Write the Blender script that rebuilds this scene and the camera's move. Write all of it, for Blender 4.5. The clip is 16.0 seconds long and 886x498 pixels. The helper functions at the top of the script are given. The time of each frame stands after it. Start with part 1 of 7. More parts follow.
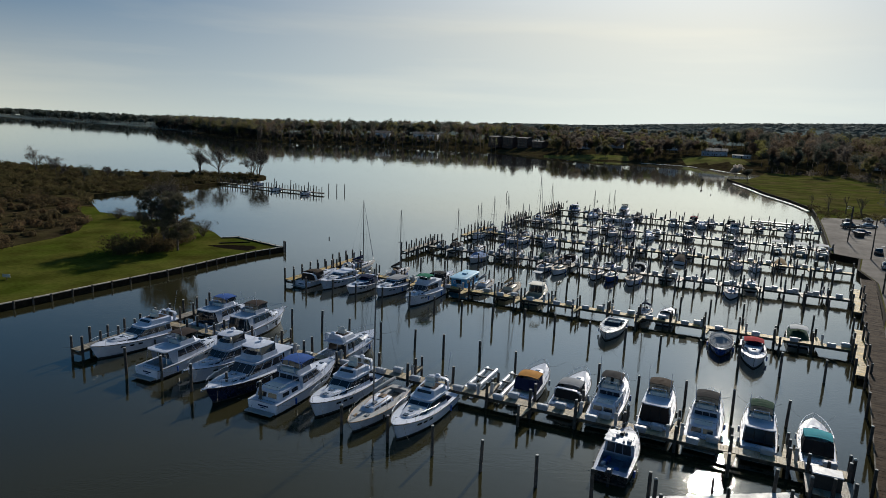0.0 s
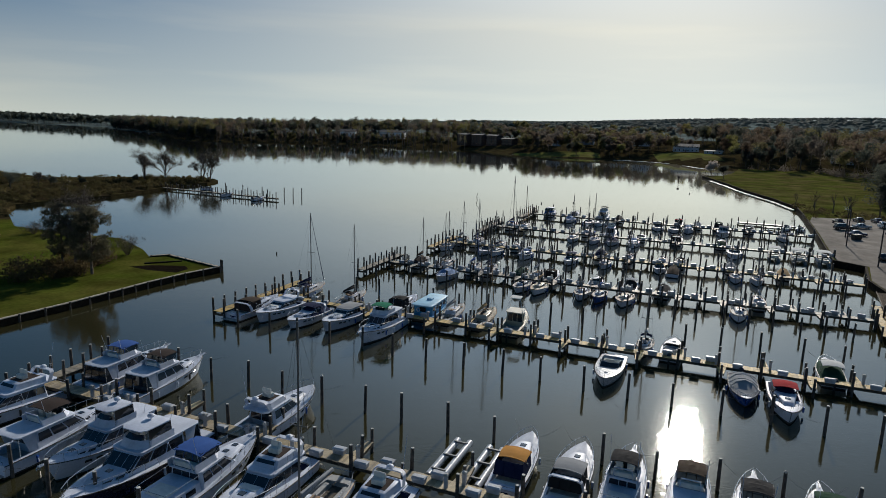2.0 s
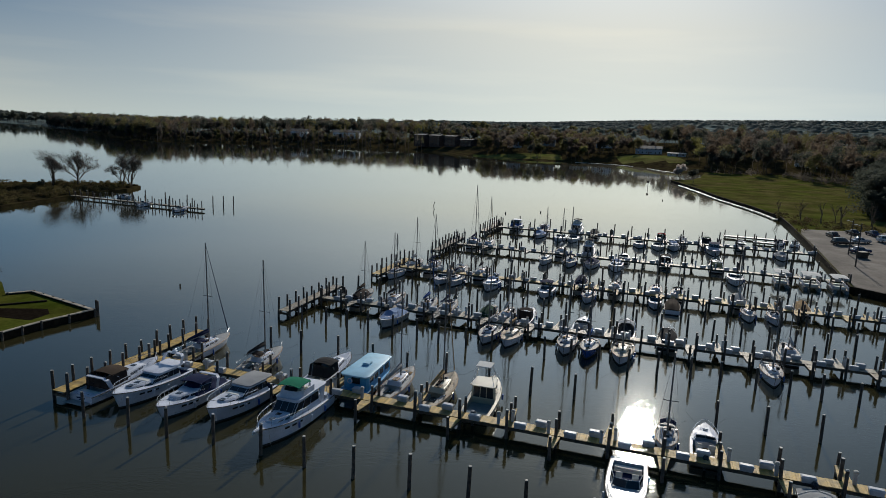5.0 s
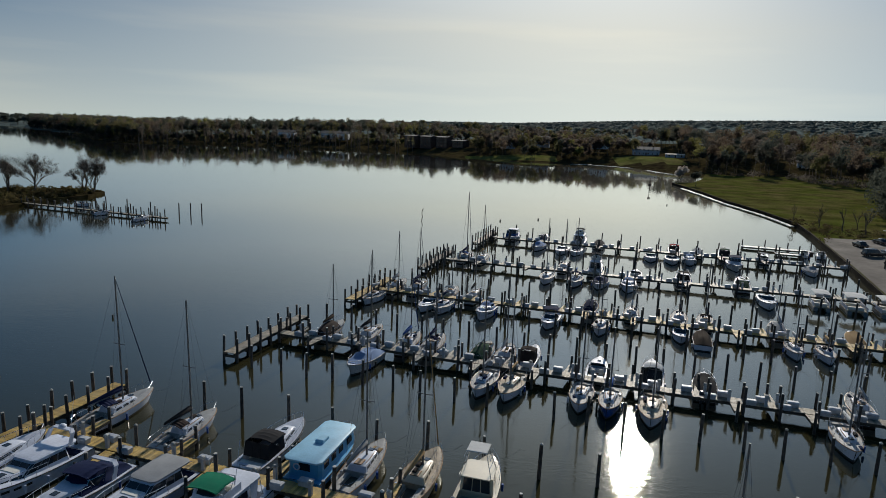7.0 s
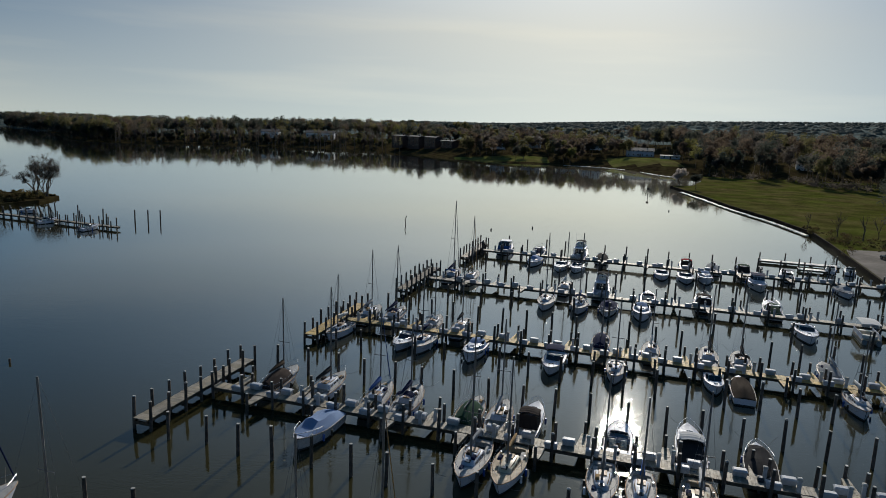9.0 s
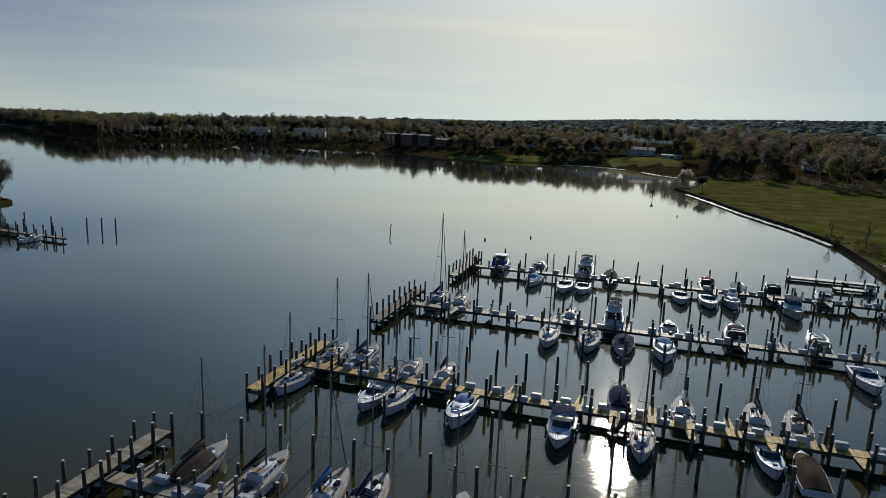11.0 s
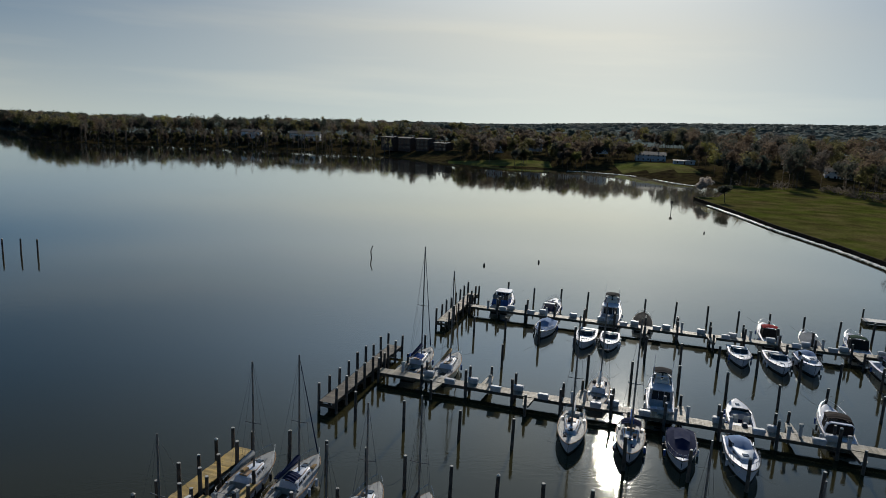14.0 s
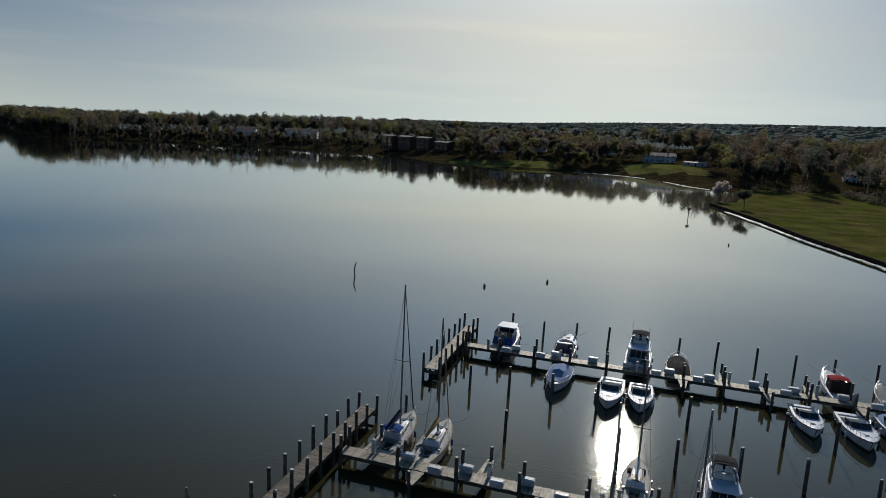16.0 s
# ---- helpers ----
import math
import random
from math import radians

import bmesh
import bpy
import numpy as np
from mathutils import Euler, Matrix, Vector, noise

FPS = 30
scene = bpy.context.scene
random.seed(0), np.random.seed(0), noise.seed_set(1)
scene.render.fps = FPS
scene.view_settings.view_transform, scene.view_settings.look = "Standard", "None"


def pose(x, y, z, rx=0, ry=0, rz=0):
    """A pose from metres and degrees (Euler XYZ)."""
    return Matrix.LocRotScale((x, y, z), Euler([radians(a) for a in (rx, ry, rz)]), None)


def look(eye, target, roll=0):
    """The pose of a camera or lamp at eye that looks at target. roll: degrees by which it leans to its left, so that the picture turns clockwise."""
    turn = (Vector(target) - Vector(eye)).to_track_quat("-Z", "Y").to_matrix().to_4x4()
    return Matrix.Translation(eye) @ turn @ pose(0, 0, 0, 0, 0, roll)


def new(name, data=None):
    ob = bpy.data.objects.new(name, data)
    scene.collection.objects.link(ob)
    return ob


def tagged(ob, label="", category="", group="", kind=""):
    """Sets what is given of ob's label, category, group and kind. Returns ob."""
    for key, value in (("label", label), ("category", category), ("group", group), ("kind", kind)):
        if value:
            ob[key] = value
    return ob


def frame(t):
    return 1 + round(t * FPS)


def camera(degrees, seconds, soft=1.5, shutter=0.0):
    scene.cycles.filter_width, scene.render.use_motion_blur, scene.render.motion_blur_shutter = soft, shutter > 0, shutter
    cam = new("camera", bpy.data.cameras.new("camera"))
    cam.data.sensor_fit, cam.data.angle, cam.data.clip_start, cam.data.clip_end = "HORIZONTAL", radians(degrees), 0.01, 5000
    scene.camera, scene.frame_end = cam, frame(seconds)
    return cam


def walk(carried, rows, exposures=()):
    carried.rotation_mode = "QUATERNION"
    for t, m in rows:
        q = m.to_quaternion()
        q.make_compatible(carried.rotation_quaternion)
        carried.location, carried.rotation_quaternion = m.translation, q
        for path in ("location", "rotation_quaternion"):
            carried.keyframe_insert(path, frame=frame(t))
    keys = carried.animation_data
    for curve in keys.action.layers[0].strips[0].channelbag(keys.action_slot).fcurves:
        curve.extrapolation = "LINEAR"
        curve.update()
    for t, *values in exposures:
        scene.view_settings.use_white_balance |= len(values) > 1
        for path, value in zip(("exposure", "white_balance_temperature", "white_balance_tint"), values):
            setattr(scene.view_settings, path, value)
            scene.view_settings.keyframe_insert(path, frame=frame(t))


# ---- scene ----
cam = camera(68.0, 16.0, soft=0.7)
PATH = [
    (0, (4.428, -6.44, 27.714), (-15.222, 89.71, 8.464), 2.2),
    (0.5, (3.85, -2.098, 27.691), (-14.65, 94.302, 8.491), 2.1),
    (1, (3.314, 2.209, 27.719), (-14.086, 98.809, 8.419), 2.0),
    (1.5, (2.772, 6.649, 27.745), (-13.628, 103.399, 8.345), 1.8),
    (2, (2.218, 10.996, 27.705), (-13.032, 107.896, 8.255), 1.7),
    (2.5, (1.801, 15.26, 27.711), (-11.899, 112.41, 8.311), 1.7),
    (3, (1.415, 19.623, 27.742), (-10.935, 116.923, 8.342), 1.7),
    (3.5, (1.032, 23.871, 27.753), (-10.368, 121.321, 8.353), 1.7),
    (4, (0.611, 28.014, 27.715), (-9.889, 125.564, 8.365), 1.7),
    (4.2, (0.464, 29.661, 27.704), (-9.686, 127.211, 8.404), 1.8),
    (6.3, (-0.5, 47.63, 27.231), (-8.7, 145.43, 8.081), 2.1),
    (6.5, (-0.53, 49.345, 27.199), (-8.78, 147.145, 8.099), 2.0),
    (7, (-0.641, 53.584, 27.154), (-8.641, 151.434, 8.104), 2.0),
    (7.5, (-0.72, 57.865, 27.185), (-8.77, 155.665, 7.985), 2.0),
    (8, (-0.799, 62.081, 27.149), (-8.749, 159.881, 7.899), 2.1),
    (8.5, (-0.84, 66.225, 27.116), (-8.24, 164.125, 7.916), 2.1),
    (9, (-0.975, 70.546, 26.95), (-7.425, 168.496, 7.95), 2.2),
    (9.2, (-0.944, 72.266, 26.935), (-7.244, 170.266, 7.935), 2.1),
    (11.3, (-0.498, 89.984, 27.161), (-6.198, 187.934, 7.811), 2.4),
    (11.5, (-0.489, 91.664, 27.159), (-6.189, 189.614, 7.859), 2.5),
    (12, (-0.44, 95.832, 27.156), (-6.04, 193.782, 7.856), 2.6),
    (12.5, (-0.356, 100.101, 27.115), (-6.106, 198.051, 7.915), 2.5),
    (13, (-0.235, 104.442, 27.012), (-6.135, 202.442, 8.012), 2.5),
    (13.5, (-0.188, 108.763, 26.965), (-6.188, 206.763, 8.015), 2.5),
    (14, (-0.091, 113.216, 26.992), (-6.241, 211.266, 8.092), 2.5),
    (14.5, (-0.049, 117.579, 27.074), (-6.249, 215.579, 8.074), 2.6),
    (15, (-0.033, 121.94, 27.076), (-6.283, 219.89, 8.026), 2.7),
    (15.5, (-0.09, 126.376, 27.064), (-6.39, 224.326, 7.914), 2.9),
    (16, (-0.016, 130.806, 27.079), (-6.466, 228.756, 7.929), 2.9),
]
walk(cam, [(t, look(eye, target, roll)) for t, eye, target, roll in PATH], [(0, 0.18), (2, 0.09), (4, 0.04), (7, 0.02), (11.5, 0.0), (16, -0.05)])

# ---- world, sun, exposure ----
SUN_EL, SUN_AZ = radians(26.5), radians(13.0)
SUN_WAY = Vector((math.sin(SUN_AZ) * math.cos(SUN_EL), math.cos(SUN_AZ) * math.cos(SUN_EL), math.sin(SUN_EL)))
world = bpy.data.worlds.new("sky")
scene.world = world
world.use_nodes = True
wn = world.node_tree
sky = wn.nodes.new("ShaderNodeTexSky")
sky.sky_type = "NISHITA"
sky.sun_disc = False
sky.sun_elevation, sky.sun_rotation = SUN_EL, SUN_AZ
sky.altitude, sky.air_density, sky.dust_density, sky.ozone_density = 0.0, 1.0, 0.15, 3.0
wn.nodes["Background"].inputs["Strength"].default_value = 0.053
where = wn.nodes.new("ShaderNodeTexCoord")
# the lowest air is evened out by haze: the sky is read a little above the horizon there
lift, flatten = wn.nodes.new("ShaderNodeVectorMath"), wn.nodes.new("ShaderNodeVectorMath")
lift.operation, flatten.operation = "MULTIPLY_ADD", "NORMALIZE"
lift.inputs[1].default_value, lift.inputs[2].default_value = (1, 1, 0.8), (0, 0, 0.20)
wn.links.new(where.outputs["Generated"], lift.inputs[0])
wn.links.new(lift.outputs[0], flatten.inputs[0])
wn.links.new(flatten.outputs[0], sky.inputs[0])
deepen = wn.nodes.new("ShaderNodeHueSaturation")
deepen.inputs["Saturation"].default_value = 1.40
wn.links.new(sky.outputs[0], deepen.inputs["Color"])
green = wn.nodes.new("ShaderNodeMix")
green.data_type, green.blend_type = "RGBA", "MULTIPLY"
green.inputs[0].default_value, green.inputs[7].default_value = 1.0, (1.035, 1.06, 0.955, 1)
wn.links.new(deepen.outputs[0], green.inputs[6])
wn.links.new(green.outputs[2], wn.nodes["Background"].inputs["Color"])
# a thin veil of haze: brighter towards the sun, with a soft aureole round it
veil = wn.nodes.new("ShaderNodeBackground")
veil.inputs["Color"].default_value = (1.04, 0.805, 0.375, 1)
turn_, lobe = wn.nodes.new("ShaderNodeVectorMath"), wn.nodes.new("ShaderNodeMath")
turn_.operation, lobe.operation = "DOT_PRODUCT", "MAXIMUM"
turn_.inputs[1].default_value = (math.sin(radians(4)) * math.cos(SUN_EL), math.cos(radians(4)) * math.cos(SUN_EL), math.sin(SUN_EL))
wn.links.new(where.outputs["Generated"], turn_.inputs[0])
wn.links.new(turn_.outputs["Value"], lobe.inputs[0])
total = None
for power, gain in ((6.0, 0.70), (60.0, 0.10), (400.0, 1.5)):
    rise, scale_ = wn.nodes.new("ShaderNodeMath"), wn.nodes.new("ShaderNodeMath")
    rise.operation, scale_.operation = "POWER", "MULTIPLY_ADD"
    rise.inputs[1].default_value, scale_.inputs[1].default_value, scale_.inputs[2].default_value = power, gain, 0.0
    wn.links.new(lobe.outputs[0], rise.inputs[0])
    wn.links.new(rise.outputs[0], scale_.inputs[0])
    if total:
        wn.links.new(total, scale_.inputs[2])
    total = scale_.outputs[0]
# faint long streaks of high cirrus
stretch, wisp, span = wn.nodes.new("ShaderNodeMapping"), wn.nodes.new("ShaderNodeTexNoise"), wn.nodes.new("ShaderNodeMapRange")
stretch.inputs["Scale"].default_value, stretch.inputs["Rotation"].default_value = (1.2, 1.2, 13.0), (0, radians(4), 0)
wisp.inputs["Scale"].default_value, wisp.inputs["Detail"].default_value = 1.6, 5.0
span.inputs[1].default_value, span.inputs[2].default_value, span.inputs[3].default_value, span.inputs[4].default_value = 0.5, 0.75, 0.0, 0.075
wn.links.new(where.outputs["Generated"], stretch.inputs[0])
wn.links.new(stretch.outputs[0], wisp.inputs["Vector"])
wn.links.new(wisp.outputs["Fac"], span.inputs[0])
# a warm band of thicker haze along the horizon, away from the sun's own glow
height_, band, beside, low = wn.nodes.new("ShaderNodeSeparateXYZ"), wn.nodes.new("ShaderNodeMapRange"), wn.nodes.new("ShaderNodeMath"), wn.nodes.new("ShaderNodeMath")
band.inputs[1].default_value, band.inputs[2].default_value, band.inputs[3].default_value, band.inputs[4].default_value = 0.0, 0.16, 0.95, 0.0
wn.links.new(where.outputs["Generated"], height_.inputs[0])
wn.links.new(height_.outputs[2], band.inputs[0])
beside.operation, low.operation = "SUBTRACT", "MULTIPLY_ADD"
beside.inputs[0].default_value = 1.0
wn.links.new(lobe.outputs[0], beside.inputs[1])
wn.links.new(band.outputs[0], low.inputs[0])
wn.links.new(beside.outputs[0], low.inputs[1])
wn.links.new(total, low.inputs[2])
joined = wn.nodes.new("ShaderNodeMath")
thin, faded = wn.nodes.new("ShaderNodeMapRange"), wn.nodes.new("ShaderNodeMath")
thin.inputs[1].default_value, thin.inputs[2].default_value, thin.inputs[3].default_value, thin.inputs[4].default_value = 0.13, 0.34, 1.0, 0.15
faded.operation = "MULTIPLY"
wn.links.new(height_.outputs[2], thin.inputs[0])
wn.links.new(low.outputs[0], faded.inputs[0])
wn.links.new(thin.outputs[0], faded.inputs[1])
wn.links.new(faded.outputs[0], joined.inputs[0])
wn.links.new(span.outputs[0], joined.inputs[1])
wn.links.new(joined.outputs[0], veil.inputs["Strength"])
# the clearer, bluer glow of the sky high round the sun
high, climb, near_sun, glow = wn.nodes.new("ShaderNodeBackground"), wn.nodes.new("ShaderNodeMapRange"), wn.nodes.new("ShaderNodeMath"), wn.nodes.new("ShaderNodeMath")
high.inputs["Color"].default_value = (0.74, 0.97, 1.26, 1)
climb.inputs[1].default_value, climb.inputs[2].default_value, climb.inputs[3].default_value, climb.inputs[4].default_value = 0.13, 0.34, 0.0, 0.62
near_sun.operation, near_sun.inputs[1].default_value, glow.operation = "POWER", 11.0, "MULTIPLY"
wn.links.new(height_.outputs[2], climb.inputs[0])
wn.links.new(lobe.outputs[0], near_sun.inputs[0])
wn.links.new(near_sun.outputs[0], glow.inputs[0])
wn.links.new(climb.outputs[0], glow.inputs[1])
wn.links.new(glow.outputs[0], high.inputs["Strength"])
both, all_ = wn.nodes.new("ShaderNodeAddShader"), wn.nodes.new("ShaderNodeAddShader")
wn.links.new(veil.outputs[0], all_.inputs[0])
wn.links.new(high.outputs[0], all_.inputs[1])
wn.links.new(wn.nodes["Background"].outputs[0], both.inputs[0])
wn.links.new(all_.outputs[0], both.inputs[1])
wn.links.new(both.outputs[0], wn.nodes["World Output"].inputs[0])
sun = new("sun", bpy.data.lights.new("sun", "SUN"))
sun.data.energy, sun.data.angle, sun.data.color = 3.3, radians(2.0), (1.0, 0.93, 0.82)
sun.matrix_world = look(SUN_WAY * 500, (0, 0, 0))

# ---- materials ----


def mat(name, color, rough=0.6, metal=0.0, var=0.25, scale=1.0, bump=0.0, bump_scale=20.0, second=None, mix=0.5, island=0.0, rnd=0.0, spec=0.5, coat=0.0):
    """A surface with blotches and grain; second: a colour that noise blends in; island, rnd: variation by mesh island or object."""
    m = bpy.data.materials.new(name)
    m.use_nodes = True
    t = m.node_tree
    b = t.nodes["Principled BSDF"]
    b.inputs["Roughness"].default_value, b.inputs["Metallic"].default_value = rough, metal
    b.inputs["Specular IOR Level"].default_value, b.inputs["Coat Weight"].default_value = spec, coat
    co = t.nodes.new("ShaderNodeNewGeometry").outputs["Position"]

    def noise_at(s, detail=4.0):
        n = t.nodes.new("ShaderNodeTexNoise")
        n.inputs["Scale"].default_value, n.inputs["Detail"].default_value = s, detail
        t.links.new(co, n.inputs["Vector"])
        return n.outputs["Fac"]

    def blend(kind, fac, a, c):
        x = t.nodes.new("ShaderNodeMix")
        x.data_type, x.blend_type = "RGBA", kind
        for sock, v in ((x.inputs[0], fac), (x.inputs[6], a), (x.inputs[7], c)):
            if isinstance(v, bpy.types.NodeSocket):
                t.links.new(v, sock)
            elif sock.type == "VALUE":
                sock.default_value = v
            else:
                sock.default_value = (*v, 1) if len(v) == 3 else v
        return x.outputs[2]

    def ramp(fac, lo, hi, p0=0.35, p1=0.65):
        r = t.nodes.new("ShaderNodeMapRange")
        r.inputs[1].default_value, r.inputs[2].default_value, r.inputs[3].default_value, r.inputs[4].default_value = p0, p1, lo, hi
        t.links.new(fac, r.inputs[0])
        return r.outputs[0]

    def grey(sock):
        c = t.nodes.new("ShaderNodeCombineColor")
        for k in range(3):
            t.links.new(sock, c.inputs[k])
        return c.outputs[0]

    out = (*color, 1)
    if second:
        out = blend("MIX", ramp(noise_at(scale * 0.6), 0.0, 1.0, 0.5 - mix * 0.35, 0.95 - mix * 0.5), color, second)
    if island or rnd:
        geo = t.nodes.new("ShaderNodeNewGeometry").outputs["Random Per Island"] if island else t.nodes.new("ShaderNodeObjectInfo").outputs["Random"]
        k = island or rnd
        out = blend("MULTIPLY", 1.0, out, grey(ramp(geo, 1 - k, 1 + k, 0.0, 1.0)))
    if var:
        out = blend("MULTIPLY", 1.0, out, grey(ramp(noise_at(scale), 1 - var, 1 + var)))
        out = blend("MULTIPLY", 1.0, out, grey(ramp(noise_at(scale * 9), 1 - var * 0.5, 1 + var * 0.5)))
    if isinstance(out, tuple):
        b.inputs["Base Color"].default_value = out
    else:
        t.links.new(out, b.inputs["Base Color"])
    if var:
        t.links.new(ramp(noise_at(scale * 3), max(rough - 0.1, 0.02), min(rough + 0.1, 1.0)), b.inputs["Roughness"])
    if bump:
        k = t.nodes.new("ShaderNodeBump")
        k.inputs["Strength"].default_value, k.inputs["Distance"].default_value = 1.0, bump
        t.links.new(noise_at(bump_scale), k.inputs["Height"])
        t.links.new(k.outputs[0], b.inputs["Normal"])
    return m


def water_material():
    m = bpy.data.materials.new("river_water")
    m.use_nodes = True
    t = m.node_tree
    b = t.nodes["Principled BSDF"]
    b.inputs["Base Color"].default_value = (0.030, 0.029, 0.018, 1)
    b.inputs["Roughness"].default_value, b.inputs["IOR"].default_value = 0.06, 1.333
    co = t.nodes.new("ShaderNodeNewGeometry").outputs["Position"]
    last = None
    # the river lies calmer in the lee of the far bank
    split, lee = t.nodes.new("ShaderNodeSeparateXYZ"), t.nodes.new("ShaderNodeMapRange")
    lee.inputs[1].default_value, lee.inputs[2].default_value, lee.inputs[3].default_value, lee.inputs[4].default_value = 120.0, 330.0, 1.0, 0.24
    t.links.new(co, split.inputs[0])
    t.links.new(split.outputs[1], lee.inputs[0])
    for s, strength, sx, sy in ((1.4, 0.0048, 1.0, 1.8), (0.35, 0.0055, 1.0, 1.8), (0.045, 0.010, 1.0, 2.0), (4.5, 0.0036, 1.0, 1.5)):
        mp = t.nodes.new("ShaderNodeMapping")
        mp.inputs["Scale"].default_value = (sx, sy, 1)
        mp.inputs["Rotation"].default_value = (0, 0, radians(-20))
        t.links.new(co, mp.inputs[0])
        n = t.nodes.new("ShaderNodeTexNoise")
        n.inputs["Scale"].default_value, n.inputs["Detail"].default_value = s, 2.0
        t.links.new(mp.outputs[0], n.inputs["Vector"])
        # calm slicks: wind-roughened patches fade in and out
        k = t.nodes.new("ShaderNodeBump")
        k.inputs["Strength"].default_value, k.inputs["Distance"].default_value = 1.0, strength
        t.links.new(lee.outputs[0], k.inputs["Strength"])
        t.links.new(n.outputs["Fac"], k.inputs["Height"])
        if last:
            t.links.new(last, k.inputs["Normal"])
        last = k.outputs[0]
    t.links.new(last, b.inputs["Normal"])
    # muddy patches in the shallows
    n = t.nodes.new("ShaderNodeTexNoise")
    n.inputs["Scale"].default_value = 0.02
    t.links.new(co, n.inputs["Vector"])
    x = t.nodes.new("ShaderNodeMix")
    x.data_type = "RGBA"
    x.inputs[6].default_value, x.inputs[7].default_value = (0.027, 0.0265, 0.012, 1), (0.039, 0.034, 0.015, 1)
    t.links.new(n.outputs["Fac"], x.inputs[0])
    t.links.new(x.outputs[2], b.inputs["Base Color"])
    # a still surface: its gloss grows towards grazing views
    b.inputs["Specular IOR Level"].default_value = 0.0
    gloss, mixed, fres, ramp_ = (t.nodes.new(k) for k in ("ShaderNodeBsdfGlossy", "ShaderNodeMixShader", "ShaderNodeFresnel", "ShaderNodeValToRGB"))
    gloss.inputs["Roughness"].default_value, fres.inputs["IOR"].default_value = 0.038, 1.333
    gloss.inputs["Color"].default_value = (0.98, 1.0, 0.96, 1)
    el = ramp_.color_ramp.elements
    for p, g in ((0.03, 0.022), (0.06, 0.060), (0.09, 0.122), (0.15, 0.25), (0.22, 0.375), (0.33, 0.62), (0.53, 0.88), (0.70, 0.96)):
        el.new(p).color = (g, g, g, 1)
    el[0].color, el[-1].color = (0, 0, 0, 1), (1, 1, 1, 1)
    t.links.new(last, gloss.inputs["Normal"])
    t.links.new(last, fres.inputs["Normal"])
    t.links.new(fres.outputs[0], ramp_.inputs[0])
    t.links.new(ramp_.outputs[0], mixed.inputs[0])
    t.links.new(b.outputs[0], mixed.inputs[1])
    # the finest ripples spread a little of the light widely
    wide, both_ = t.nodes.new("ShaderNodeBsdfGlossy"), t.nodes.new("ShaderNodeMixShader")
    wide.inputs["Roughness"].default_value, wide.inputs["Color"].default_value = 0.17, (0.98, 1.0, 0.96, 1)
    both_.inputs[0].default_value = 0.015
    t.links.new(last, wide.inputs["Normal"])
    t.links.new(gloss.outputs[0], both_.inputs[1])
    t.links.new(wide.outputs[0], both_.inputs[2])
    t.links.new(both_.outputs[0], mixed.inputs[2])
    t.links.new(mixed.outputs[0], t.nodes["Material Output"].inputs["Surface"])
    return m


WATER = water_material()
GEL = mat("white_gelcoat", (0.545, 0.585, 0.67), 0.5, var=0.11, scale=0.7, rnd=0.09, spec=0.35, coat=0.06)
WORKGREY = mat("worn_blue_grey_paint", (0.26, 0.31, 0.42), 0.5, var=0.2, scale=1.5)
CREAM = mat("cream_gelcoat", (0.60, 0.53, 0.39), 0.4, var=0.07, scale=0.9, coat=0.3)
GREYGEL = mat("grey_gelcoat", (0.42, 0.44, 0.47), 0.3, var=0.08, scale=0.9, coat=0.3)
NAVY = mat("navy_hull_paint", (0.012, 0.018, 0.05), 0.2, var=0.15, scale=0.8, coat=0.4)
BLUEHULL = mat("blue_hull_paint", (0.03, 0.09, 0.34), 0.25, var=0.1, scale=0.8, coat=0.4)
HOUSEBLUE = mat("light_blue_house_paint", (0.08, 0.36, 0.62), 0.5, var=0.12, scale=0.7)
PALEBLUE = mat("pale_blue_roof_paint", (0.27, 0.52, 0.68), 0.5, var=0.1, scale=0.7)
BLACKHULL = mat("black_hull_paint", (0.015, 0.015, 0.016), 0.25, var=0.15, coat=0.3)
BOTTOM = mat("antifouling_paint", (0.030, 0.022, 0.022), 0.75, var=0.4, scale=3.0)
NONSKID = mat("sun_worn_nonskid", (0.34, 0.34, 0.33), 0.7, var=0.10, scale=3.0, bump=0.002, bump_scale=120)
TANSOLE = mat("tan_cockpit_sole", (0.36, 0.29, 0.20), 0.7, var=0.2, scale=2.0)
DECKBLUE = mat("blue_grey_deck_paint", (0.12, 0.16, 0.22), 0.6, var=0.25, scale=2.0)
TEAK = mat("weathered_teak", (0.30, 0.18, 0.09), 0.55, var=0.3, scale=4.0)
GLASS = mat("tinted_cabin_glass", (0.022, 0.026, 0.032), 0.06, var=0.0, spec=0.8)
STEEL = mat("stainless_rail", (0.55, 0.56, 0.58), 0.25, 0.9, var=0.1, scale=5)
ALU = mat("anodised_mast", (0.16, 0.16, 0.16), 0.45, 0.3, var=0.1, scale=4)
BLACKTRIM = mat("black_rubber_trim", (0.02, 0.02, 0.02), 0.6, var=0.2, scale=5)
VINYL = mat("white_vinyl_seat", (0.68, 0.66, 0.60), 0.5, var=0.08, scale=3)
ROPE = mat("grey_dock_line", (0.16, 0.15, 0.13), 0.9, var=0.3, scale=10)
MOTOR = mat("black_outboard_cowl", (0.03, 0.03, 0.035), 0.3, var=0.2, scale=4, coat=0.3)


def canvas(name, color):
    return mat(name, color, 0.9, var=0.07, scale=1.2, bump=0.006, bump_scale=2.5, spec=0.1)


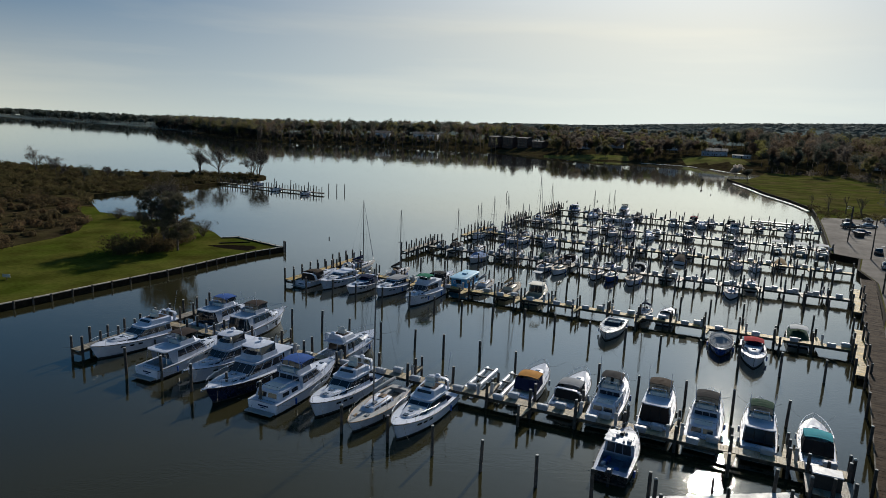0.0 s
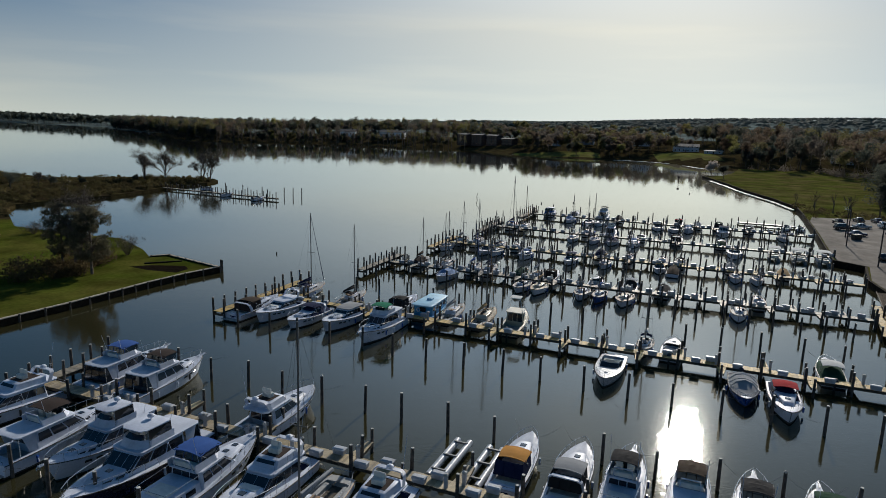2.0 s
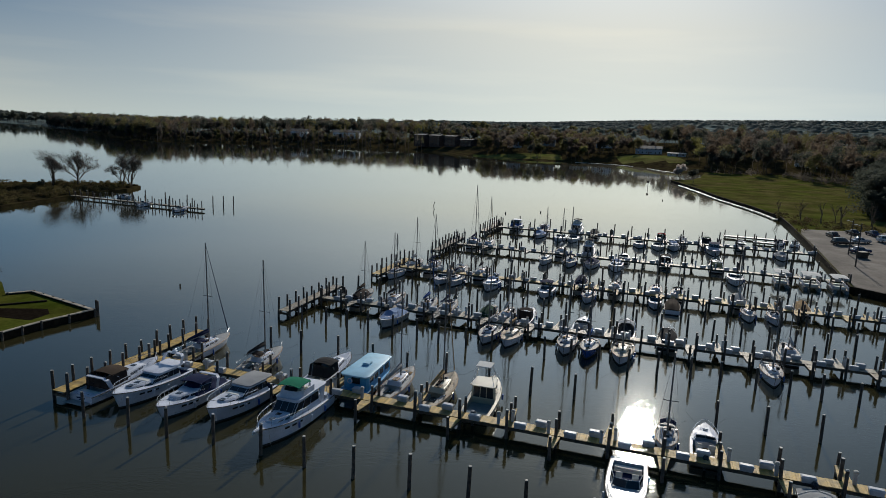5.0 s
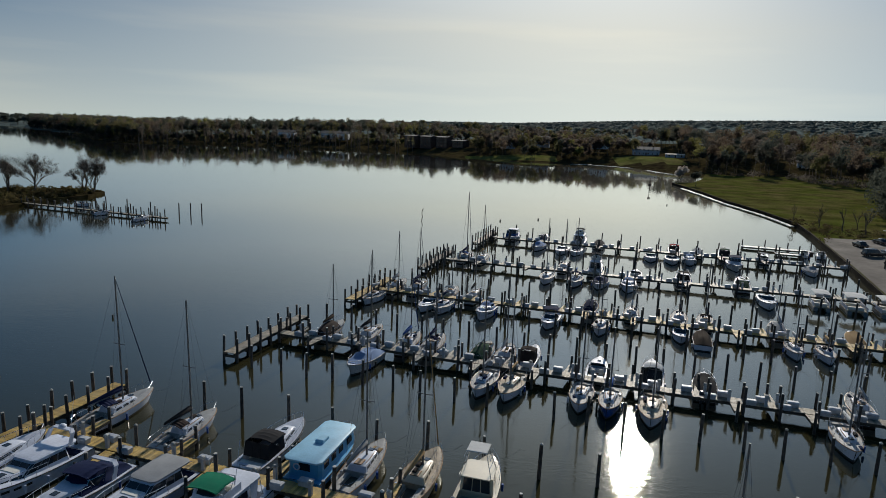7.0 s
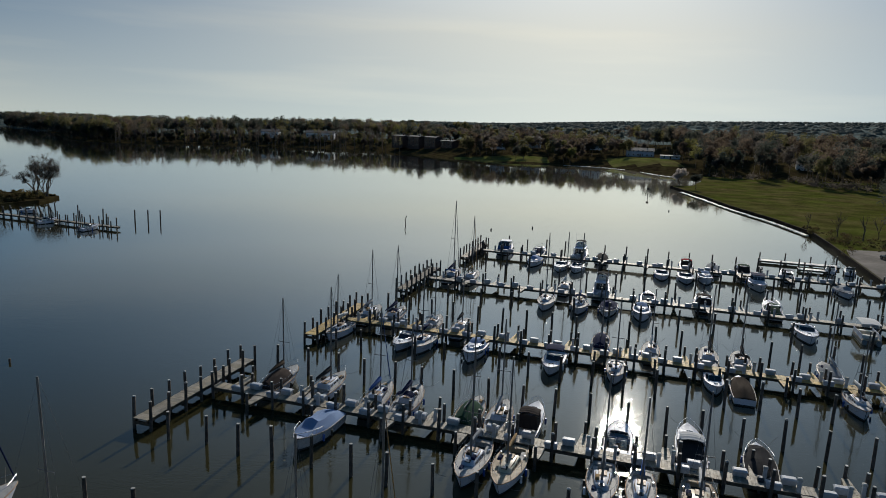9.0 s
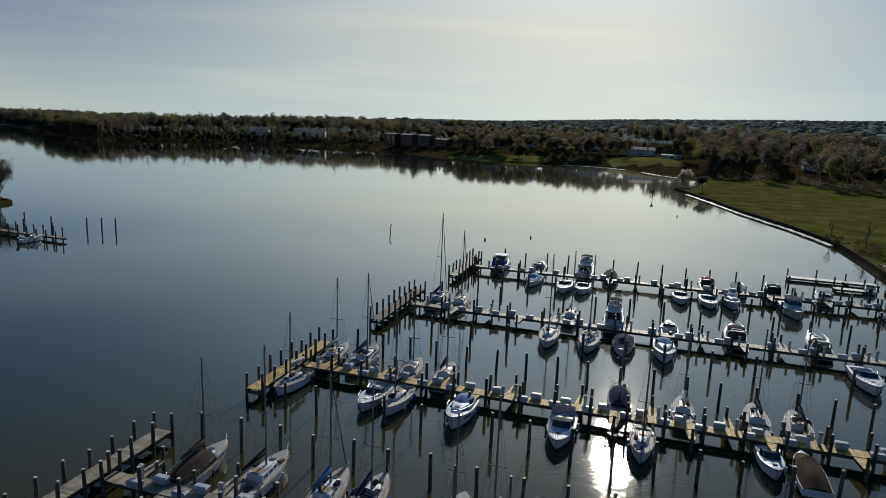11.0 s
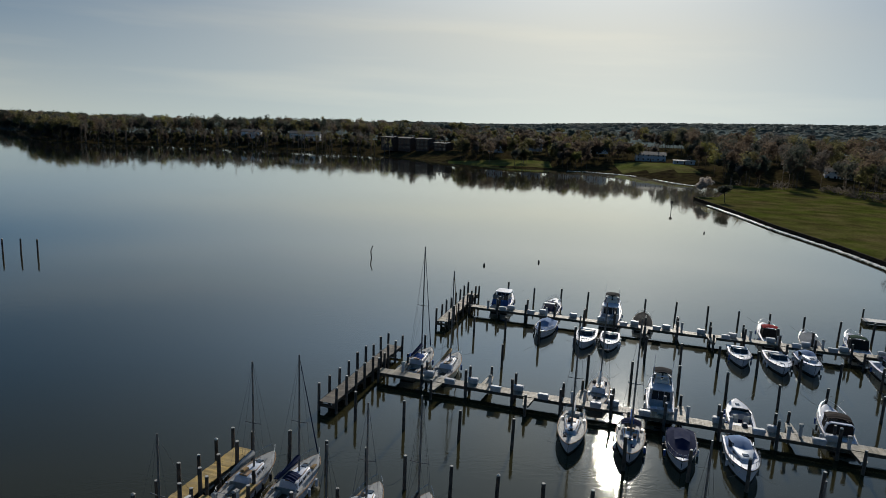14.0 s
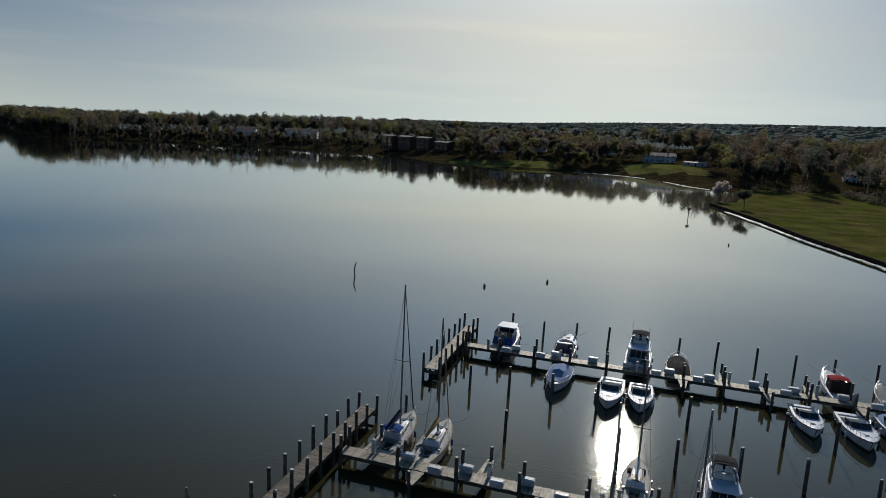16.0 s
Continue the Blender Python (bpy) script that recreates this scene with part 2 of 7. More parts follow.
# the second, muted blue partly paints white decks lying in blue shade
CANVAS = {
    "blue": canvas("blue_canvas", (0.04, 0.10, 0.30)), "shadeblue": canvas("shade_blue_canvas", (0.19, 0.27, 0.43)), "navy": canvas("navy_canvas", (0.012, 0.02, 0.06)),
    "black": canvas("black_canvas", (0.028, 0.028, 0.030)), "tan": canvas("tan_canvas", (0.36, 0.24, 0.12)),
    "orange": canvas("orange_tan_canvas", (0.50, 0.24, 0.06)), "green": canvas("green_canvas", (0.01, 0.16, 0.09)),
    "darkgreen": canvas("dark_green_canvas", (0.02, 0.06, 0.035)), "red": canvas("red_canvas", (0.36, 0.02, 0.025)),
    "aqua": canvas("aqua_canvas", (0.06, 0.32, 0.36)), "grey": canvas("grey_canvas", (0.28, 0.29, 0.30)),
    "brown": canvas("brown_canvas", (0.06, 0.043, 0.031)), "white": canvas("white_canvas", (0.62, 0.62, 0.60)),
    "dark": canvas("dark_brown_canvas", (0.045, 0.034, 0.030)),
}
PILE = mat("creosoted_pile", (0.066, 0.056, 0.048), 0.85, var=0.4, scale=2.5, rnd=0.3, bump=0.015, bump_scale=14)
# pale caps; on flat pile tops this colour stands for reflected sky
PILECAP = mat("pale_cap_sky_sheen", (0.42, 0.41, 0.38), 0.7, var=0.3, scale=4, rnd=0.3)
NEWWOOD = mat("new_yellow_pine_boards", (0.44, 0.29, 0.065), 0.68, var=0.2, scale=1.5, second=(0.33, 0.25, 0.12), mix=0.4, island=0.28)
OLDWOOD = mat("silvered_dock_boards", (0.22, 0.20, 0.165), 0.64, var=0.25, scale=1.2, second=(0.27, 0.22, 0.13), mix=0.3, island=0.3)
TANWOOD = mat("sun_bleached_tan_boards", (0.36, 0.28, 0.15), 0.66, var=0.25, scale=1.2, second=(0.27, 0.23, 0.17), mix=0.4, island=0.28)
DARKWOOD = mat("dark_damp_boards", (0.085, 0.075, 0.062), 0.75, var=0.3, scale=1.2, second=(0.14, 0.115, 0.08), mix=0.3, island=0.3)
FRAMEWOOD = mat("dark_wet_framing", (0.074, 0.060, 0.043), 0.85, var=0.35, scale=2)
BOXWHITE = mat("white_fibreglass_box", (0.40, 0.42, 0.45), 0.5, var=0.12, scale=2.5, rnd=0.12)
PALEDECK = mat("pale_float_deck", (0.58, 0.56, 0.52), 0.6, var=0.15, scale=1.0)
RIGWIRE = mat("dull_rigging_wire", (0.14, 0.14, 0.15), 0.5, 0.4, var=0.1, scale=5)
CONCRETE = mat("pale_concrete", (0.46, 0.43, 0.37), 0.85, var=0.25, scale=0.7, bump=0.01, bump_scale=8)
# stone whitened to carry the bright reflection along the wet ledge
RIPRAP = mat("reflection_pale_stone", (0.72, 0.70, 0.66), 0.6, var=0.2, scale=1.2, island=0.3)
MULCH = mat("dark_mulch", (0.014, 0.011, 0.008), 1.0, var=0.3, scale=2.0, spec=0.0)
CAPWOOD = mat("grey_bulkhead_cap", (0.34, 0.30, 0.24), 0.9, var=0.3, scale=1.5)
GRASS = mat("spring_grass", (0.054, 0.072, 0.010), 1.0, var=0.3, scale=0.16, second=(0.090, 0.083, 0.020), mix=0.45, bump=0.02, bump_scale=5, spec=0.0)
PARKGRASS = mat("pale_park_grass", (0.072, 0.086, 0.017), 1.0, var=0.3, scale=0.12, second=(0.100, 0.082, 0.034), mix=0.5, spec=0.0)
SEAWALL = mat("tarred_sea_wall", (0.022, 0.017, 0.012), 0.95, var=0.35, scale=2, spec=0.05)
SOIL = mat("dark_leaf_litter", (0.037, 0.028, 0.016), 1.0, var=0.35, scale=0.3, second=(0.058, 0.050, 0.020), mix=0.4, bump=0.05, bump_scale=3, spec=0.0)
FARLAWN = mat("mown_bank_grass", (0.12, 0.135, 0.035), 1.0, var=0.3, scale=0.1, second=(0.14, 0.12, 0.05), mix=0.4, spec=0.0)
# the pale blue-green stands for distance haze over the far ground
FARFLOOR = mat("hazed_wooded_ground", (0.15, 0.185, 0.175), 1.0, var=0.3, scale=0.02, spec=0.0)
ASPHALT = mat("worn_asphalt", (0.135, 0.12, 0.105), 0.95, var=0.2, scale=0.15, second=(0.16, 0.14, 0.12), mix=0.4, spec=0.15)
BARK = mat("grey_brown_bark", (0.128, 0.099, 0.075), 0.9, var=0.35, scale=3, bump=0.01, bump_scale=20)
TWIG = mat("bare_twigs", (0.118, 0.091, 0.069), 0.9, var=0.3, scale=0.8, island=0.3)


def foliage(name, a, b, scale=0.06, island=0.35, lean=0.6):
    m = mat(name, a, 0.9, var=0.25, scale=scale * 3, second=b, mix=0.5, island=island, spec=0.05)
    t = m.node_tree
    lit, mixed, b_ = t.nodes.new("ShaderNodeBsdfTranslucent"), t.nodes.new("ShaderNodeMixShader"), t.nodes["Principled BSDF"]
    t.links.new(b_.inputs["Base Color"].links[0].from_socket, lit.inputs["Color"])
    mixed.inputs[0].default_value = 0.5
    # leaves of one clump share much of their light: their normals lean towards the sky
    turn_up, even = t.nodes.new("ShaderNodeVectorMath"), t.nodes.new("ShaderNodeVectorMath")
    turn_up.operation, even.operation = "MULTIPLY_ADD", "NORMALIZE"
    turn_up.inputs[1].default_value, turn_up.inputs[2].default_value = (1.1 - lean,) * 3, (0, 0, lean)
    t.links.new(t.nodes.new("ShaderNodeNewGeometry").outputs["Normal"], turn_up.inputs[0])
    t.links.new(turn_up.outputs[0], even.inputs[0])
    t.links.new(even.outputs[0], b_.inputs["Normal"])
    t.links.new(b_.outputs[0], mixed.inputs[1])
    t.links.new(lit.outputs[0], mixed.inputs[2])
    t.links.new(mixed.outputs[0], t.nodes["Material Output"].inputs["Surface"])
    return m


OLIVE = foliage("olive_budding_leaves", (0.165, 0.162, 0.070), (0.200, 0.178, 0.088), 0.03, 0.06, 0.95)
RUSSET = foliage("russet_budding_twigs", (0.158, 0.120, 0.088), (0.180, 0.138, 0.098), 0.03, 0.06, 0.95)
GREYTWIG = foliage("grey_brown_twigs", (0.138, 0.122, 0.106), (0.165, 0.145, 0.122), 0.03, 0.06, 0.95)
YOUNGLEAF = foliage("young_yellow_green_leaves", (0.190, 0.195, 0.062), (0.205, 0.180, 0.075), 0.03, 0.06, 0.95)
EVERGREEN = foliage("evergreen_leaves", (0.071, 0.088, 0.071), (0.099, 0.104, 0.083), 0.05, 0.06, 0.85)
SPRING = [OLIVE, RUSSET, GREYTWIG, YOUNGLEAF, EVERGREEN]
# distance haze is mixed into this leaf colour as extra blue and paleness
HILLS = foliage("hazed_hill_woods", (0.150, 0.190, 0.180), (0.175, 0.195, 0.170), 0.01, 0.06, 0.95)
PINE = foliage("dark_pine_needles", (0.105, 0.105, 0.068), (0.140, 0.120, 0.080), 0.5, 0.15)
BRUSH = foliage("brown_winter_brush", (0.088, 0.068, 0.034), (0.086, 0.078, 0.030), 0.06, 0.15)
MARSHBRUSH = foliage("olive_marsh_brush", (0.112, 0.104, 0.040), (0.118, 0.088, 0.045), 0.06, 0.12)
REDBRUSH = foliage("reddish_winter_twigs", (0.125, 0.082, 0.046), (0.105, 0.086, 0.042), 0.06, 0.12)
BLOSSOM = foliage("white_blossom", (0.70, 0.64, 0.60), (0.55, 0.48, 0.42), 0.6, 0.1, 0.85)
# brick colour darkened to stand for the blocks' shaded fronts
SHADEBRICK = mat("shaded_brown_brick", (0.055, 0.038, 0.033), 0.9, var=0.2, scale=0.8)
BRICKRED = mat("dark_red_brick", (0.14, 0.075, 0.055), 0.85, var=0.2, scale=0.8)
SIDING = mat("white_siding", (0.70, 0.72, 0.74), 0.7, var=0.1, scale=0.3)
GREYSIDING = mat("blue_grey_siding", (0.36, 0.42, 0.50), 0.7, var=0.12, scale=0.3)
SHINGLE = mat("grey_roof_shingles", (0.11, 0.105, 0.10), 0.85, var=0.25, scale=0.6)
CARPAINT = [mat("car_paint_" + n, c, 0.22, var=0.05, coat=0.6) for n, c in (("white", (0.7, 0.7, 0.7)), ("black", (0.015, 0.015, 0.017)), ("silver", (0.35, 0.36, 0.38)), ("dark_blue", (0.02, 0.03, 0.09)), ("maroon", (0.10, 0.015, 0.02)))]
TYRE = mat("tyre_rubber", (0.02, 0.02, 0.02), 0.9, var=0.2)
SIGNGREY = mat("painted_metal_sign", (0.55, 0.55, 0.52), 0.5, var=0.1)

# ---- mesh building ----
DOCK_TURN = 13.6
CA, SA = math.cos(radians(DOCK_TURN)), math.sin(radians(DOCK_TURN))


def at(u, v):
    """Marina plan (u along the docks, v away from the quay) to world x, y."""
    return u * CA + v * SA, -u * SA + v * CA


class Mesh:
    def __init__(self):
        self.v, self.f = [], []

    def add(self, verts, faces):
        n = len(self.v)
        self.v += [tuple(p) for p in verts]
        self.f += [tuple(i + n for i in q) for q in faces]
        return self

    def box(self, x0, x1, y0, y1, z0, z1, c=0.0):
        """A box whose top edges are chamfered by c."""
        r0 = [(x0, y0, z0), (x1, y0, z0), (x1, y1, z0), (x0, y1, z0)]
        if not c:
            return self.loft([r0, [(x, y, z1) for x, y, _ in r0]])
        return self.loft([r0, [(x, y, z1 - c) for x, y, _ in r0], [(x0 + c, y0 + c, z1), (x1 - c, y0 + c, z1), (x1 - c, y1 - c, z1), (x0 + c, y1 - c, z1)]])

    def loft(self, rings, cap=(True, True), closed=True):
        n, k = len(rings[0]), len(self.v)
        for r in rings:
            self.v += [tuple(p) for p in r]
        for a in range(len(rings) - 1):
            for i in range(n if closed else n - 1):
                j = (i + 1) % n
                self.f.append((k + a * n + i, k + a * n + j, k + (a + 1) * n + j, k + (a + 1) * n + i))
        if cap[0]:
            self.f.append(tuple(k + i for i in reversed(range(n))))
        if cap[1]:
            self.f.append(tuple(k + (len(rings) - 1) * n + i for i in range(n)))
        return self

    def tube(self, pts, r, n=5, r1=None):
        pts = [Vector(p) for p in pts]
        r1 = r if r1 is None else r1
        rings = []
        for i, p in enumerate(pts):
            d = (pts[min(i + 1, len(pts) - 1)] - pts[max(i - 1, 0)]).normalized()
            a = d.cross((0, 0, 1) if abs(d.z) < 0.9 else (1, 0, 0)).normalized()
            b = d.cross(a)
            rr = r + (r1 - r) * i / (len(pts) - 1)
            rings.append([p + a * rr * math.cos(6.2832 * k / n) + b * rr * math.sin(6.2832 * k / n) for k in range(n)])
        return self.loft(rings)

    def plate(self, quad, thick):
        """A slab on four corners, thickened along their normal."""
        a, b, c, d = [Vector(p) for p in quad]
        nrm = (b - a).cross(d - a).normalized() * thick
        return self.loft([[a, b, c, d], [p + nrm for p in (a, b, c, d)]])

    def data(self, name, material, smooth=None):
        me = bpy.data.meshes.new(name)
        me.from_pydata(self.v, [], self.f)
        b = bmesh.new()
        b.from_mesh(me)
        if name in ("deck", "hull", "cockpit_sole"):
            bmesh.ops.remove_doubles(b, verts=b.verts, dist=0.001)
        bmesh.ops.recalc_face_normals(b, faces=b.faces)
        b.to_mesh(me)
        b.free()
        me.materials.append(material)
        if smooth:
            me.polygons.foreach_set("use_smooth", [True] * len(me.polygons))
            me.set_sharp_from_angle(angle=radians(smooth))
        return me


def part(name, mesh, material, parent=None, label="", smooth=None):
    """Links a mesh as one object under a thing or a part."""
    ob = new(name, mesh.data(name, material, smooth) if isinstance(mesh, Mesh) else mesh)
    if parent:
        ob.parent = parent
    return tagged(ob, label)


def thing(name, m, label, category, group="", kind=""):
    e = new(name)
    e.matrix_world = m
    return tagged(e, label, category, group, kind)


def whole(name, mesh, material, m, label, category, group="", kind="", smooth=None):
    ob = part(name, mesh, material, None, "", smooth)
    ob.matrix_world = m
    return tagged(ob, label, category, group, kind)


def arrays(name, verts, faces, material, pick=None):
    """A mesh from whole arrays of vertices and equal faces; pick: which of several materials each face takes."""
    me = bpy.data.meshes.new(name)
    n, k = faces.shape
    me.vertices.add(len(verts))
    me.vertices.foreach_set("co", np.asarray(verts, np.float32).ravel())
    me.loops.add(n * k)
    me.loops.foreach_set("vertex_index", faces.astype(np.int32).ravel())
    me.polygons.add(n)
    me.polygons.foreach_set("loop_start", np.arange(0, n * k, k, dtype=np.int32))
    for m in material if isinstance(material, list) else [material]:
        me.materials.append(m)
    if pick is not None:
        me.polygons.foreach_set("material_index", pick.astype(np.int32))
    me.update(calc_edges=True)
    me.validate()
    return me


# ---- water and land ----
bm = Mesh().add([(-4800, -800, 0), (4800, -800, 0), (4800, 1900, 0), (-4800, 1900, 0)], [(0, 1, 2, 3)])
tagged(part("water", bm, WATER), "calm olive-brown river water with faint ripples", "water", kind="structure")

SHORE_X = (-4800, -2500, -1174, -937, -766, -661, -606, -520, -450, -367, -334, -299, -265, -216, -165, -100, -46, 12, 64, 94, 101, 112, 120, 135, 4800)
SHORE_Y = (2600, 1750, 1154, 1040, 944, 928, 861, 791, 728, 622, 598, 602, 628, 642, 648, 643, 581, 541, 542, 519, 480, 462, 420, 300, 300)


def smooth01(x):
    x = np.clip(x, 0, 1)
    return x * x * (3 - 2 * x)


def far_height(x, y):
    """The far bank: a low bluff at the water, rising to wooded hills behind."""
    d = y - np.interp(x, SHORE_X, SHORE_Y)
    up = 0.05 + 0.95 * smooth01((x + 480) / 330)
    z = np.clip(d * 0.12, -2.0, 0.9) + 5.5 * up * smooth01((d - 6) / 55) * smooth01((y - 480) / 60) + 6.0 * up * smooth01((d - 60) / 250) * smooth01((y - 520) / 200)
    z = z + 36 * smooth01((y - 800) / 1500) * smooth01((x + 150) / 1100) + 7 * up * smooth01((y - 900) / 900)
    z = z + 17 * smooth01((x - 330) / 800) * smooth01((y - 900) / 800)
    z = z + 10 * smooth01((y - 1200) / 600) * np.sin(x * 0.004 + 1.0) * smooth01((x + 100) / 900)
    # downriver the low land falls away behind its trees
    return z - 0.02 * np.clip(y - 1350, 0, None) * smooth01((-250 - x) / 500)


def clearing(x, y):
    """House plots on the far bank, kept free of trees."""
    return ((x > -96) & (x < -22) & (y < 660)) | ((x > 84) & (x < 150) & (y > 500) & (y < 600)) | lawn(x, y)


def lawn(x, y):
    """Mown slopes on the far bank."""
    return ((x > -24) & (x < 42) & (y < 578) & (y > 551)) | ((x > 82) & (x < 130) & (y < 566) & (y > 532 - (x - 82) * 0.6))


gx = np.concatenate([np.arange(-4800, -700, 100), np.arange(-700, 700, 14), np.arange(700, 4801, 100)])
gy = np.concatenate([np.arange(396, 760, 9), np.arange(760, 1400, 40), np.arange(1400, 4801, 200)])
GX, GY = np.meshgrid(gx, gy)
pts = np.stack([GX, GY, far_height(GX, GY)], -1).reshape(-1, 3)
ii = np.arange(len(gy) - 1)[:, None] * len(gx) + np.arange(len(gx) - 1)[None]
quads = np.stack([ii, ii + 1, ii + 1 + len(gx), ii + len(gx)], -1).reshape(-1, 4)
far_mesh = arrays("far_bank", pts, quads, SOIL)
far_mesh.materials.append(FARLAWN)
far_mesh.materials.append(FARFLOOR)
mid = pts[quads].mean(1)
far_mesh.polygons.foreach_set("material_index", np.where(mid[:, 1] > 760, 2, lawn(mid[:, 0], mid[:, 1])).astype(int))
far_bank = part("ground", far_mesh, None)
tagged(far_bank, "grassy far riverbank rising to wooded hills", "ground", kind="structure")


def land(name, outline, z, material, label, skirt=-2.0):
    """A flat-topped piece of land with upright banks."""
    me = bpy.data.meshes.new(name)
    b = bmesh.new()
    top = [b.verts.new((x, y, z)) for x, y in outline]
    face = b.faces.new(top)
    low = [b.verts.new((x, y, skirt)) for x, y in outline]
    n = len(outline)
    for i in range(n):
        b.faces.new((top[i], low[i], low[(i + 1) % n], top[(i + 1) % n]))
    bmesh.ops.triangulate(b, faces=[face])
    bmesh.ops.recalc_face_normals(b, faces=b.faces)
    b.to_mesh(me)
    b.free()
    me.materials.append(material)
    return tagged(new(name, me), label, "ground", kind="structure")


SPIT = [(-54.3, 116.3), (-57.3, 110), (-59.6, 103), (-61.4, 96), (-63, 90), (-65.2, 83.5), (-67.2, 77.5), (-69, 71.5), (-72.5, 62), (-90, 46), (-150, 20), (-500, -40), (-700, 150), (-420, 232), (-232, 250), (-190, 240), (-167, 254), (-140, 264), (-130, 258),
        (-129, 248), (-133, 235), (-134, 215), (-135, 199), (-142, 184), (-145, 172), (-139, 162), (-126, 150), (-118, 142), (-99, 137.5), (-87, 136), (-76, 127), (-70.6, 121.0), (-68, 123)]
land("ground", SPIT, 0.75, GRASS, "mown green grass spit beside the basin")
RIGHT = [(24, -700), (24, 20), (29.5, 40), (36.5, 64), (42.5, 82), (51, 101), (59.5, 126), (60.8, 138), (66, 151.5), (61.9, 156.5), (65.8, 170.5), (71, 189), (75.6, 206), (83.5, 236), (88, 255), (88.5, 282), (86.5, 314), (87, 345), (86.5, 365), (85.5, 391),
         (97, 396), (110, 425), (125, 470), (1500, 470), (1500, -700)]
land("ground", RIGHT, 1.1, PARKGRASS, "green park lawn above a sea wall")
LOT = [(66.2, 170.5), (71.4, 189), (76, 206), (79.4, 219), (83.2, 228), (150, 228), (150, 60), (36, 60), (42.9, 82), (51.4, 101), (59.9, 126), (61.2, 138), (66.6, 151.5), (62.5, 156.6)]
land("pavement", LOT, 1.135, ASPHALT, "worn grey-brown asphalt parking lot by the docks", 0.9)


def wall_along(name, pts2, z0, z1, thick, material, label, category="wall"):
    """A straight-faced wall that follows a line on plan."""
    m = Mesh()
    for (xa, ya), (xb, yb) in zip(pts2, pts2[1:]):
        d = Vector((xb - xa, yb - ya, 0)).normalized()
        n = Vector((d.y, -d.x, 0)) * thick / 2
        a, b_ = Vector((xa, ya, 0)) - d * 0.02, Vector((xb, yb, 0)) + d * 0.02
        m.loft([[a - n + Vector((0, 0, z)), b_ - n + Vector((0, 0, z)), b_ + n + Vector((0, 0, z)), a + n + Vector((0, 0, z))] for z in (z0, z1)])
    return tagged(part(name, m, material), label, category, kind="structure")


spit_edge = [SPIT[-2], SPIT[-1], *SPIT[:10]]
bulk = wall_along("bulkhead", spit_edge, -1.0, 0.92, 0.35, SEAWALL, "dark timber bulkhead round the grass spit")
cap = wall_along("bulkhead_cap", spit_edge, 0.92, 1.02, 0.5, CAPWOOD, "weathered timber cap on the spit bulkhead", "trim")
post = Mesh().tube([(0, 0, -1.0), (0, 0, 1.12)], 0.16, 8, 0.14).data("bulkhead_post", PILE, 40)
for (xa, ya), (xb, yb) in zip(spit_edge, spit_edge[1:]):
    n = max(1, int(math.hypot(xb - xa, yb - ya) / 2.4))
    for k in range(n):
        part("post", post, None, bulk).location = (xa + (xb - xa) * k / n + 0.32, ya + (yb - ya) * k / n, 0)
for x, y in ((-53.75, 116.6), (-54.3, 117.1)):
    part("post", Mesh().tube([(0, 0, -1.0), (0, 0, 2.1)], 0.15, 8, 0.14).data("corner_post", PILE, 40), None, bulk).location = (x, y, 0)
wall_along("sea_wall", RIGHT[14:21], -1.0, 1.16, 0.3, SEAWALL, "dark timber sea wall along the park")
wall_along("sea_wall", RIGHT[8:15], -1.0, 1.16, 0.3, SEAWALL, "weathered timber quay wall at the parking lot")
wall_along("quay_wall", RIGHT[1:9], -1.0, 1.16, 0.4, SEAWALL, "dark timber quay wall beside the boardwalk")


def ledge(name, pts2, label):
    """A foot of broken stone along the water's edge, whitened for its bright reflection."""
    rng = random.Random(7)
    m = Mesh()
    for (xa, ya), (xb, yb) in zip(pts2, pts2[1:]):
        n = int(math.hypot(xb - xa, yb - ya) / 0.8)
        for k in range(n):
            x, y, s = xa + (xb - xa) * k / n + rng.uniform(-0.4, 0.4), ya + (yb - ya) * k / n, rng.uniform(0.45, 0.6)
            m.box(x - s, x + s, y - s * 0.9, y + s * 0.9, -0.4, rng.uniform(0.10, 0.16), 0.03)
    return tagged(part(name, m, RIPRAP), label, "stones", kind="stuff")


ledge("stone_ledge", [(87.2, 256), (87.6, 282), (85.4, 314), (85.9, 345), (85.2, 372)], "pale stones along the foot of the sea wall")
ledge("stone_ledge", [(109, 466), (101, 478), (93, 515), (80, 530), (63, 539), (50, 539)], "pale stones along the far beach")

# ---- docks ----
DECK_Z = 1.10
RND = random.Random(11)


def pile_mesh(name, h, r):
    """A tarred pile whose sawn top is painted pale for the reflected sky."""
    me = Mesh().loft([[(k * math.cos(6.2832 * i / 9), k * math.sin(6.2832 * i / 9), z) for i in range(9)] for z, k in ((-1.5, r * 1.08), (0.5, r * 1.04), (h * 0.6, r), (h - 0.04, r * 0.96), (h, r * 0.86))]).data(name, PILE, 50)
    me.materials.append(PILECAP)
    for p in me.polygons:
        if p.center.z > h - 0.03:
            p.material_index = 1
    return me


PILES = [pile_mesh("pile", h, r) for h, r in ((2.75, 0.14), (2.5, 0.135), (2.95, 0.15), (2.15, 0.135))]
CAPS = [Mesh().loft([[(k * math.cos(6.2832 * i / 8), k * math.sin(6.2832 * i / 8), z) for i in range(8)] for z, k in ((h - 0.05, 0.145), (h + 0.02, 0.145), (h + 0.09, 0.05))]).data("cap", PILECAP, 40) for h in (2.75, 2.5, 2.95, 2.15)]


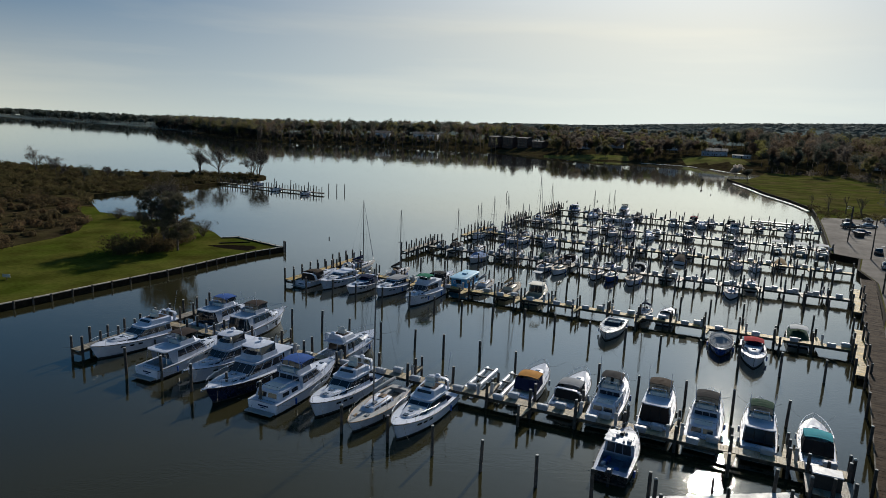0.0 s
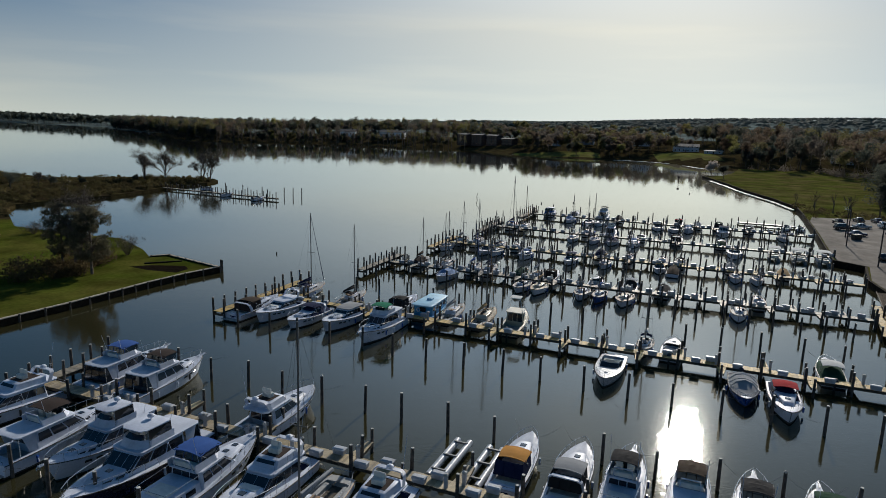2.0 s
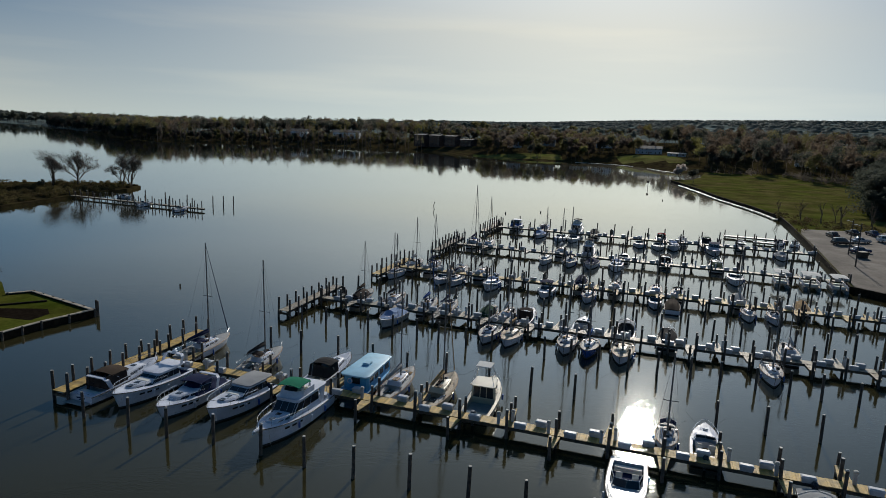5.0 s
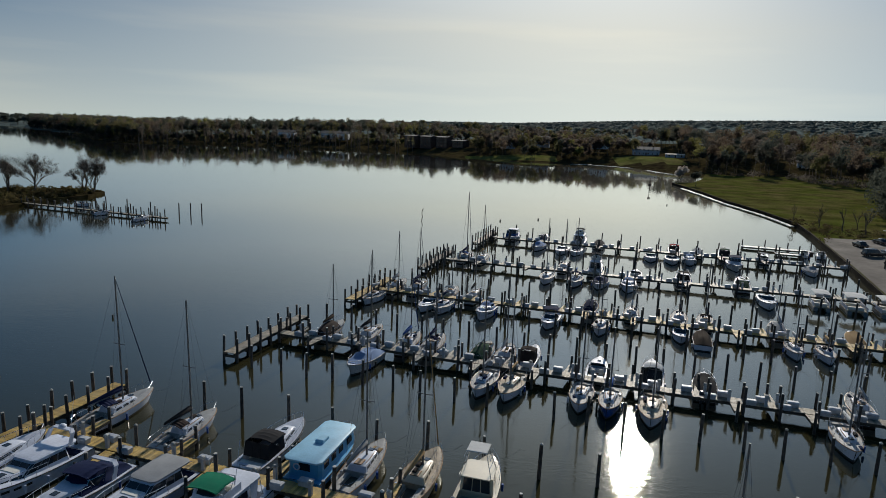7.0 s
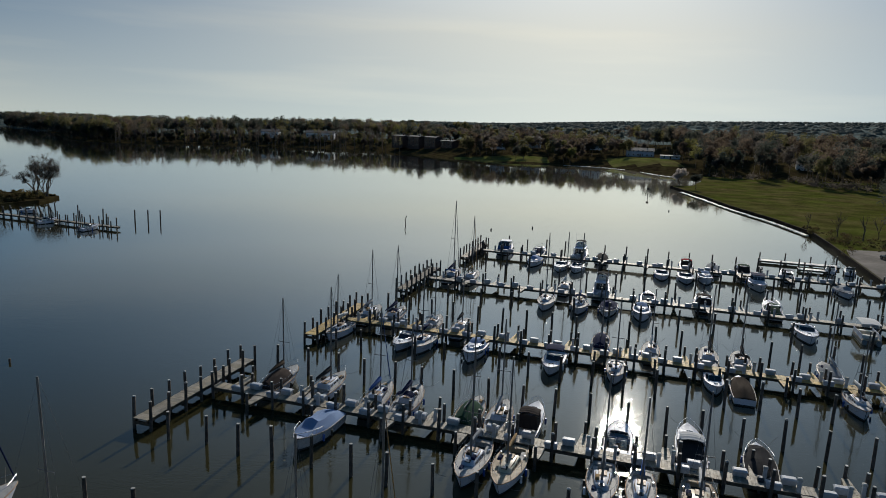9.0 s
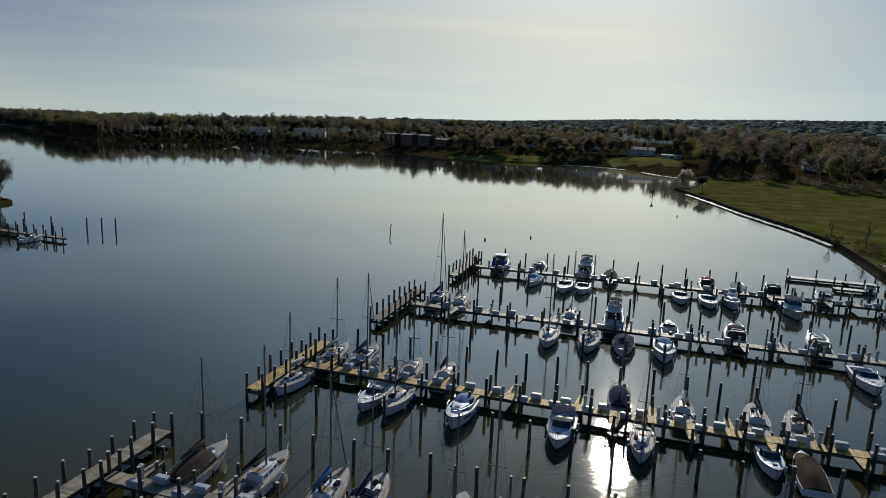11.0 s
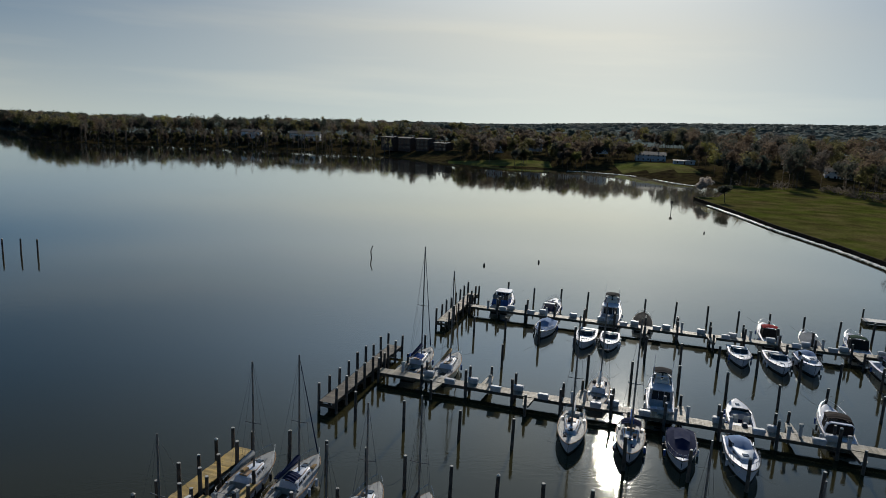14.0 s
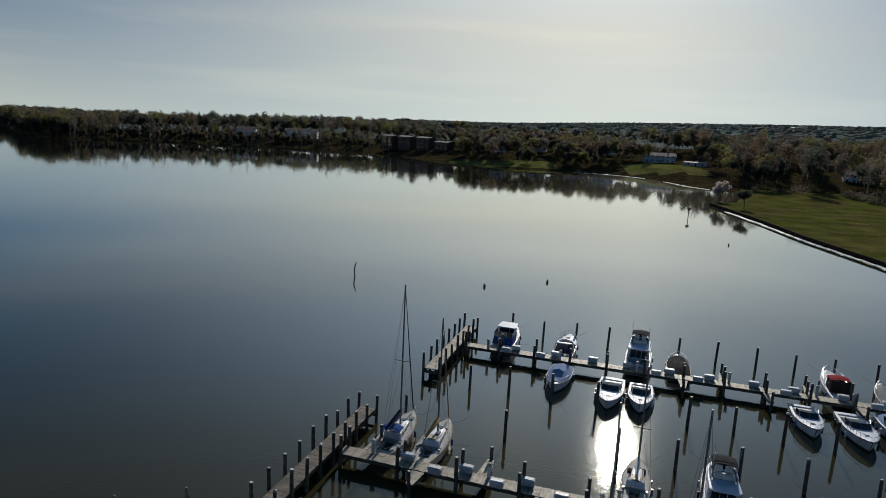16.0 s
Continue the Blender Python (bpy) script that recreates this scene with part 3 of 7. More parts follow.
def pile(u, v, parent=None, frame_uv=None, capped=0.14, pick=None, group="mooring piles in the basin"):
    """A timber pile: free-standing, or a part of the dock whose origin is frame_uv."""
    k = RND.choice((0, 0, 1, 2)) if pick is None else pick
    lean = (RND.uniform(-1.3, 1.3), RND.uniform(-1.3, 1.3))
    if parent:
        ob = part("post", PILES[k], None, parent)
        ob.matrix_basis = pose(u - frame_uv[0], v - frame_uv[1], -DECK_Z, *lean, RND.uniform(0, 90))
    else:
        x, y = at(u, v)
        ob = whole("mooring_post", PILES[k], None, pose(x, y, 0, *lean, RND.uniform(0, 90)), "dark creosoted timber mooring pile standing in water", "pile", group)
    if RND.random() < capped:
        part("cap", CAPS[k], None, ob, "bleached pale pile cap")
    return ob


def boards(x0, x1, y0, y1, along_x, width=0.24, gap=0.012):
    """Deck boards laid across a run, each with its own edges."""
    m = Mesh()
    lo, hi = (x0, x1) if along_x else (y0, y1)
    n = int((hi - lo) / width)
    for k in range(n):
        a, b = lo + k * width, lo + (k + 1) * width - gap
        e0, e1, z = RND.uniform(-0.04, 0.04), RND.uniform(-0.04, 0.04), RND.uniform(-0.008, 0.008)
        if along_x:
            m.box(a, b, y0 + e0, y1 + e1, -0.05, z)
        else:
            m.box(x0 + e0, x1 + e1, a, b, -0.05, z)
    return m


def pier(name, u0, u1, v0, v1, wood, label, spacing, category="dock", z=DECK_Z, group="", both=True, capped=0.14):
    """A fixed timber pier on piles, over the rectangle u0..u1, v0..v1."""
    cu, cv = (u0 + u1) / 2, (v0 + v1) / 2
    x, y = at(cu, cv)
    dock = thing(name, pose(x, y, z, 0, 0, -DOCK_TURN), label, category, group)
    hu, hv = (u1 - u0) / 2, (v1 - v0) / 2
    long_u = hu > hv
    tagged(part("decking", boards(-hu, hu, -hv, hv, long_u), wood, dock), kind="stuff")
    for s in (-1, 1):
        m = Mesh().box(-hu, hu, s * (hv - 0.12) - 0.06, s * (hv - 0.12) + 0.06, -0.36, -0.055) if long_u else Mesh().box(s * (hu - 0.12) - 0.06, s * (hu - 0.12) + 0.06, -hv, hv, -0.36, -0.055)
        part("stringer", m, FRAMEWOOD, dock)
    half = hu if long_u else hv
    n = max(1, round(2 * half / spacing))
    for k in range(n + 1):
        p = -half + 0.25 + (2 * half - 0.5) * k / n
        if long_u:
            cross = Mesh().box(p - 0.1, p + 0.1, -hv - 0.15, hv + 0.15, -0.62, -0.365)
        else:
            cross = Mesh().box(-hu - 0.15, hu + 0.15, p - 0.1, p + 0.1, -0.62, -0.365)
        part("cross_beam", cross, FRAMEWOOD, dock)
        for s in ((-1, 1) if both else (1,)):
            q = (cu + p, cv + s * (hv + 0.14)) if long_u else (cu + s * (hu + 0.14), cv + p)
            pile(q[0], q[1], dock, (cu, cv), capped)
    return dock


BOX_BODY = Mesh().loft([[(-0.471, -0.251, 0.000), (0.471, -0.251, 0.000), (0.471, 0.251, 0.000), (-0.471, 0.251, 0.000)], [(-0.517, -0.289, 0.380), (0.517, -0.289, 0.380), (0.517, 0.289, 0.380), (-0.517, 0.289, 0.380)]]).data("box_body", BOXWHITE)
BOX_LID = Mesh().loft([[(-0.547, -0.319, 0.380), (0.547, -0.319, 0.380), (0.547, 0.319, 0.380), (-0.547, 0.319, 0.380)], [(-0.547, -0.319, 0.441), (0.547, -0.319, 0.441), (0.547, 0.319, 0.441), (-0.547, 0.319, 0.441)], [(-0.456, -0.167, 0.517), (0.456, -0.167, 0.517), (0.456, 0.213, 0.532), (-0.456, 0.213, 0.532)]]).data("lid", BOXWHITE)
PED = Mesh().box(-0.13, 0.13, -0.11, 0.11, 0, 0.95, 0.04).data("pedestal_post", BOXWHITE)
PED_TOP = Mesh().box(-0.17, 0.17, -0.15, 0.15, 0.95, 1.16, 0.06).data("lamp_head", PILECAP)


def dock_box(u, v, turn=0.0, z=DECK_Z):
    x, y = at(u, v)
    e = thing("dock_box", pose(x, y, z + 0.012, 0, 0, -DOCK_TURN + turn + RND.uniform(-3, 3)), "white fibreglass dock box with a sloping lid", "dock box", "dock boxes along the piers")
    part("box_body", BOX_BODY, None, e)
    part("lid", BOX_LID, None, e)
    return e


def pedestal(u, v):
    x, y = at(u, v)
    e = thing("power_pedestal", pose(x, y, DECK_Z + 0.012, 0, 0, -DOCK_TURN), "pale dockside power post with a lamp head", "power post", "power posts along the piers")
    part("pedestal_post", PED, None, e)
    part("lamp_head", PED_TOP, None, e)


def finger(u, vd, side, length, wood, z=DECK_Z):
    """A short tapered finger pier between two slips."""
    x, y = at(u, vd + side * 0.72)
    e = thing("finger_pier", pose(x, y, z - 0.03, 0, 0, -DOCK_TURN + (180 if side < 0 else 0)), "short tapered timber finger pier between boat slips", "pier", "finger piers")
    m = Mesh()
    n = int(length / 0.24)
    for k in range(n):
        w = 0.5 - 0.25 * k / n
        m.box(-w, w, k * 0.24 + 0.05, k * 0.24 + 0.275, -0.05, RND.uniform(-0.006, 0.006))
    tagged(part("decking", m, wood, e), kind="stuff")
    for s in (-1, 1):
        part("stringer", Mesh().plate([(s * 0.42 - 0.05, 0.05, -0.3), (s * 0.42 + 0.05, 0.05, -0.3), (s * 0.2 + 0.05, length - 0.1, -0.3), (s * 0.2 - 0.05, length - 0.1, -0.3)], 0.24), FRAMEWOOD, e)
    p = part("post", PILES[3], None, e)
    p.matrix_basis = pose(0, length + 0.1, -z + 0.03, RND.uniform(-1, 1), RND.uniform(-1, 1), 0)


def dock_row(v, u0, u1, head, slip, reach_near, reach_far, wood, head_wood, first, tone, fingers=2.8, width=1.35):
    """A long pier with a cross pier at its outer end, slips on both sides, boxes, power posts and mooring piles."""
    hu, hv0, hv1 = head
    pier("dock", u0 if u0 > hu else hu + 0.9, u1, v - width / 2, v + width / 2, wood, f"long {tone} timber boat dock on dark piles", slip)
    pier("cross_pier", hu - 0.75, hu + 0.75, v + hv0, v + hv1, head_wood, f"{tone} timber cross pier closing a dock's outer end", 2.3, capped=0.15)
    n = int((u1 - first) / slip)
    for k in range(n + 1):
        u = first + k * slip
        if u > u1 - 1.5:
            break
        for s, reach in ((-1, reach_near), (1, reach_far)):
            if RND.random() < 0.93:
                pile(u + RND.uniform(-0.25, 0.25), v + s * (reach + RND.uniform(-0.4, 0.4)), group="mooring piles in the basin")
            if RND.random() < 0.86:
                dock_box(u + slip * 0.5 + s * slip * 0.17 + RND.uniform(-0.3, 0.3), v + s * (width / 2 - 0.12), 0 if s > 0 else 180)
        if k % 2 == 0:
            finger(u, v, 1, fingers, wood)
            pedestal(u + 0.5, v + 0.45)
        elif RND.random() < 0.75:
            finger(u, v, -1, fingers * 0.8, wood)
        if RND.random() < 0.4:
            pedestal(u - 0.6, v - 0.45)


DOCK_V = {1: 52.5, 2: 89.4, 3: 119.2, 4: 144.0, 5: 170.9, 6: 199.5}
dock_row(DOCK_V[1], -60, 15.6, (-60.3, -12.2, 9.0), 4.5, 12.0, 9.8, TANWOOD, OLDWOOD, -52.0, "silvered")
dock_row(DOCK_V[2], -60, 19.5, (-61.4, -10.6, 10.0), 4.5, 12.0, 10.0, NEWWOOD, NEWWOOD, -56.5, "yellow pine")
dock_row(DOCK_V[3], -56, 22.5, (-57.2, -8.7, 7.3), 3.3, 8.8, 8.2, OLDWOOD, OLDWOOD, -54.0, "silvered", fingers=2.4)
dock_row(DOCK_V[4], -54, 25.5, (-55.2, -7.8, 7.4), 3.3, 8.0, 8.0, NEWWOOD, NEWWOOD, -51.6, "yellow pine", fingers=2.4)
dock_row(DOCK_V[5], -52, 24.2, (-53.3, -9.4, 8.0), 4.7, 9.6, 9.2, OLDWOOD, DARKWOOD, -50.0, "silvered", fingers=2.4)
dock_row(DOCK_V[6], -50, 23.5, (-51.2, -9.3, 6.9), 4.2, 10.0, 9.4, OLDWOOD, OLDWOOD, -46.5, "sunlit grey")


def boardwalk():
    """The plank walk along the quay that the docks start from."""
    a, b = Vector((*at(17.0, 40.0), 0)), Vector((*at(27.0, 138.0), 0))
    d = (b - a).normalized()
    turn = math.degrees(math.atan2(d.y, d.x))
    n = (b - a).length
    w = thing("boardwalk", pose(*((a + b) / 2).xy, DECK_Z + 0.14, 0, 0, turn), "brown plank boardwalk along the quay", "boardwalk", kind="structure")
    tagged(part("decking", boards(-n / 2, n / 2, -1.2, 1.2, True, 0.3), PATHWOOD, w), kind="stuff")
    for s in (-1, 1):
        part("stringer", Mesh().box(-n / 2, n / 2, s * 1.0 - 0.07, s * 1.0 + 0.07, -0.4, -0.06), FRAMEWOOD, w)
    rail = Mesh().box(-n / 2, n / 2, 1.12, 1.22, 0.02, 0.16)
    part("kerb_rail", rail, FRAMEWOOD, w, "dark timber edge rail")
    for k in range(int(n / 9)):
        p = part("post", PILES[0], None, w)
        p.matrix_basis = pose(-n / 2 + 2 + k * 9, 1.38, -DECK_Z - 0.14)


PATHWOOD = mat("brown_plank_walk", (0.060, 0.042, 0.028), 0.95, var=0.25, scale=1.0, island=0.25, spec=0.1)
boardwalk()
# low piers beyond the docks
pier("service_pier", 5.8, 21.0, 219.2, 221.2, PALEDECK, "narrow low pale float pier on tall dark piles", 5.0, z=0.62, both=False)
pier("service_pier", 12.2, 17.4, 213.0, 214.8, PALEDECK, "narrow low pale float pier on tall dark piles", 5.0, z=0.62, both=False)


def plan_pier(name, x0, y0, x1, y1, width, wood, label, spacing):
    """A low pier between two world points."""
    d = Vector((x1 - x0, y1 - y0, 0))
    n = d.length
    w = thing(name, pose((x0 + x1) / 2, (y0 + y1) / 2, 0.8, 0, 0, math.degrees(math.atan2(d.y, d.x))), label, "pier")
    tagged(part("decking", boards(-n / 2, n / 2, -width / 2, width / 2, True, 0.3), wood, w), kind="stuff")
    part("stringer", Mesh().box(-n / 2, n / 2, -0.3, 0.3, -0.4, -0.06), FRAMEWOOD, w)
    for k in range(int(n / spacing) + 1):
        for s in (-1, 1):
            p = part("post", PILES[RND.choice((0, 1, 3))], None, w)
            p.matrix_basis = pose(-n / 2 + k * spacing, s * (width / 2 + 0.12), -0.8, RND.uniform(-2, 2), RND.uniform(-2, 2), 0)
    return w


for v0, v1 in ((80.0, 101.0), (112.0, 130.0)):
    e0, e1 = at(16.4 + (v0 - 40) * 0.102 - 1.1, v0), at(16.4 + (v1 - 40) * 0.102 - 1.1, v1)
    plan_pier("landing_stage", *e0, *e1, 1.3, NEWWOOD, "yellow new timber landing stage along the boardwalk", 7.0)
plan_pier("landing_float", 11.5, 39.6, 22.4, 43.2, 1.8, PALEDECK, "pale low landing float beside the first dock", 5.0)
plan_pier("old_pier", -133, 226, -84, 212, 1.4, OLDWOOD, "old low timber pier off the marsh point", 2.6)
for x, y in ((-87.2, 224.5), (-84.3, 225.3), (-81.3, 225.6), (-95, 224), (-104, 228), (-112, 231), (-90, 217), (-98, 219.5), (-107, 222)):
    whole("mooring_post", PILES[2], None, pose(x, y, 0, RND.uniform(-2, 2), RND.uniform(-2, 2), 0), "dark creosoted timber mooring pile standing in water", "pile", "mooring piles in the basin")
whole("leaning_stake", Mesh().tube([(0.2, 0, -1), (-0.12, 0, 0.5), (-0.2, 0, 1.4), (0.15, 0, 2.5)], 0.13, 6, 0.1), PILE, pose(-22.1, 239.6, 0), "crooked dark stake standing out of the water", "stake")
whole("stake", Mesh().tube([(0, 0, -1), (0, 0, 0.45)], 0.12, 7), PILE, pose(-50.9, 133.5, 0), "short dark stake standing in the basin mouth", "stake")
whole("channel_marker", Mesh().tube([(0, 0, -1), (0, 0, 3.0)], 0.12, 6).box(-0.5, 0.5, -0.05, 0.05, 2.4, 3.3), PILE, pose(65.2, 348.9, 0), "dark channel marker post with a small board", "marker")
for x, y in ((0.2, 238.4), (11.2, 244.5), (60.5, 297.3)):
    whole("buoy", Mesh().loft([[(r * math.cos(6.2832 * i / 8), r * math.sin(6.2832 * i / 8), z) for i in range(8)] for z, r in ((-0.2, 0.12), (0, 0.2), (0.3, 0.18), (0.5, 0.08), (0.55, 0.04))]), BLACKTRIM, pose(x, y, 0), "small dark mooring buoy floating on the river", "buoy", smooth=50)

# ---- boats ----


class Hull:
    """The lines of a boat: half-beam and sheer by the share t of its length, stern to bow."""

    def __init__(self, L, B, fs, fb, fine=0.45, transom=0.9):
        self.L, self.B, self.fs, self.fb, self.fine, self.transom = L, B, fs, fb, fine, transom

    def half(self, t):
        if t < self.fine:
            return self.B / 2 * (self.transom + (1 - self.transom) * math.sin(1.5708 * t / self.fine))
        return max(0.03, self.B / 2 * (1 - ((t - self.fine) / (1 - self.fine)) ** 2.2) ** 0.72)

    def sheer(self, t):
        return self.fs + (self.fb - self.fs) * t ** 1.7

    def x(self, t):
        return -self.L / 2 + self.L * t

    STA = (0, 0.08, 0.2, 0.32, 0.44, 0.55, 0.65, 0.74, 0.82, 0.89, 0.95, 0.985, 1.0)


def build_hull(h, boat, top, stripe=None):
    upper, lower, band = [], [], []
    for t in h.STA:
        b, z, L = h.half(t), h.sheer(t), h.L
        xs, xm, xw, xk = h.x(t), -L / 2 + L * t * 0.975, -L / 2 + L * t * 0.935, -L / 2 + L * t * 0.88
        fl = 1 - 0.30 * t ** 2.5
        bm_, bw = b * (0.99 - 0.07 * t), b * fl * 0.93
        upper.append([(xs, b, z), (xm, bm_, z * 0.62), (xw, bw, 0.16), (xw, -bw, 0.16), (xm, -bm_, z * 0.62), (xs, -b, z)])
        lower.append([(xw, bw, 0.16), (xw, bw * 0.93, -0.06), (xk, b * 0.35 * (1 - t), -0.42), (xk, -b * 0.35 * (1 - t), -0.42), (xw, -bw * 0.93, -0.06), (xw, -bw, 0.16)])
        band.append((t, b, z))
    m = Mesh()
    for a in range(len(upper) - 1):
        for i in (0, 1, 3, 4):
            m.add([upper[a][i], upper[a][i + 1], upper[a + 1][i + 1], upper[a + 1][i]], [(0, 1, 2, 3)])
    m.add(upper[0], [(0, 1, 2, 3, 4, 5)])
    hull = part("hull", m, top, boat, smooth=40)
    lo = Mesh().loft(lower, closed=False)
    part("hull_bottom", lo, BOTTOM, boat, "dark antifouling paint", smooth=40)
    if h.fb > 1.4:
        for s in (-1, 1):
            for t in (0.60, 0.68, 0.76):
                zc = h.sheer(t) * 0.72
                yy = h.half(t) * (0.99 - 0.07 * t) * 1.008 + 0.01
                part("port_light", Mesh().plate([(h.x(t) - 0.25, s * (h.half(t - 0.03) + yy - h.half(t)), zc - 0.09), (h.x(t) + 0.25, s * (h.half(t + 0.03) + yy - h.half(t)), zc - 0.09), (h.x(t) + 0.25, s * (h.half(t + 0.03) + yy - h.half(t) + 0.02), zc + 0.09), (h.x(t) - 0.25, s * (h.half(t - 0.03) + yy - h.half(t) + 0.02), zc + 0.09)], 0.012 * s), GLASS, hull)
    rub = Mesh()
    for s in (-1, 1):
        rub.tube([(h.x(t), s * h.half(t) * 1.005, h.sheer(t) - 0.03) for t in h.STA], 0.045, 5)
    part("rub_rail", rub, stripe or BLACKTRIM, boat)
    return hull


def build_deck(h, boat, material, tc=0.42, sole=0.35, sole_mat=None):
    """Deck with a sunken cockpit from the stern to the share tc of the length."""
    m, s_m = Mesh(), Mesh()
    ts = sorted(set([t for t in h.STA] + [tc]))
    for a, b in zip(ts, ts[1:]):
        ba, bb, za, zb, xa, xb = h.half(a), h.half(b), h.sheer(a) - 0.01, h.sheer(b) - 0.01, h.x(a), h.x(b)
        if b <= tc + 1e-6 and a > 0.03:
            for s in (-1, 1):
                m.add([(xa, s * ba, za), (xb, s * bb, zb), (xb, s * bb * 0.8, zb + 0.02), (xa, s * ba * 0.8, za + 0.02)], [(0, 1, 2, 3)])
                m.add([(xa, s * ba * 0.8, za + 0.02), (xb, s * bb * 0.8, zb + 0.02), (xb, s * bb * 0.78, sole), (xa, s * ba * 0.78, sole)], [(0, 1, 2, 3)])
            s_m.add([(xa, -ba * 0.78, sole), (xb, -bb * 0.78, sole), (xb, bb * 0.78, sole), (xa, ba * 0.78, sole)], [(0, 1, 2, 3)])
            if b >= tc - 1e-6:
                m.add([(xb, -bb * 0.8, zb + 0.02), (xb, bb * 0.8, zb + 0.02), (xb, bb * 0.78, sole), (xb, -bb * 0.78, sole)], [(0, 1, 2, 3)])
            if a <= 0.081:
                m.add([(xa, -ba * 0.8, za + 0.02), (xa, ba * 0.8, za + 0.02), (xa, ba * 0.78, sole), (xa, -ba * 0.78, sole)], [(0, 1, 2, 3)])
        else:
            c = 0.05
            m.add([(xa, ba, za), (xb, bb, zb), (xb, bb * 0.5, zb + c), (xa, ba * 0.5, za + c), (xb, -bb * 0.5, zb + c), (xa, -ba * 0.5, za + c), (xb, -bb, zb), (xa, -ba, za)], [(0, 1, 2, 3), (3, 2, 4, 5), (5, 4, 6, 7)])
    part("deck", m, material, boat)
    if s_m.f:
        part("cockpit_sole", s_m, sole_mat or NONSKID, boat)


def ring(xa, xf, wa, wf, z, c):
    return [(xf, -wf + c, z), (xf, wf - c, z), (xf - c, wf, z), (xa + c, wa, z), (xa, wa - c, z), (xa, -wa + c, z), (xa + c, -wa, z), (xf - c, -wf, z)]


def deckhouse(name, base, top, boat, material, c=0.12, crown=0.07, label=""):
    """A deckhouse lofted between two eight-cornered rings (xa, xf, wa, wf, z). Returns it and the rings."""
    r0, r1 = ring(*base, c), ring(*top, c)
    xa, xf, wa, wf, z = top
    r2 = ring(xa + 0.1, xf - 0.12, wa - 0.12, wf - 0.12, z + crown, c * 0.8)
    ob = part(name, Mesh().loft([r0, r1, r2]), material, boat, label, smooth=35)
    return ob, r0, r1


def panes(ob, r0, r1, edge, spans, h0, h1, material=None, name="window", label="dark tinted window"):
    """Panes laid on one face of a lofted house, as shares of its width and height."""
    a0, b0, a1, b1 = (Vector(p) for p in (r0[edge], r0[(edge + 1) % 8], r1[edge], r1[(edge + 1) % 8]))

    def p(s, h):
        lo, hi = a0.lerp(b0, s), a1.lerp(b1, s)
        return lo.lerp(hi, h)

    mid = (a0 + b0 + a1 + b1) / 4
    for s0, s1 in spans:
        q = [p(s0, h0), p(s1, h0), p(s1, h1), p(s0, h1)]
        n = (q[1] - q[0]).cross(q[3] - q[0]).normalized()
        centre = Vector(((r0[0][0] + r0[4][0]) / 2, 0, mid.z))
        if n.dot(mid - centre) < 0:
            q = [q[1], q[0], q[3], q[2]]
        part(name, Mesh().plate(q, 0.018), material or GLASS, ob, label)


def glazed(ob, r0, r1, h0=0.40, h1=0.90, front=3, side=3, back=True):
    panes(ob, r0, r1, 0, [((k + 0.03) / front, (k + 0.97) / front) for k in range(front)], h0, h1)
    for e in (1, 7):
        panes(ob, r0, r1, e, [(0.08, 0.92)], h0, h1)
    for e in (2, 6):
        panes(ob, r0, r1, e, [((k + 0.04) / side, (k + 0.96) / side) for k in range(side)], h0, h1)
    if back:
        panes(ob, r0, r1, 4, [(0.04, 0.34), (0.37, 0.63), (0.66, 0.96)], 0.10, h1)


def bimini(boat, x0, x1, w, z, material, legs_to, label, rise=0.16, name="bimini_top"):
    """An arched canvas top on a bowed tube frame."""
    m, rows = Mesh(), []
    for k in range(9):
        s = k / 8
        x = x0 + (x1 - x0) * s
        sag = 0.10 * (2 * s - 1) ** 2 + (0.045 if k % 2 else 0.0)
        rows.append([(x, w * y, z + rise * (1 - y * y) - sag) for y in (-1, -0.72, -0.36, 0, 0.36, 0.72, 1)] + [(x, w * y, z + rise * (1 - y * y) - sag - 0.05) for y in (1, 0.36, -0.36, -1)])
    top = part(name, m.loft(rows), material, boat, label, smooth=25)
    for s in (-1, 1):
        for x, xb in ((x0 + 0.1, x0 + (x1 - x0) * 0.35), (x1 - 0.1, x0 + (x1 - x0) * 0.6)):
            part("frame_leg", Mesh().tube([(x, s * w * 0.96, z - 0.06), (xb, s * w * 1.0, legs_to)], 0.022, 5), STEEL, top)
    return top


def enclose(boat, x0, x1, w, w1, z0, z1, material, edge, label):
    """Side and stern curtains hung below a canvas top, with darker seams."""
    for s in (-1, 1):
        part("side_curtain", Mesh().plate([(x0, s * w, z0), (x1, s * w, z0), (x1, s * w1, z1), (x0 + 0.12, s * w1, z1)], 0.012), material, boat, label)
    for a, b in ((-1.0, -0.36), (-0.34, 0.34), (0.36, 1.0)):
        part("stern_curtain", Mesh().plate([(x0, a * w, z0), (x0, b * w, z0), (x0 + 0.12, b * w1, z1), (x0 + 0.12, a * w1, z1)], 0.012), material, boat, label)
    for a in (-1.0, -0.35, 0.35, 1.0):
        part("curtain_seam", Mesh().tube([(x0 - 0.02, a * w, z0), (x0 + 0.10, a * w1, z1)], 0.03, 4), edge, boat)


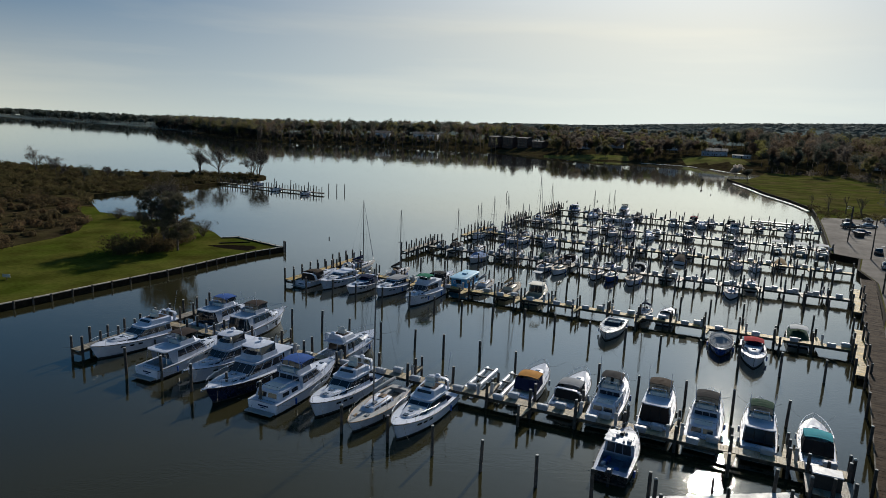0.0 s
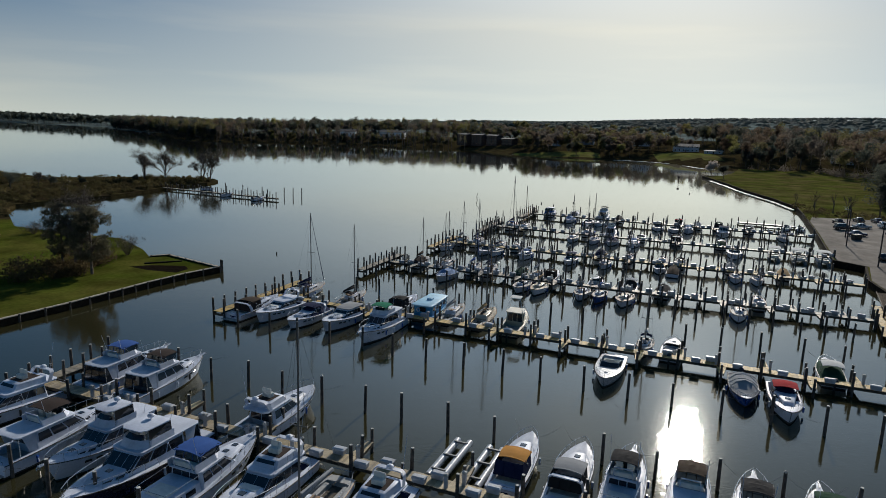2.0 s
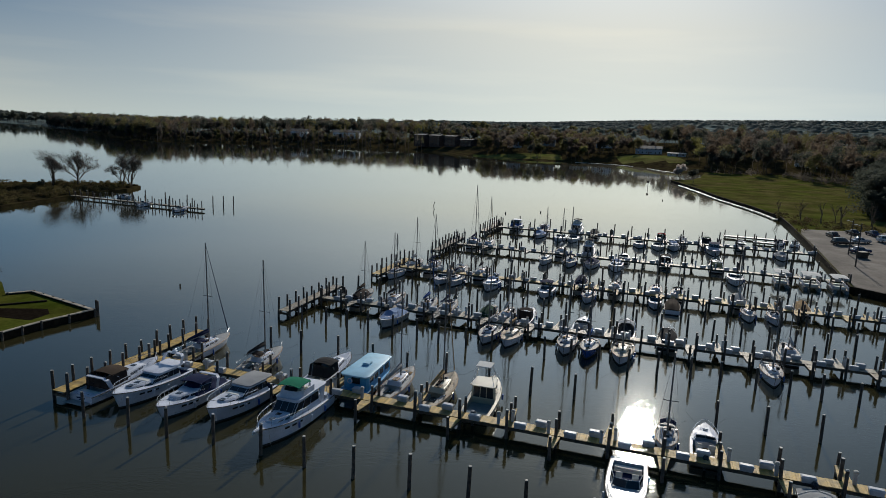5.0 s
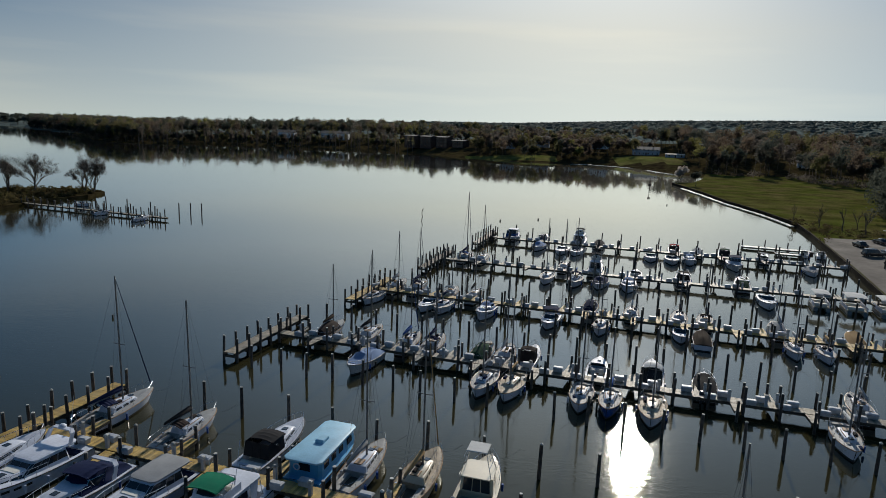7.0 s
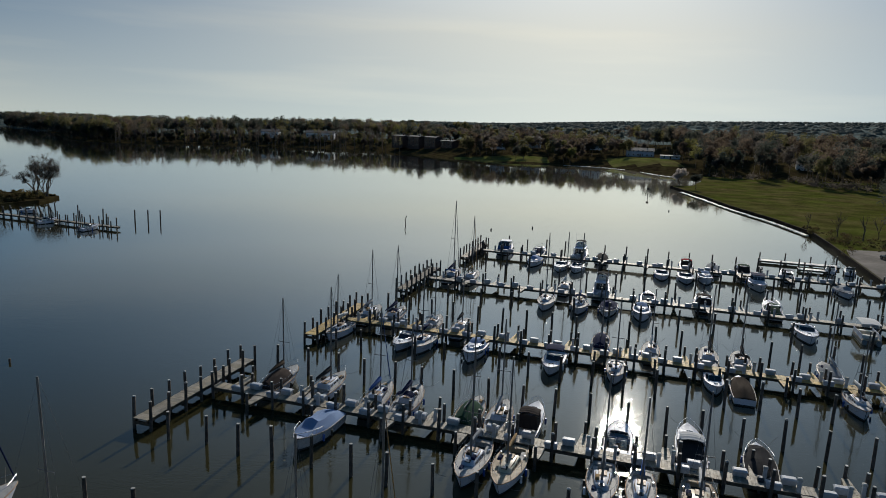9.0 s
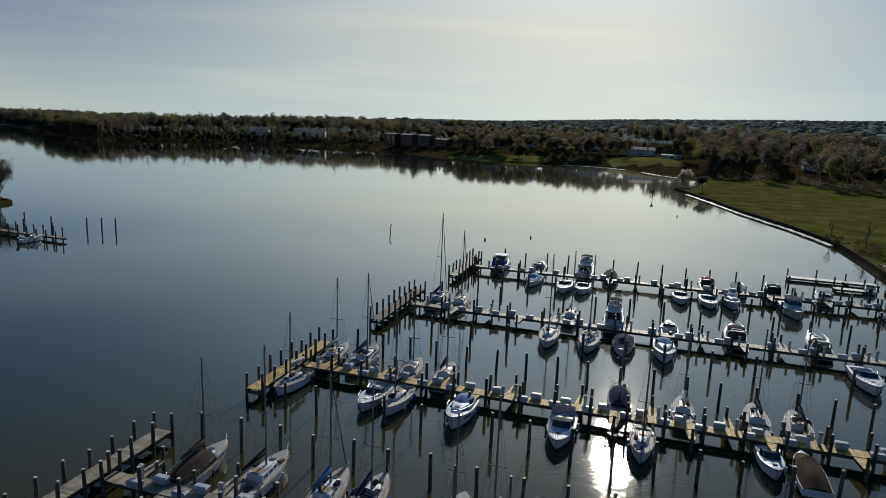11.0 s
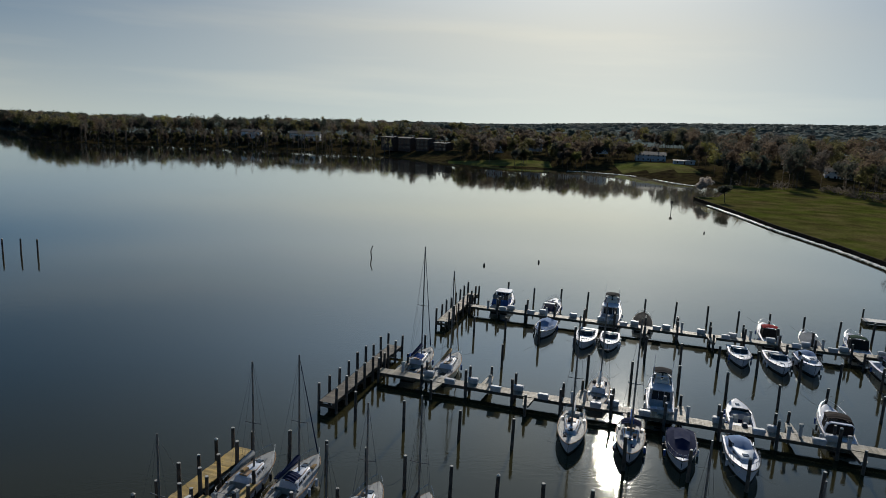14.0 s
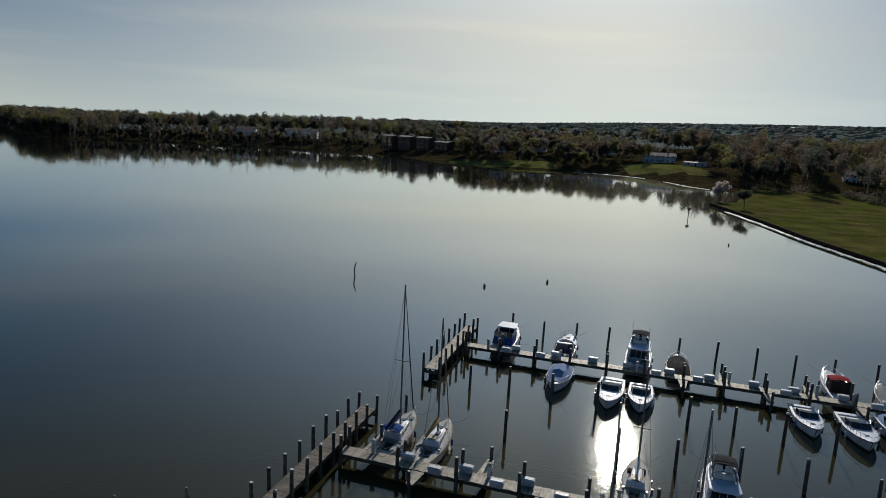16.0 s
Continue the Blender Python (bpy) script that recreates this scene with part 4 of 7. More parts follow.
def bow_rail(h, boat, t0=0.5, height=0.55):
    ts = [t0 + (0.995 - t0) * k / 6 for k in range(7)]
    m = Mesh()
    for s in (-1, 1):
        m.tube([(h.x(ts[0]) - 0.3, s * h.half(ts[0]) * 0.93, h.sheer(ts[0]))] + [(h.x(t) - 0.08, s * h.half(t) * 0.93, h.sheer(t) + height) for t in ts], 0.022, 5)
        for t in ts[1:]:
            m.tube([(h.x(t) - 0.08, s * h.half(t) * 0.93, h.sheer(t)), (h.x(t) - 0.08, s * h.half(t) * 0.93, h.sheer(t) + height)], 0.016, 4)
    part("bow_rail", m, STEEL, boat, "stainless bow rail")


def outboard(boat, h, count=1):
    for k in range(count):
        y = (k - (count - 1) / 2) * 0.7
        m = Mesh().loft([ring(-h.L / 2 - 0.75, -h.L / 2 - 0.1, 0.22, 0.22, h.fs + 0.05, 0.08), ring(-h.L / 2 - 0.78, -h.L / 2 - 0.1, 0.24, 0.24, h.fs + 0.45, 0.08), ring(-h.L / 2 - 0.6, -h.L / 2 - 0.25, 0.15, 0.15, h.fs + 0.62, 0.06)])
        m.box(-h.L / 2 - 0.5, -h.L / 2 - 0.28, -0.1, 0.1, -0.6, h.fs + 0.05)
        ob = part("outboard_motor", m, MOTOR, boat, "black outboard motor", smooth=40)
        ob.location.y = y


def seat(boat, x, y, z, w=0.5, d=0.5, turn=0):
    m = Mesh().box(-d / 2, d / 2, -w / 2, w / 2, 0, 0.42, 0.05).box(-d / 2, -d / 2 + 0.14, -w / 2, w / 2, 0.42, 0.85, 0.05)
    ob = part("seat", m, VINYL, boat)
    ob.matrix_basis = pose(x, y, z, 0, 0, turn)


def platform(boat, h):
    """A stern platform with its boarding ladder, and the unreadable name on the transom as a plain bar."""
    x0, w = -h.L / 2, h.half(0)
    pl = part("swim_platform", Mesh().box(x0 - 0.75, x0 + 0.02, -w * 0.9, w * 0.9, 0.22, 0.30, 0.03), NONSKID, boat)
    for s in (-1, 1):
        part("ladder_rail", Mesh().tube([(x0 - 0.70, w * 0.5 + s * 0.18, 0.30), (x0 - 0.74, w * 0.5 + s * 0.18, 0.85), (x0 - 0.60, w * 0.5 + s * 0.18, 0.92)], 0.022, 5), STEEL, pl)
    part("name_bar", Mesh().box(x0 - 0.012, x0 + 0.01, -w * 0.42, w * 0.30, h.fs * 0.62, h.fs * 0.62 + 0.14), CANVAS["navy"], boat)
    part("name_bar", Mesh().box(x0 - 0.012, x0 + 0.01, -w * 0.22, w * 0.12, h.fs * 0.62 - 0.15, h.fs * 0.62 - 0.07), CANVAS["navy"], boat)
    part("transom_rail", Mesh().tube([(x0 + 0.05, -w * 0.85, h.fs), (x0 + 0.02, -w * 0.85, h.fs + 0.28), (x0 + 0.02, w * 0.25, h.fs + 0.28), (x0 + 0.05, w * 0.25, h.fs)], 0.02, 5), STEEL, boat)


def windshield(boat, h, t, height=0.55, rake=0.55, wrap=0.9, frame_mat=None):
    """A raked wrap-round windshield: three panes in a bright frame."""
    x, w, z = h.x(t), h.half(t) * 0.78, h.sheer(t) + 0.04
    fr = part("windshield", Mesh().tube([(x - wrap - rake, -w, z + height), (x - rake, -w * 0.8, z + height), (x - rake + 0.12, 0, z + height), (x - rake, w * 0.8, z + height), (x - wrap - rake, w, z + height)], 0.03, 5)
              .tube([(x, -w * 0.85, z), (x - rake, -w * 0.8, z + height)], 0.025, 4).tube([(x, w * 0.85, z), (x - rake, w * 0.8, z + height)], 0.025, 4).tube([(x + 0.15, 0, z), (x - rake + 0.12, 0, z + height)], 0.02, 4), frame_mat or STEEL, boat)
    for q in ([(x, -w * 0.85, z), (x + 0.15, 0, z), (x - rake + 0.12, 0, z + height), (x - rake, -w * 0.8, z + height)], [(x + 0.15, 0, z), (x, w * 0.85, z), (x - rake, w * 0.8, z + height), (x - rake + 0.12, 0, z + height)],
              [(x - wrap, -w * 1.02, z), (x, -w * 0.85, z), (x - rake, -w * 0.8, z + height), (x - wrap - rake, -w, z + height)], [(x, w * 0.85, z), (x - wrap, w * 1.02, z), (x - wrap - rake, w, z + height), (x - rake, w * 0.8, z + height)]):
        part("pane", Mesh().plate(q, 0.012), GLASS, fr, "tinted windshield pane")


def lines(boat, h, reach=2.2):
    """Mooring lines from the bow and stern cleats, sagging towards the piles."""
    fenders(boat, h)
    for t, dx in ((0.93, reach), (0.03, -0.9)):
        for s in (-1, 1):
            a = Vector((h.x(t), s * h.half(t) * 0.9, h.sheer(t)))
            b = Vector((h.x(t) + dx, s * (h.B / 2 + 0.55), 1.5 if t > 0.5 else 1.15))
            mid = (a + b) / 2 - Vector((0, 0, 0.25))
            part("mooring_line", Mesh().tube([a, (a + mid) / 2 - Vector((0, 0, 0.06)), mid, b], 0.011, 4), ROPE, boat)


def fenders(boat, h):
    """Inflated fenders hung along the topsides."""
    for t in (0.22, 0.46, 0.64):
        for s in (-1, 1):
            if RND.random() < 0.6:
                y, z = s * (h.half(t) + 0.10), h.sheer(t) - 0.25
                part("fender", Mesh().tube([(h.x(t), y, z), (h.x(t), y, z - 0.08), (h.x(t), y, z - 0.5), (h.x(t), y, z - 0.56)], 0.10, 7), RND.choice((BLUEHULL, GEL, BLACKTRIM)), boat, smooth=50)


def boat_at(name, u, v, heading, label, category="boat", jitter=2.0):
    x, y = at(u, v)
    return thing(name, pose(x, y, 0, 0, RND.uniform(-0.5, 0.5), heading - DOCK_TURN + RND.uniform(-jitter, jitter)), label, category, "boats moored in the marina")


def slip(k, side, u, end, L, out):
    """Where a boat lies: end is how far its outer waterline end is from dock k; out: bow away from the dock. Returns u, v, heading."""
    overhang = 0.06 * L if out else 0.0
    v = DOCK_V[k] + side * (end + overhang - L / 2)
    return u, v, (90 if (side > 0) == out else -90)


def express(k, side, u, end, L, B, out, label, top="blue", hull=None, arch=True, cover=None, rail=True, fs=0.85, fb=1.45, curtain=None):
    """An express cruiser: low trunk cabin, wrap windshield, open cockpit, canvas over it."""
    B, L = B * 0.92, L * 0.96
    u, v, hd = slip(k, side, u, end, L, out)
    boat = boat_at("express_cruiser", u, v, hd, label, "motor boat")
    h = Hull(L, B, fs, fb)
    build_hull(h, boat, hull or GEL)
    build_deck(h, boat, GEL, 0.46)
    z = h.sheer(0.6)
    cab, r0, r1 = deckhouse("cabin_trunk", (h.x(0.44), h.x(0.86), h.half(0.46) * 0.74, h.half(0.86) * 0.5, z - 0.06), (h.x(0.46), h.x(0.76), h.half(0.46) * 0.66, h.half(0.8) * 0.45, z + 0.42), boat, GEL, 0.14)
    for e in (2, 6):
        panes(cab, r0, r1, e, [(0.18, 0.5), (0.56, 0.85)], 0.3, 0.72)
    part("deck_hatch", Mesh().box(h.x(0.64), h.x(0.64) + 0.5, -0.25, 0.25, z + 0.46, z + 0.53, 0.03), GLASS, cab, "smoked deck hatch")
    windshield(boat, h, 0.52, 0.62, 0.6, L * 0.12)
    seat(boat, h.x(0.36), B * 0.18, 0.35, 0.6)
    seat(boat, h.x(0.36), -B * 0.18, 0.35, 0.6)
    part("stern_bench", Mesh().box(h.x(0.085), h.x(0.085) + 0.55, -h.half(0.1) * 0.74, h.half(0.1) * 0.74, 0.35, 0.85, 0.06), VINYL, boat)
    platform(boat, h)
    if arch:
        xa, w, za = h.x(0.22), h.half(0.22) * 0.93, h.sheer(0.22)
        m = Mesh()
        rows = [[(xa + dx + sl, y, zz) for dx in (-0.2, 0.2)] + [(xa + dx + sl, y * 0.95, zz - 0.09) for dx in (0.2, -0.2)] for y, zz, sl in ((-w, za, 0.3), (-w * 0.92, za + 0.9, -0.1), (-w * 0.7, za + 1.15, -0.25), (w * 0.7, za + 1.15, -0.25), (w * 0.92, za + 0.9, -0.1), (w, za, 0.3))]
        part("radar_arch", m.loft(rows), GEL, boat, smooth=40)
    if top:
        bimini(boat, h.x(0.28), h.x(0.49), B * 0.38, h.sheer(0.3) + 1.22, CANVAS[top], h.sheer(0.3), f"{top} canvas cockpit top")
    if curtain:
        enclose(boat, h.x(0.20), h.x(0.46), h.half(0.25) * 0.84, B * 0.36, h.sheer(0.2), h.sheer(0.3) + 1.18, CANVAS[curtain], CANVAS[curtain], f"{curtain} canvas cockpit curtain")
    if cover:
        rows = [[(h.x(t), -h.half(t) * 0.86, h.sheer(t)), (h.x(t), -h.half(t) * 0.5, h.sheer(t) + zz * 0.85), (h.x(t), 0, h.sheer(t) + zz), (h.x(t), h.half(t) * 0.5, h.sheer(t) + zz * 0.85), (h.x(t), h.half(t) * 0.86, h.sheer(t))] for t, zz in ((0.03, 0.25), (0.16, 0.75), (0.32, 1.0), (0.44, 0.95), (0.56, 0.3))]
        part("boat_cover", Mesh().loft(rows), CANVAS[cover], boat, f"fitted {cover} canvas cover", smooth=50)
    if rail:
        bow_rail(h, boat)
    lines(boat, h)
    return boat


def pulpit(h, boat):
    """A bow platform with an anchor on its roller."""
    x, z = h.x(0.96), h.sheer(0.97)
    pl = part("bow_pulpit", Mesh().loft([[(x - 0.2, -0.22, z), (x + 0.95, -0.12, z + 0.04), (x + 0.95, 0.12, z + 0.04), (x - 0.2, 0.22, z)], [(x - 0.2, -0.22, z + 0.08), (x + 0.95, -0.12, z + 0.12), (x + 0.95, 0.12, z + 0.12), (x - 0.2, 0.22, z + 0.08)]]), GEL, boat)
    part("anchor", Mesh().tube([(x + 0.2, 0, z + 0.15), (x + 1.0, 0, z + 0.17), (x + 1.12, 0, z - 0.1)], 0.035, 5).tube([(x + 0.9, -0.2, z), (x + 1.12, 0, z - 0.12), (x + 0.9, 0.2, z)], 0.03, 4), STEEL, pl, "galvanised anchor on the roller")


def flybridge(k, side, u, end, L, B, out, label, top="white", hull=None, hard=False, aft=False, fs=1.1, fb=1.8, skirt=None, foredeck=None, tall=1.42, curtain=None, wing=True):
    """A flybridge motor yacht: saloon under a hardtop that overhangs the cockpit (or a low aft cabin), raised helm with a top, foredeck trunk."""
    B = B * 0.92
    u, v, hd = slip(k, side, u, end, L, out)
    boat = boat_at("motor_yacht", u, v, hd, label, "motor boat")
    h = Hull(L, B, fs, fb, 0.42, 0.92)
    build_hull(h, boat, hull or GEL)
    build_deck(h, boat, GEL, 0.26, 0.55, NONSKID)
    z = h.sheer(0.45) - 0.08
    x0 = h.x(0.34) if aft else h.x(0.24)
    tr, a0, a1 = deckhouse("fore_trunk", (h.x(0.62), h.x(0.89), h.half(0.64) * 0.72, h.half(0.88) * 0.5, h.sheer(0.66) - 0.1), (h.x(0.60), h.x(0.82), h.half(0.64) * 0.60, h.half(0.84) * 0.45, h.sheer(0.66) + 0.36), boat, foredeck or GEL, 0.15)
    for e in (2, 6):
        panes(tr, a0, a1, e, [(0.2, 0.45), (0.55, 0.8)], 0.35, 0.7)
    for t in (0.68, 0.77):
        part("deck_hatch", Mesh().box(h.x(t), h.x(t) + 0.45, -0.23, 0.23, h.sheer(0.66) + 0.41, h.sheer(0.66) + 0.47, 0.03), GLASS, tr, "smoked deck hatch")
    cab, r0, r1 = deckhouse("saloon", (x0, h.x(0.71), h.half(0.3) * 0.84, h.half(0.64) * 0.72, z), (x0 + 0.05, h.x(0.57), h.half(0.3) * 0.74, h.half(0.54) * 0.66, z + tall), boat, GEL, 0.16)
    panes(cab, r0, r1, 0, [((q + 0.03) / 3, (q + 0.97) / 3) for q in range(3)], 0.34, 0.92)
    for e in (1, 7):
        panes(cab, r0, r1, e, [(0.06, 0.94)], 0.34, 0.92)
    for e in (2, 6):
        panes(cab, r0, r1, e, [(0.03, 0.30), (0.33, 0.62), (0.65, 0.97)], 0.38, 0.88)
    panes(cab, r0, r1, 4, [(0.04, 0.36), (0.38, 0.64), (0.67, 0.96)], 0.12, 0.9)
    zt = z + tall + 0.05
    if aft:
        low, q0, q1 = deckhouse("aft_cabin", (h.x(0.05), x0 + 0.05, h.half(0.1) * 0.84, h.half(0.3) * 0.84, h.fs - 0.1), (h.x(0.07), x0 + 0.02, h.half(0.1) * 0.76, h.half(0.3) * 0.76, z + 0.72), boat, GEL, 0.16)
        panes(low, q0, q1, 4, [(0.06, 0.46), (0.54, 0.94)], 0.40, 0.85)
        for e in (2, 6):
            panes(low, q0, q1, e, [(0.12, 0.42), (0.55, 0.85)], 0.42, 0.82)
        part("sun_pad", Mesh().box(h.x(0.10), h.x(0.22), -B * 0.24, B * 0.24, z + 0.79, z + 0.88, 0.04), VINYL, low)
        part("aft_rail", Mesh().tube([(h.x(0.33), -B * 0.40, z + 1.3), (h.x(0.07), -B * 0.36, z + 1.3), (h.x(0.07), B * 0.36, z + 1.3), (h.x(0.33), B * 0.40, z + 1.3)], 0.022, 5)
             .tube([(h.x(0.07), -B * 0.36, z + 0.7), (h.x(0.07), -B * 0.36, z + 1.3)], 0.02, 4).tube([(h.x(0.07), B * 0.36, z + 0.7), (h.x(0.07), B * 0.36, z + 1.3)], 0.02, 4), STEEL, boat)
    xa = x0 - L * (0.02 if aft else 0.13)
    part("bridge_deck", Mesh().loft([ring(xa, h.x(0.58), B * 0.41, B * 0.37, zt, 0.3), ring(xa, h.x(0.58), B * 0.41, B * 0.37, zt + 0.09, 0.3), ring(xa + 0.1, h.x(0.57), B * 0.36, B * 0.32, zt + 0.13, 0.3)]), GEL, boat, "white overhanging roof deck", smooth=35)
    if not aft:
        for s in (-1, 1):
            part("roof_post", Mesh().tube([(xa + 0.2, s * B * 0.37, zt), (xa + 0.1, s * h.half(0.12) * 0.9, h.sheer(0.12))], 0.03, 5), STEEL, boat)
            if wing:
                part("wing_panel", Mesh().plate([(x0, s * h.half(0.26) * 0.84, z), (x0 - L * 0.05, s * h.half(0.2) * 0.84, z + 0.1), (x0 - L * 0.09, s * B * 0.38, zt), (x0, s * B * 0.38, zt)], 0.04), GEL, boat)
        dark = CANVAS[curtain] if curtain else GLASS
        if curtain or skirt:
            enclose(boat, xa + 0.12, x0 - L * 0.04, h.half(0.12) * 0.86, B * 0.37, h.sheer(0.12), zt, dark, BLACKTRIM, "dark cockpit curtain under the roof")
    cw, rows = Mesh(), []
    for (xf, yf), (xb, yb) in zip([(h.x(0.32), B * 0.36), (h.x(0.50), B * 0.35), (h.x(0.56), B * 0.21), (h.x(0.57), 0)], [(h.x(0.32), B * 0.34), (h.x(0.49), B * 0.33), (h.x(0.53), B * 0.19), (h.x(0.54), 0)]):
        rows.append(((xf, yf), (xb, yb)))
    for s in (-1, 1):
        cw.loft([[(a[0], s * a[1], zt + 0.08), (b[0] - 0.1, s * b[1], zt + 0.62), (b[0] - 0.16, s * b[1] * 0.94, zt + 0.62), (a[0] - 0.07, s * a[1] * 0.94, zt + 0.08)] for a, b in rows])
    part("bridge_coaming", cw, GEL, boat, smooth=40)
    scr = Mesh()
    for s in (-1, 1):
        scr.plate([(h.x(0.53) - 0.1, s * B * 0.19, zt + 0.60), (h.x(0.54) - 0.1, 0, zt + 0.60), (h.x(0.51) - 0.1, 0, zt + 0.90), (h.x(0.50) - 0.1, s * B * 0.18, zt + 0.90)], 0.012)
    part("bridge_screen", scr, GLASS, boat, "smoked bridge wind screen")
    part("bridge_sole", Mesh().box(h.x(0.33), h.x(0.49), -B * 0.3, B * 0.3, zt + 0.13, zt + 0.15), DECKBLUE, boat, "dark bridge floor")
    for s in (-1, 1):
        seat(boat, h.x(0.43), s * B * 0.13, zt + 0.15, 0.5)
    part("helm_console", Mesh().box(h.x(0.48), h.x(0.51), -0.5, 0.5, zt + 0.13, zt + 0.75, 0.08), BLACKTRIM, boat)
    part("bridge_bench", Mesh().box(h.x(0.335), h.x(0.335) + 0.45, -B * 0.28, B * 0.28, zt + 0.13, zt + 0.5, 0.06), VINYL, boat)
    if hard:
        part("hardtop", Mesh().loft([ring(h.x(0.32), h.x(0.53), B * 0.33, B * 0.28, zt + 1.35, 0.35), ring(h.x(0.32), h.x(0.53), B * 0.33, B * 0.28, zt + 1.42, 0.35), ring(h.x(0.34), h.x(0.50), B * 0.24, B * 0.20, zt + 1.50, 0.3)]), GEL, boat, "white hardtop over the bridge", smooth=40)
        for s in (-1, 1):
            for xx in (h.x(0.34), h.x(0.50)):
                part("top_post", Mesh().tube([(xx, s * B * 0.33, zt + 0.08), (xx, s * B * 0.29, zt + 1.37)], 0.03, 5), STEEL, boat)
            part("side_curtain", Mesh().plate([(h.x(0.33), s * B * 0.335, zt + 0.62), (h.x(0.50), s * B * 0.325, zt + 0.62), (h.x(0.50), s * B * 0.275, zt + 1.36), (h.x(0.33), s * B * 0.315, zt + 1.36)], 0.012), GLASS, boat, "smoked vinyl side curtain")
        part("radar_dome", Mesh().loft([[(r * math.cos(6.2832 * i / 10) + h.x(0.38), r * math.sin(6.2832 * i / 10), zt + zz) for i in range(10)] for zz, r in ((1.46, 0.06), (1.66, 0.06), (1.67, 0.26), (1.80, 0.28), (1.90, 0.16), (1.92, 0.05))]), GEL, boat, smooth=40)
    elif top:
        bimini(boat, h.x(0.36), h.x(0.55), B * 0.33, zt + 1.22, CANVAS[top], zt + 0.55, f"{top} canvas bridge top", 0.16)
        if skirt:
            enclose(boat, h.x(0.37), h.x(0.53), B * 0.32, B * 0.30, zt + 0.6, zt + 1.2, GLASS, CANVAS[top], "smoked vinyl bridge curtain")
    for s in (-1, 1):
        part("antenna", Mesh().tube([(h.x(0.36), s * B * 0.3, zt + 0.5), (h.x(0.31), s * B * 0.33, zt + RND.uniform(2.2, 3.6))], 0.018, 4), GEL, boat)
    part("radar_mast", Mesh().tube([(h.x(0.33), -B * 0.22, zt + 0.1), (h.x(0.31), -B * 0.2, zt + 0.95), (h.x(0.31), B * 0.2, zt + 0.95), (h.x(0.33), B * 0.22, zt + 0.1)], 0.05, 6), GEL, boat, smooth=40)
    platform(boat, h)
    pulpit(h, boat)
    bow_rail(h, boat, 0.5, 0.65)
    lines(boat, h)
    return boat


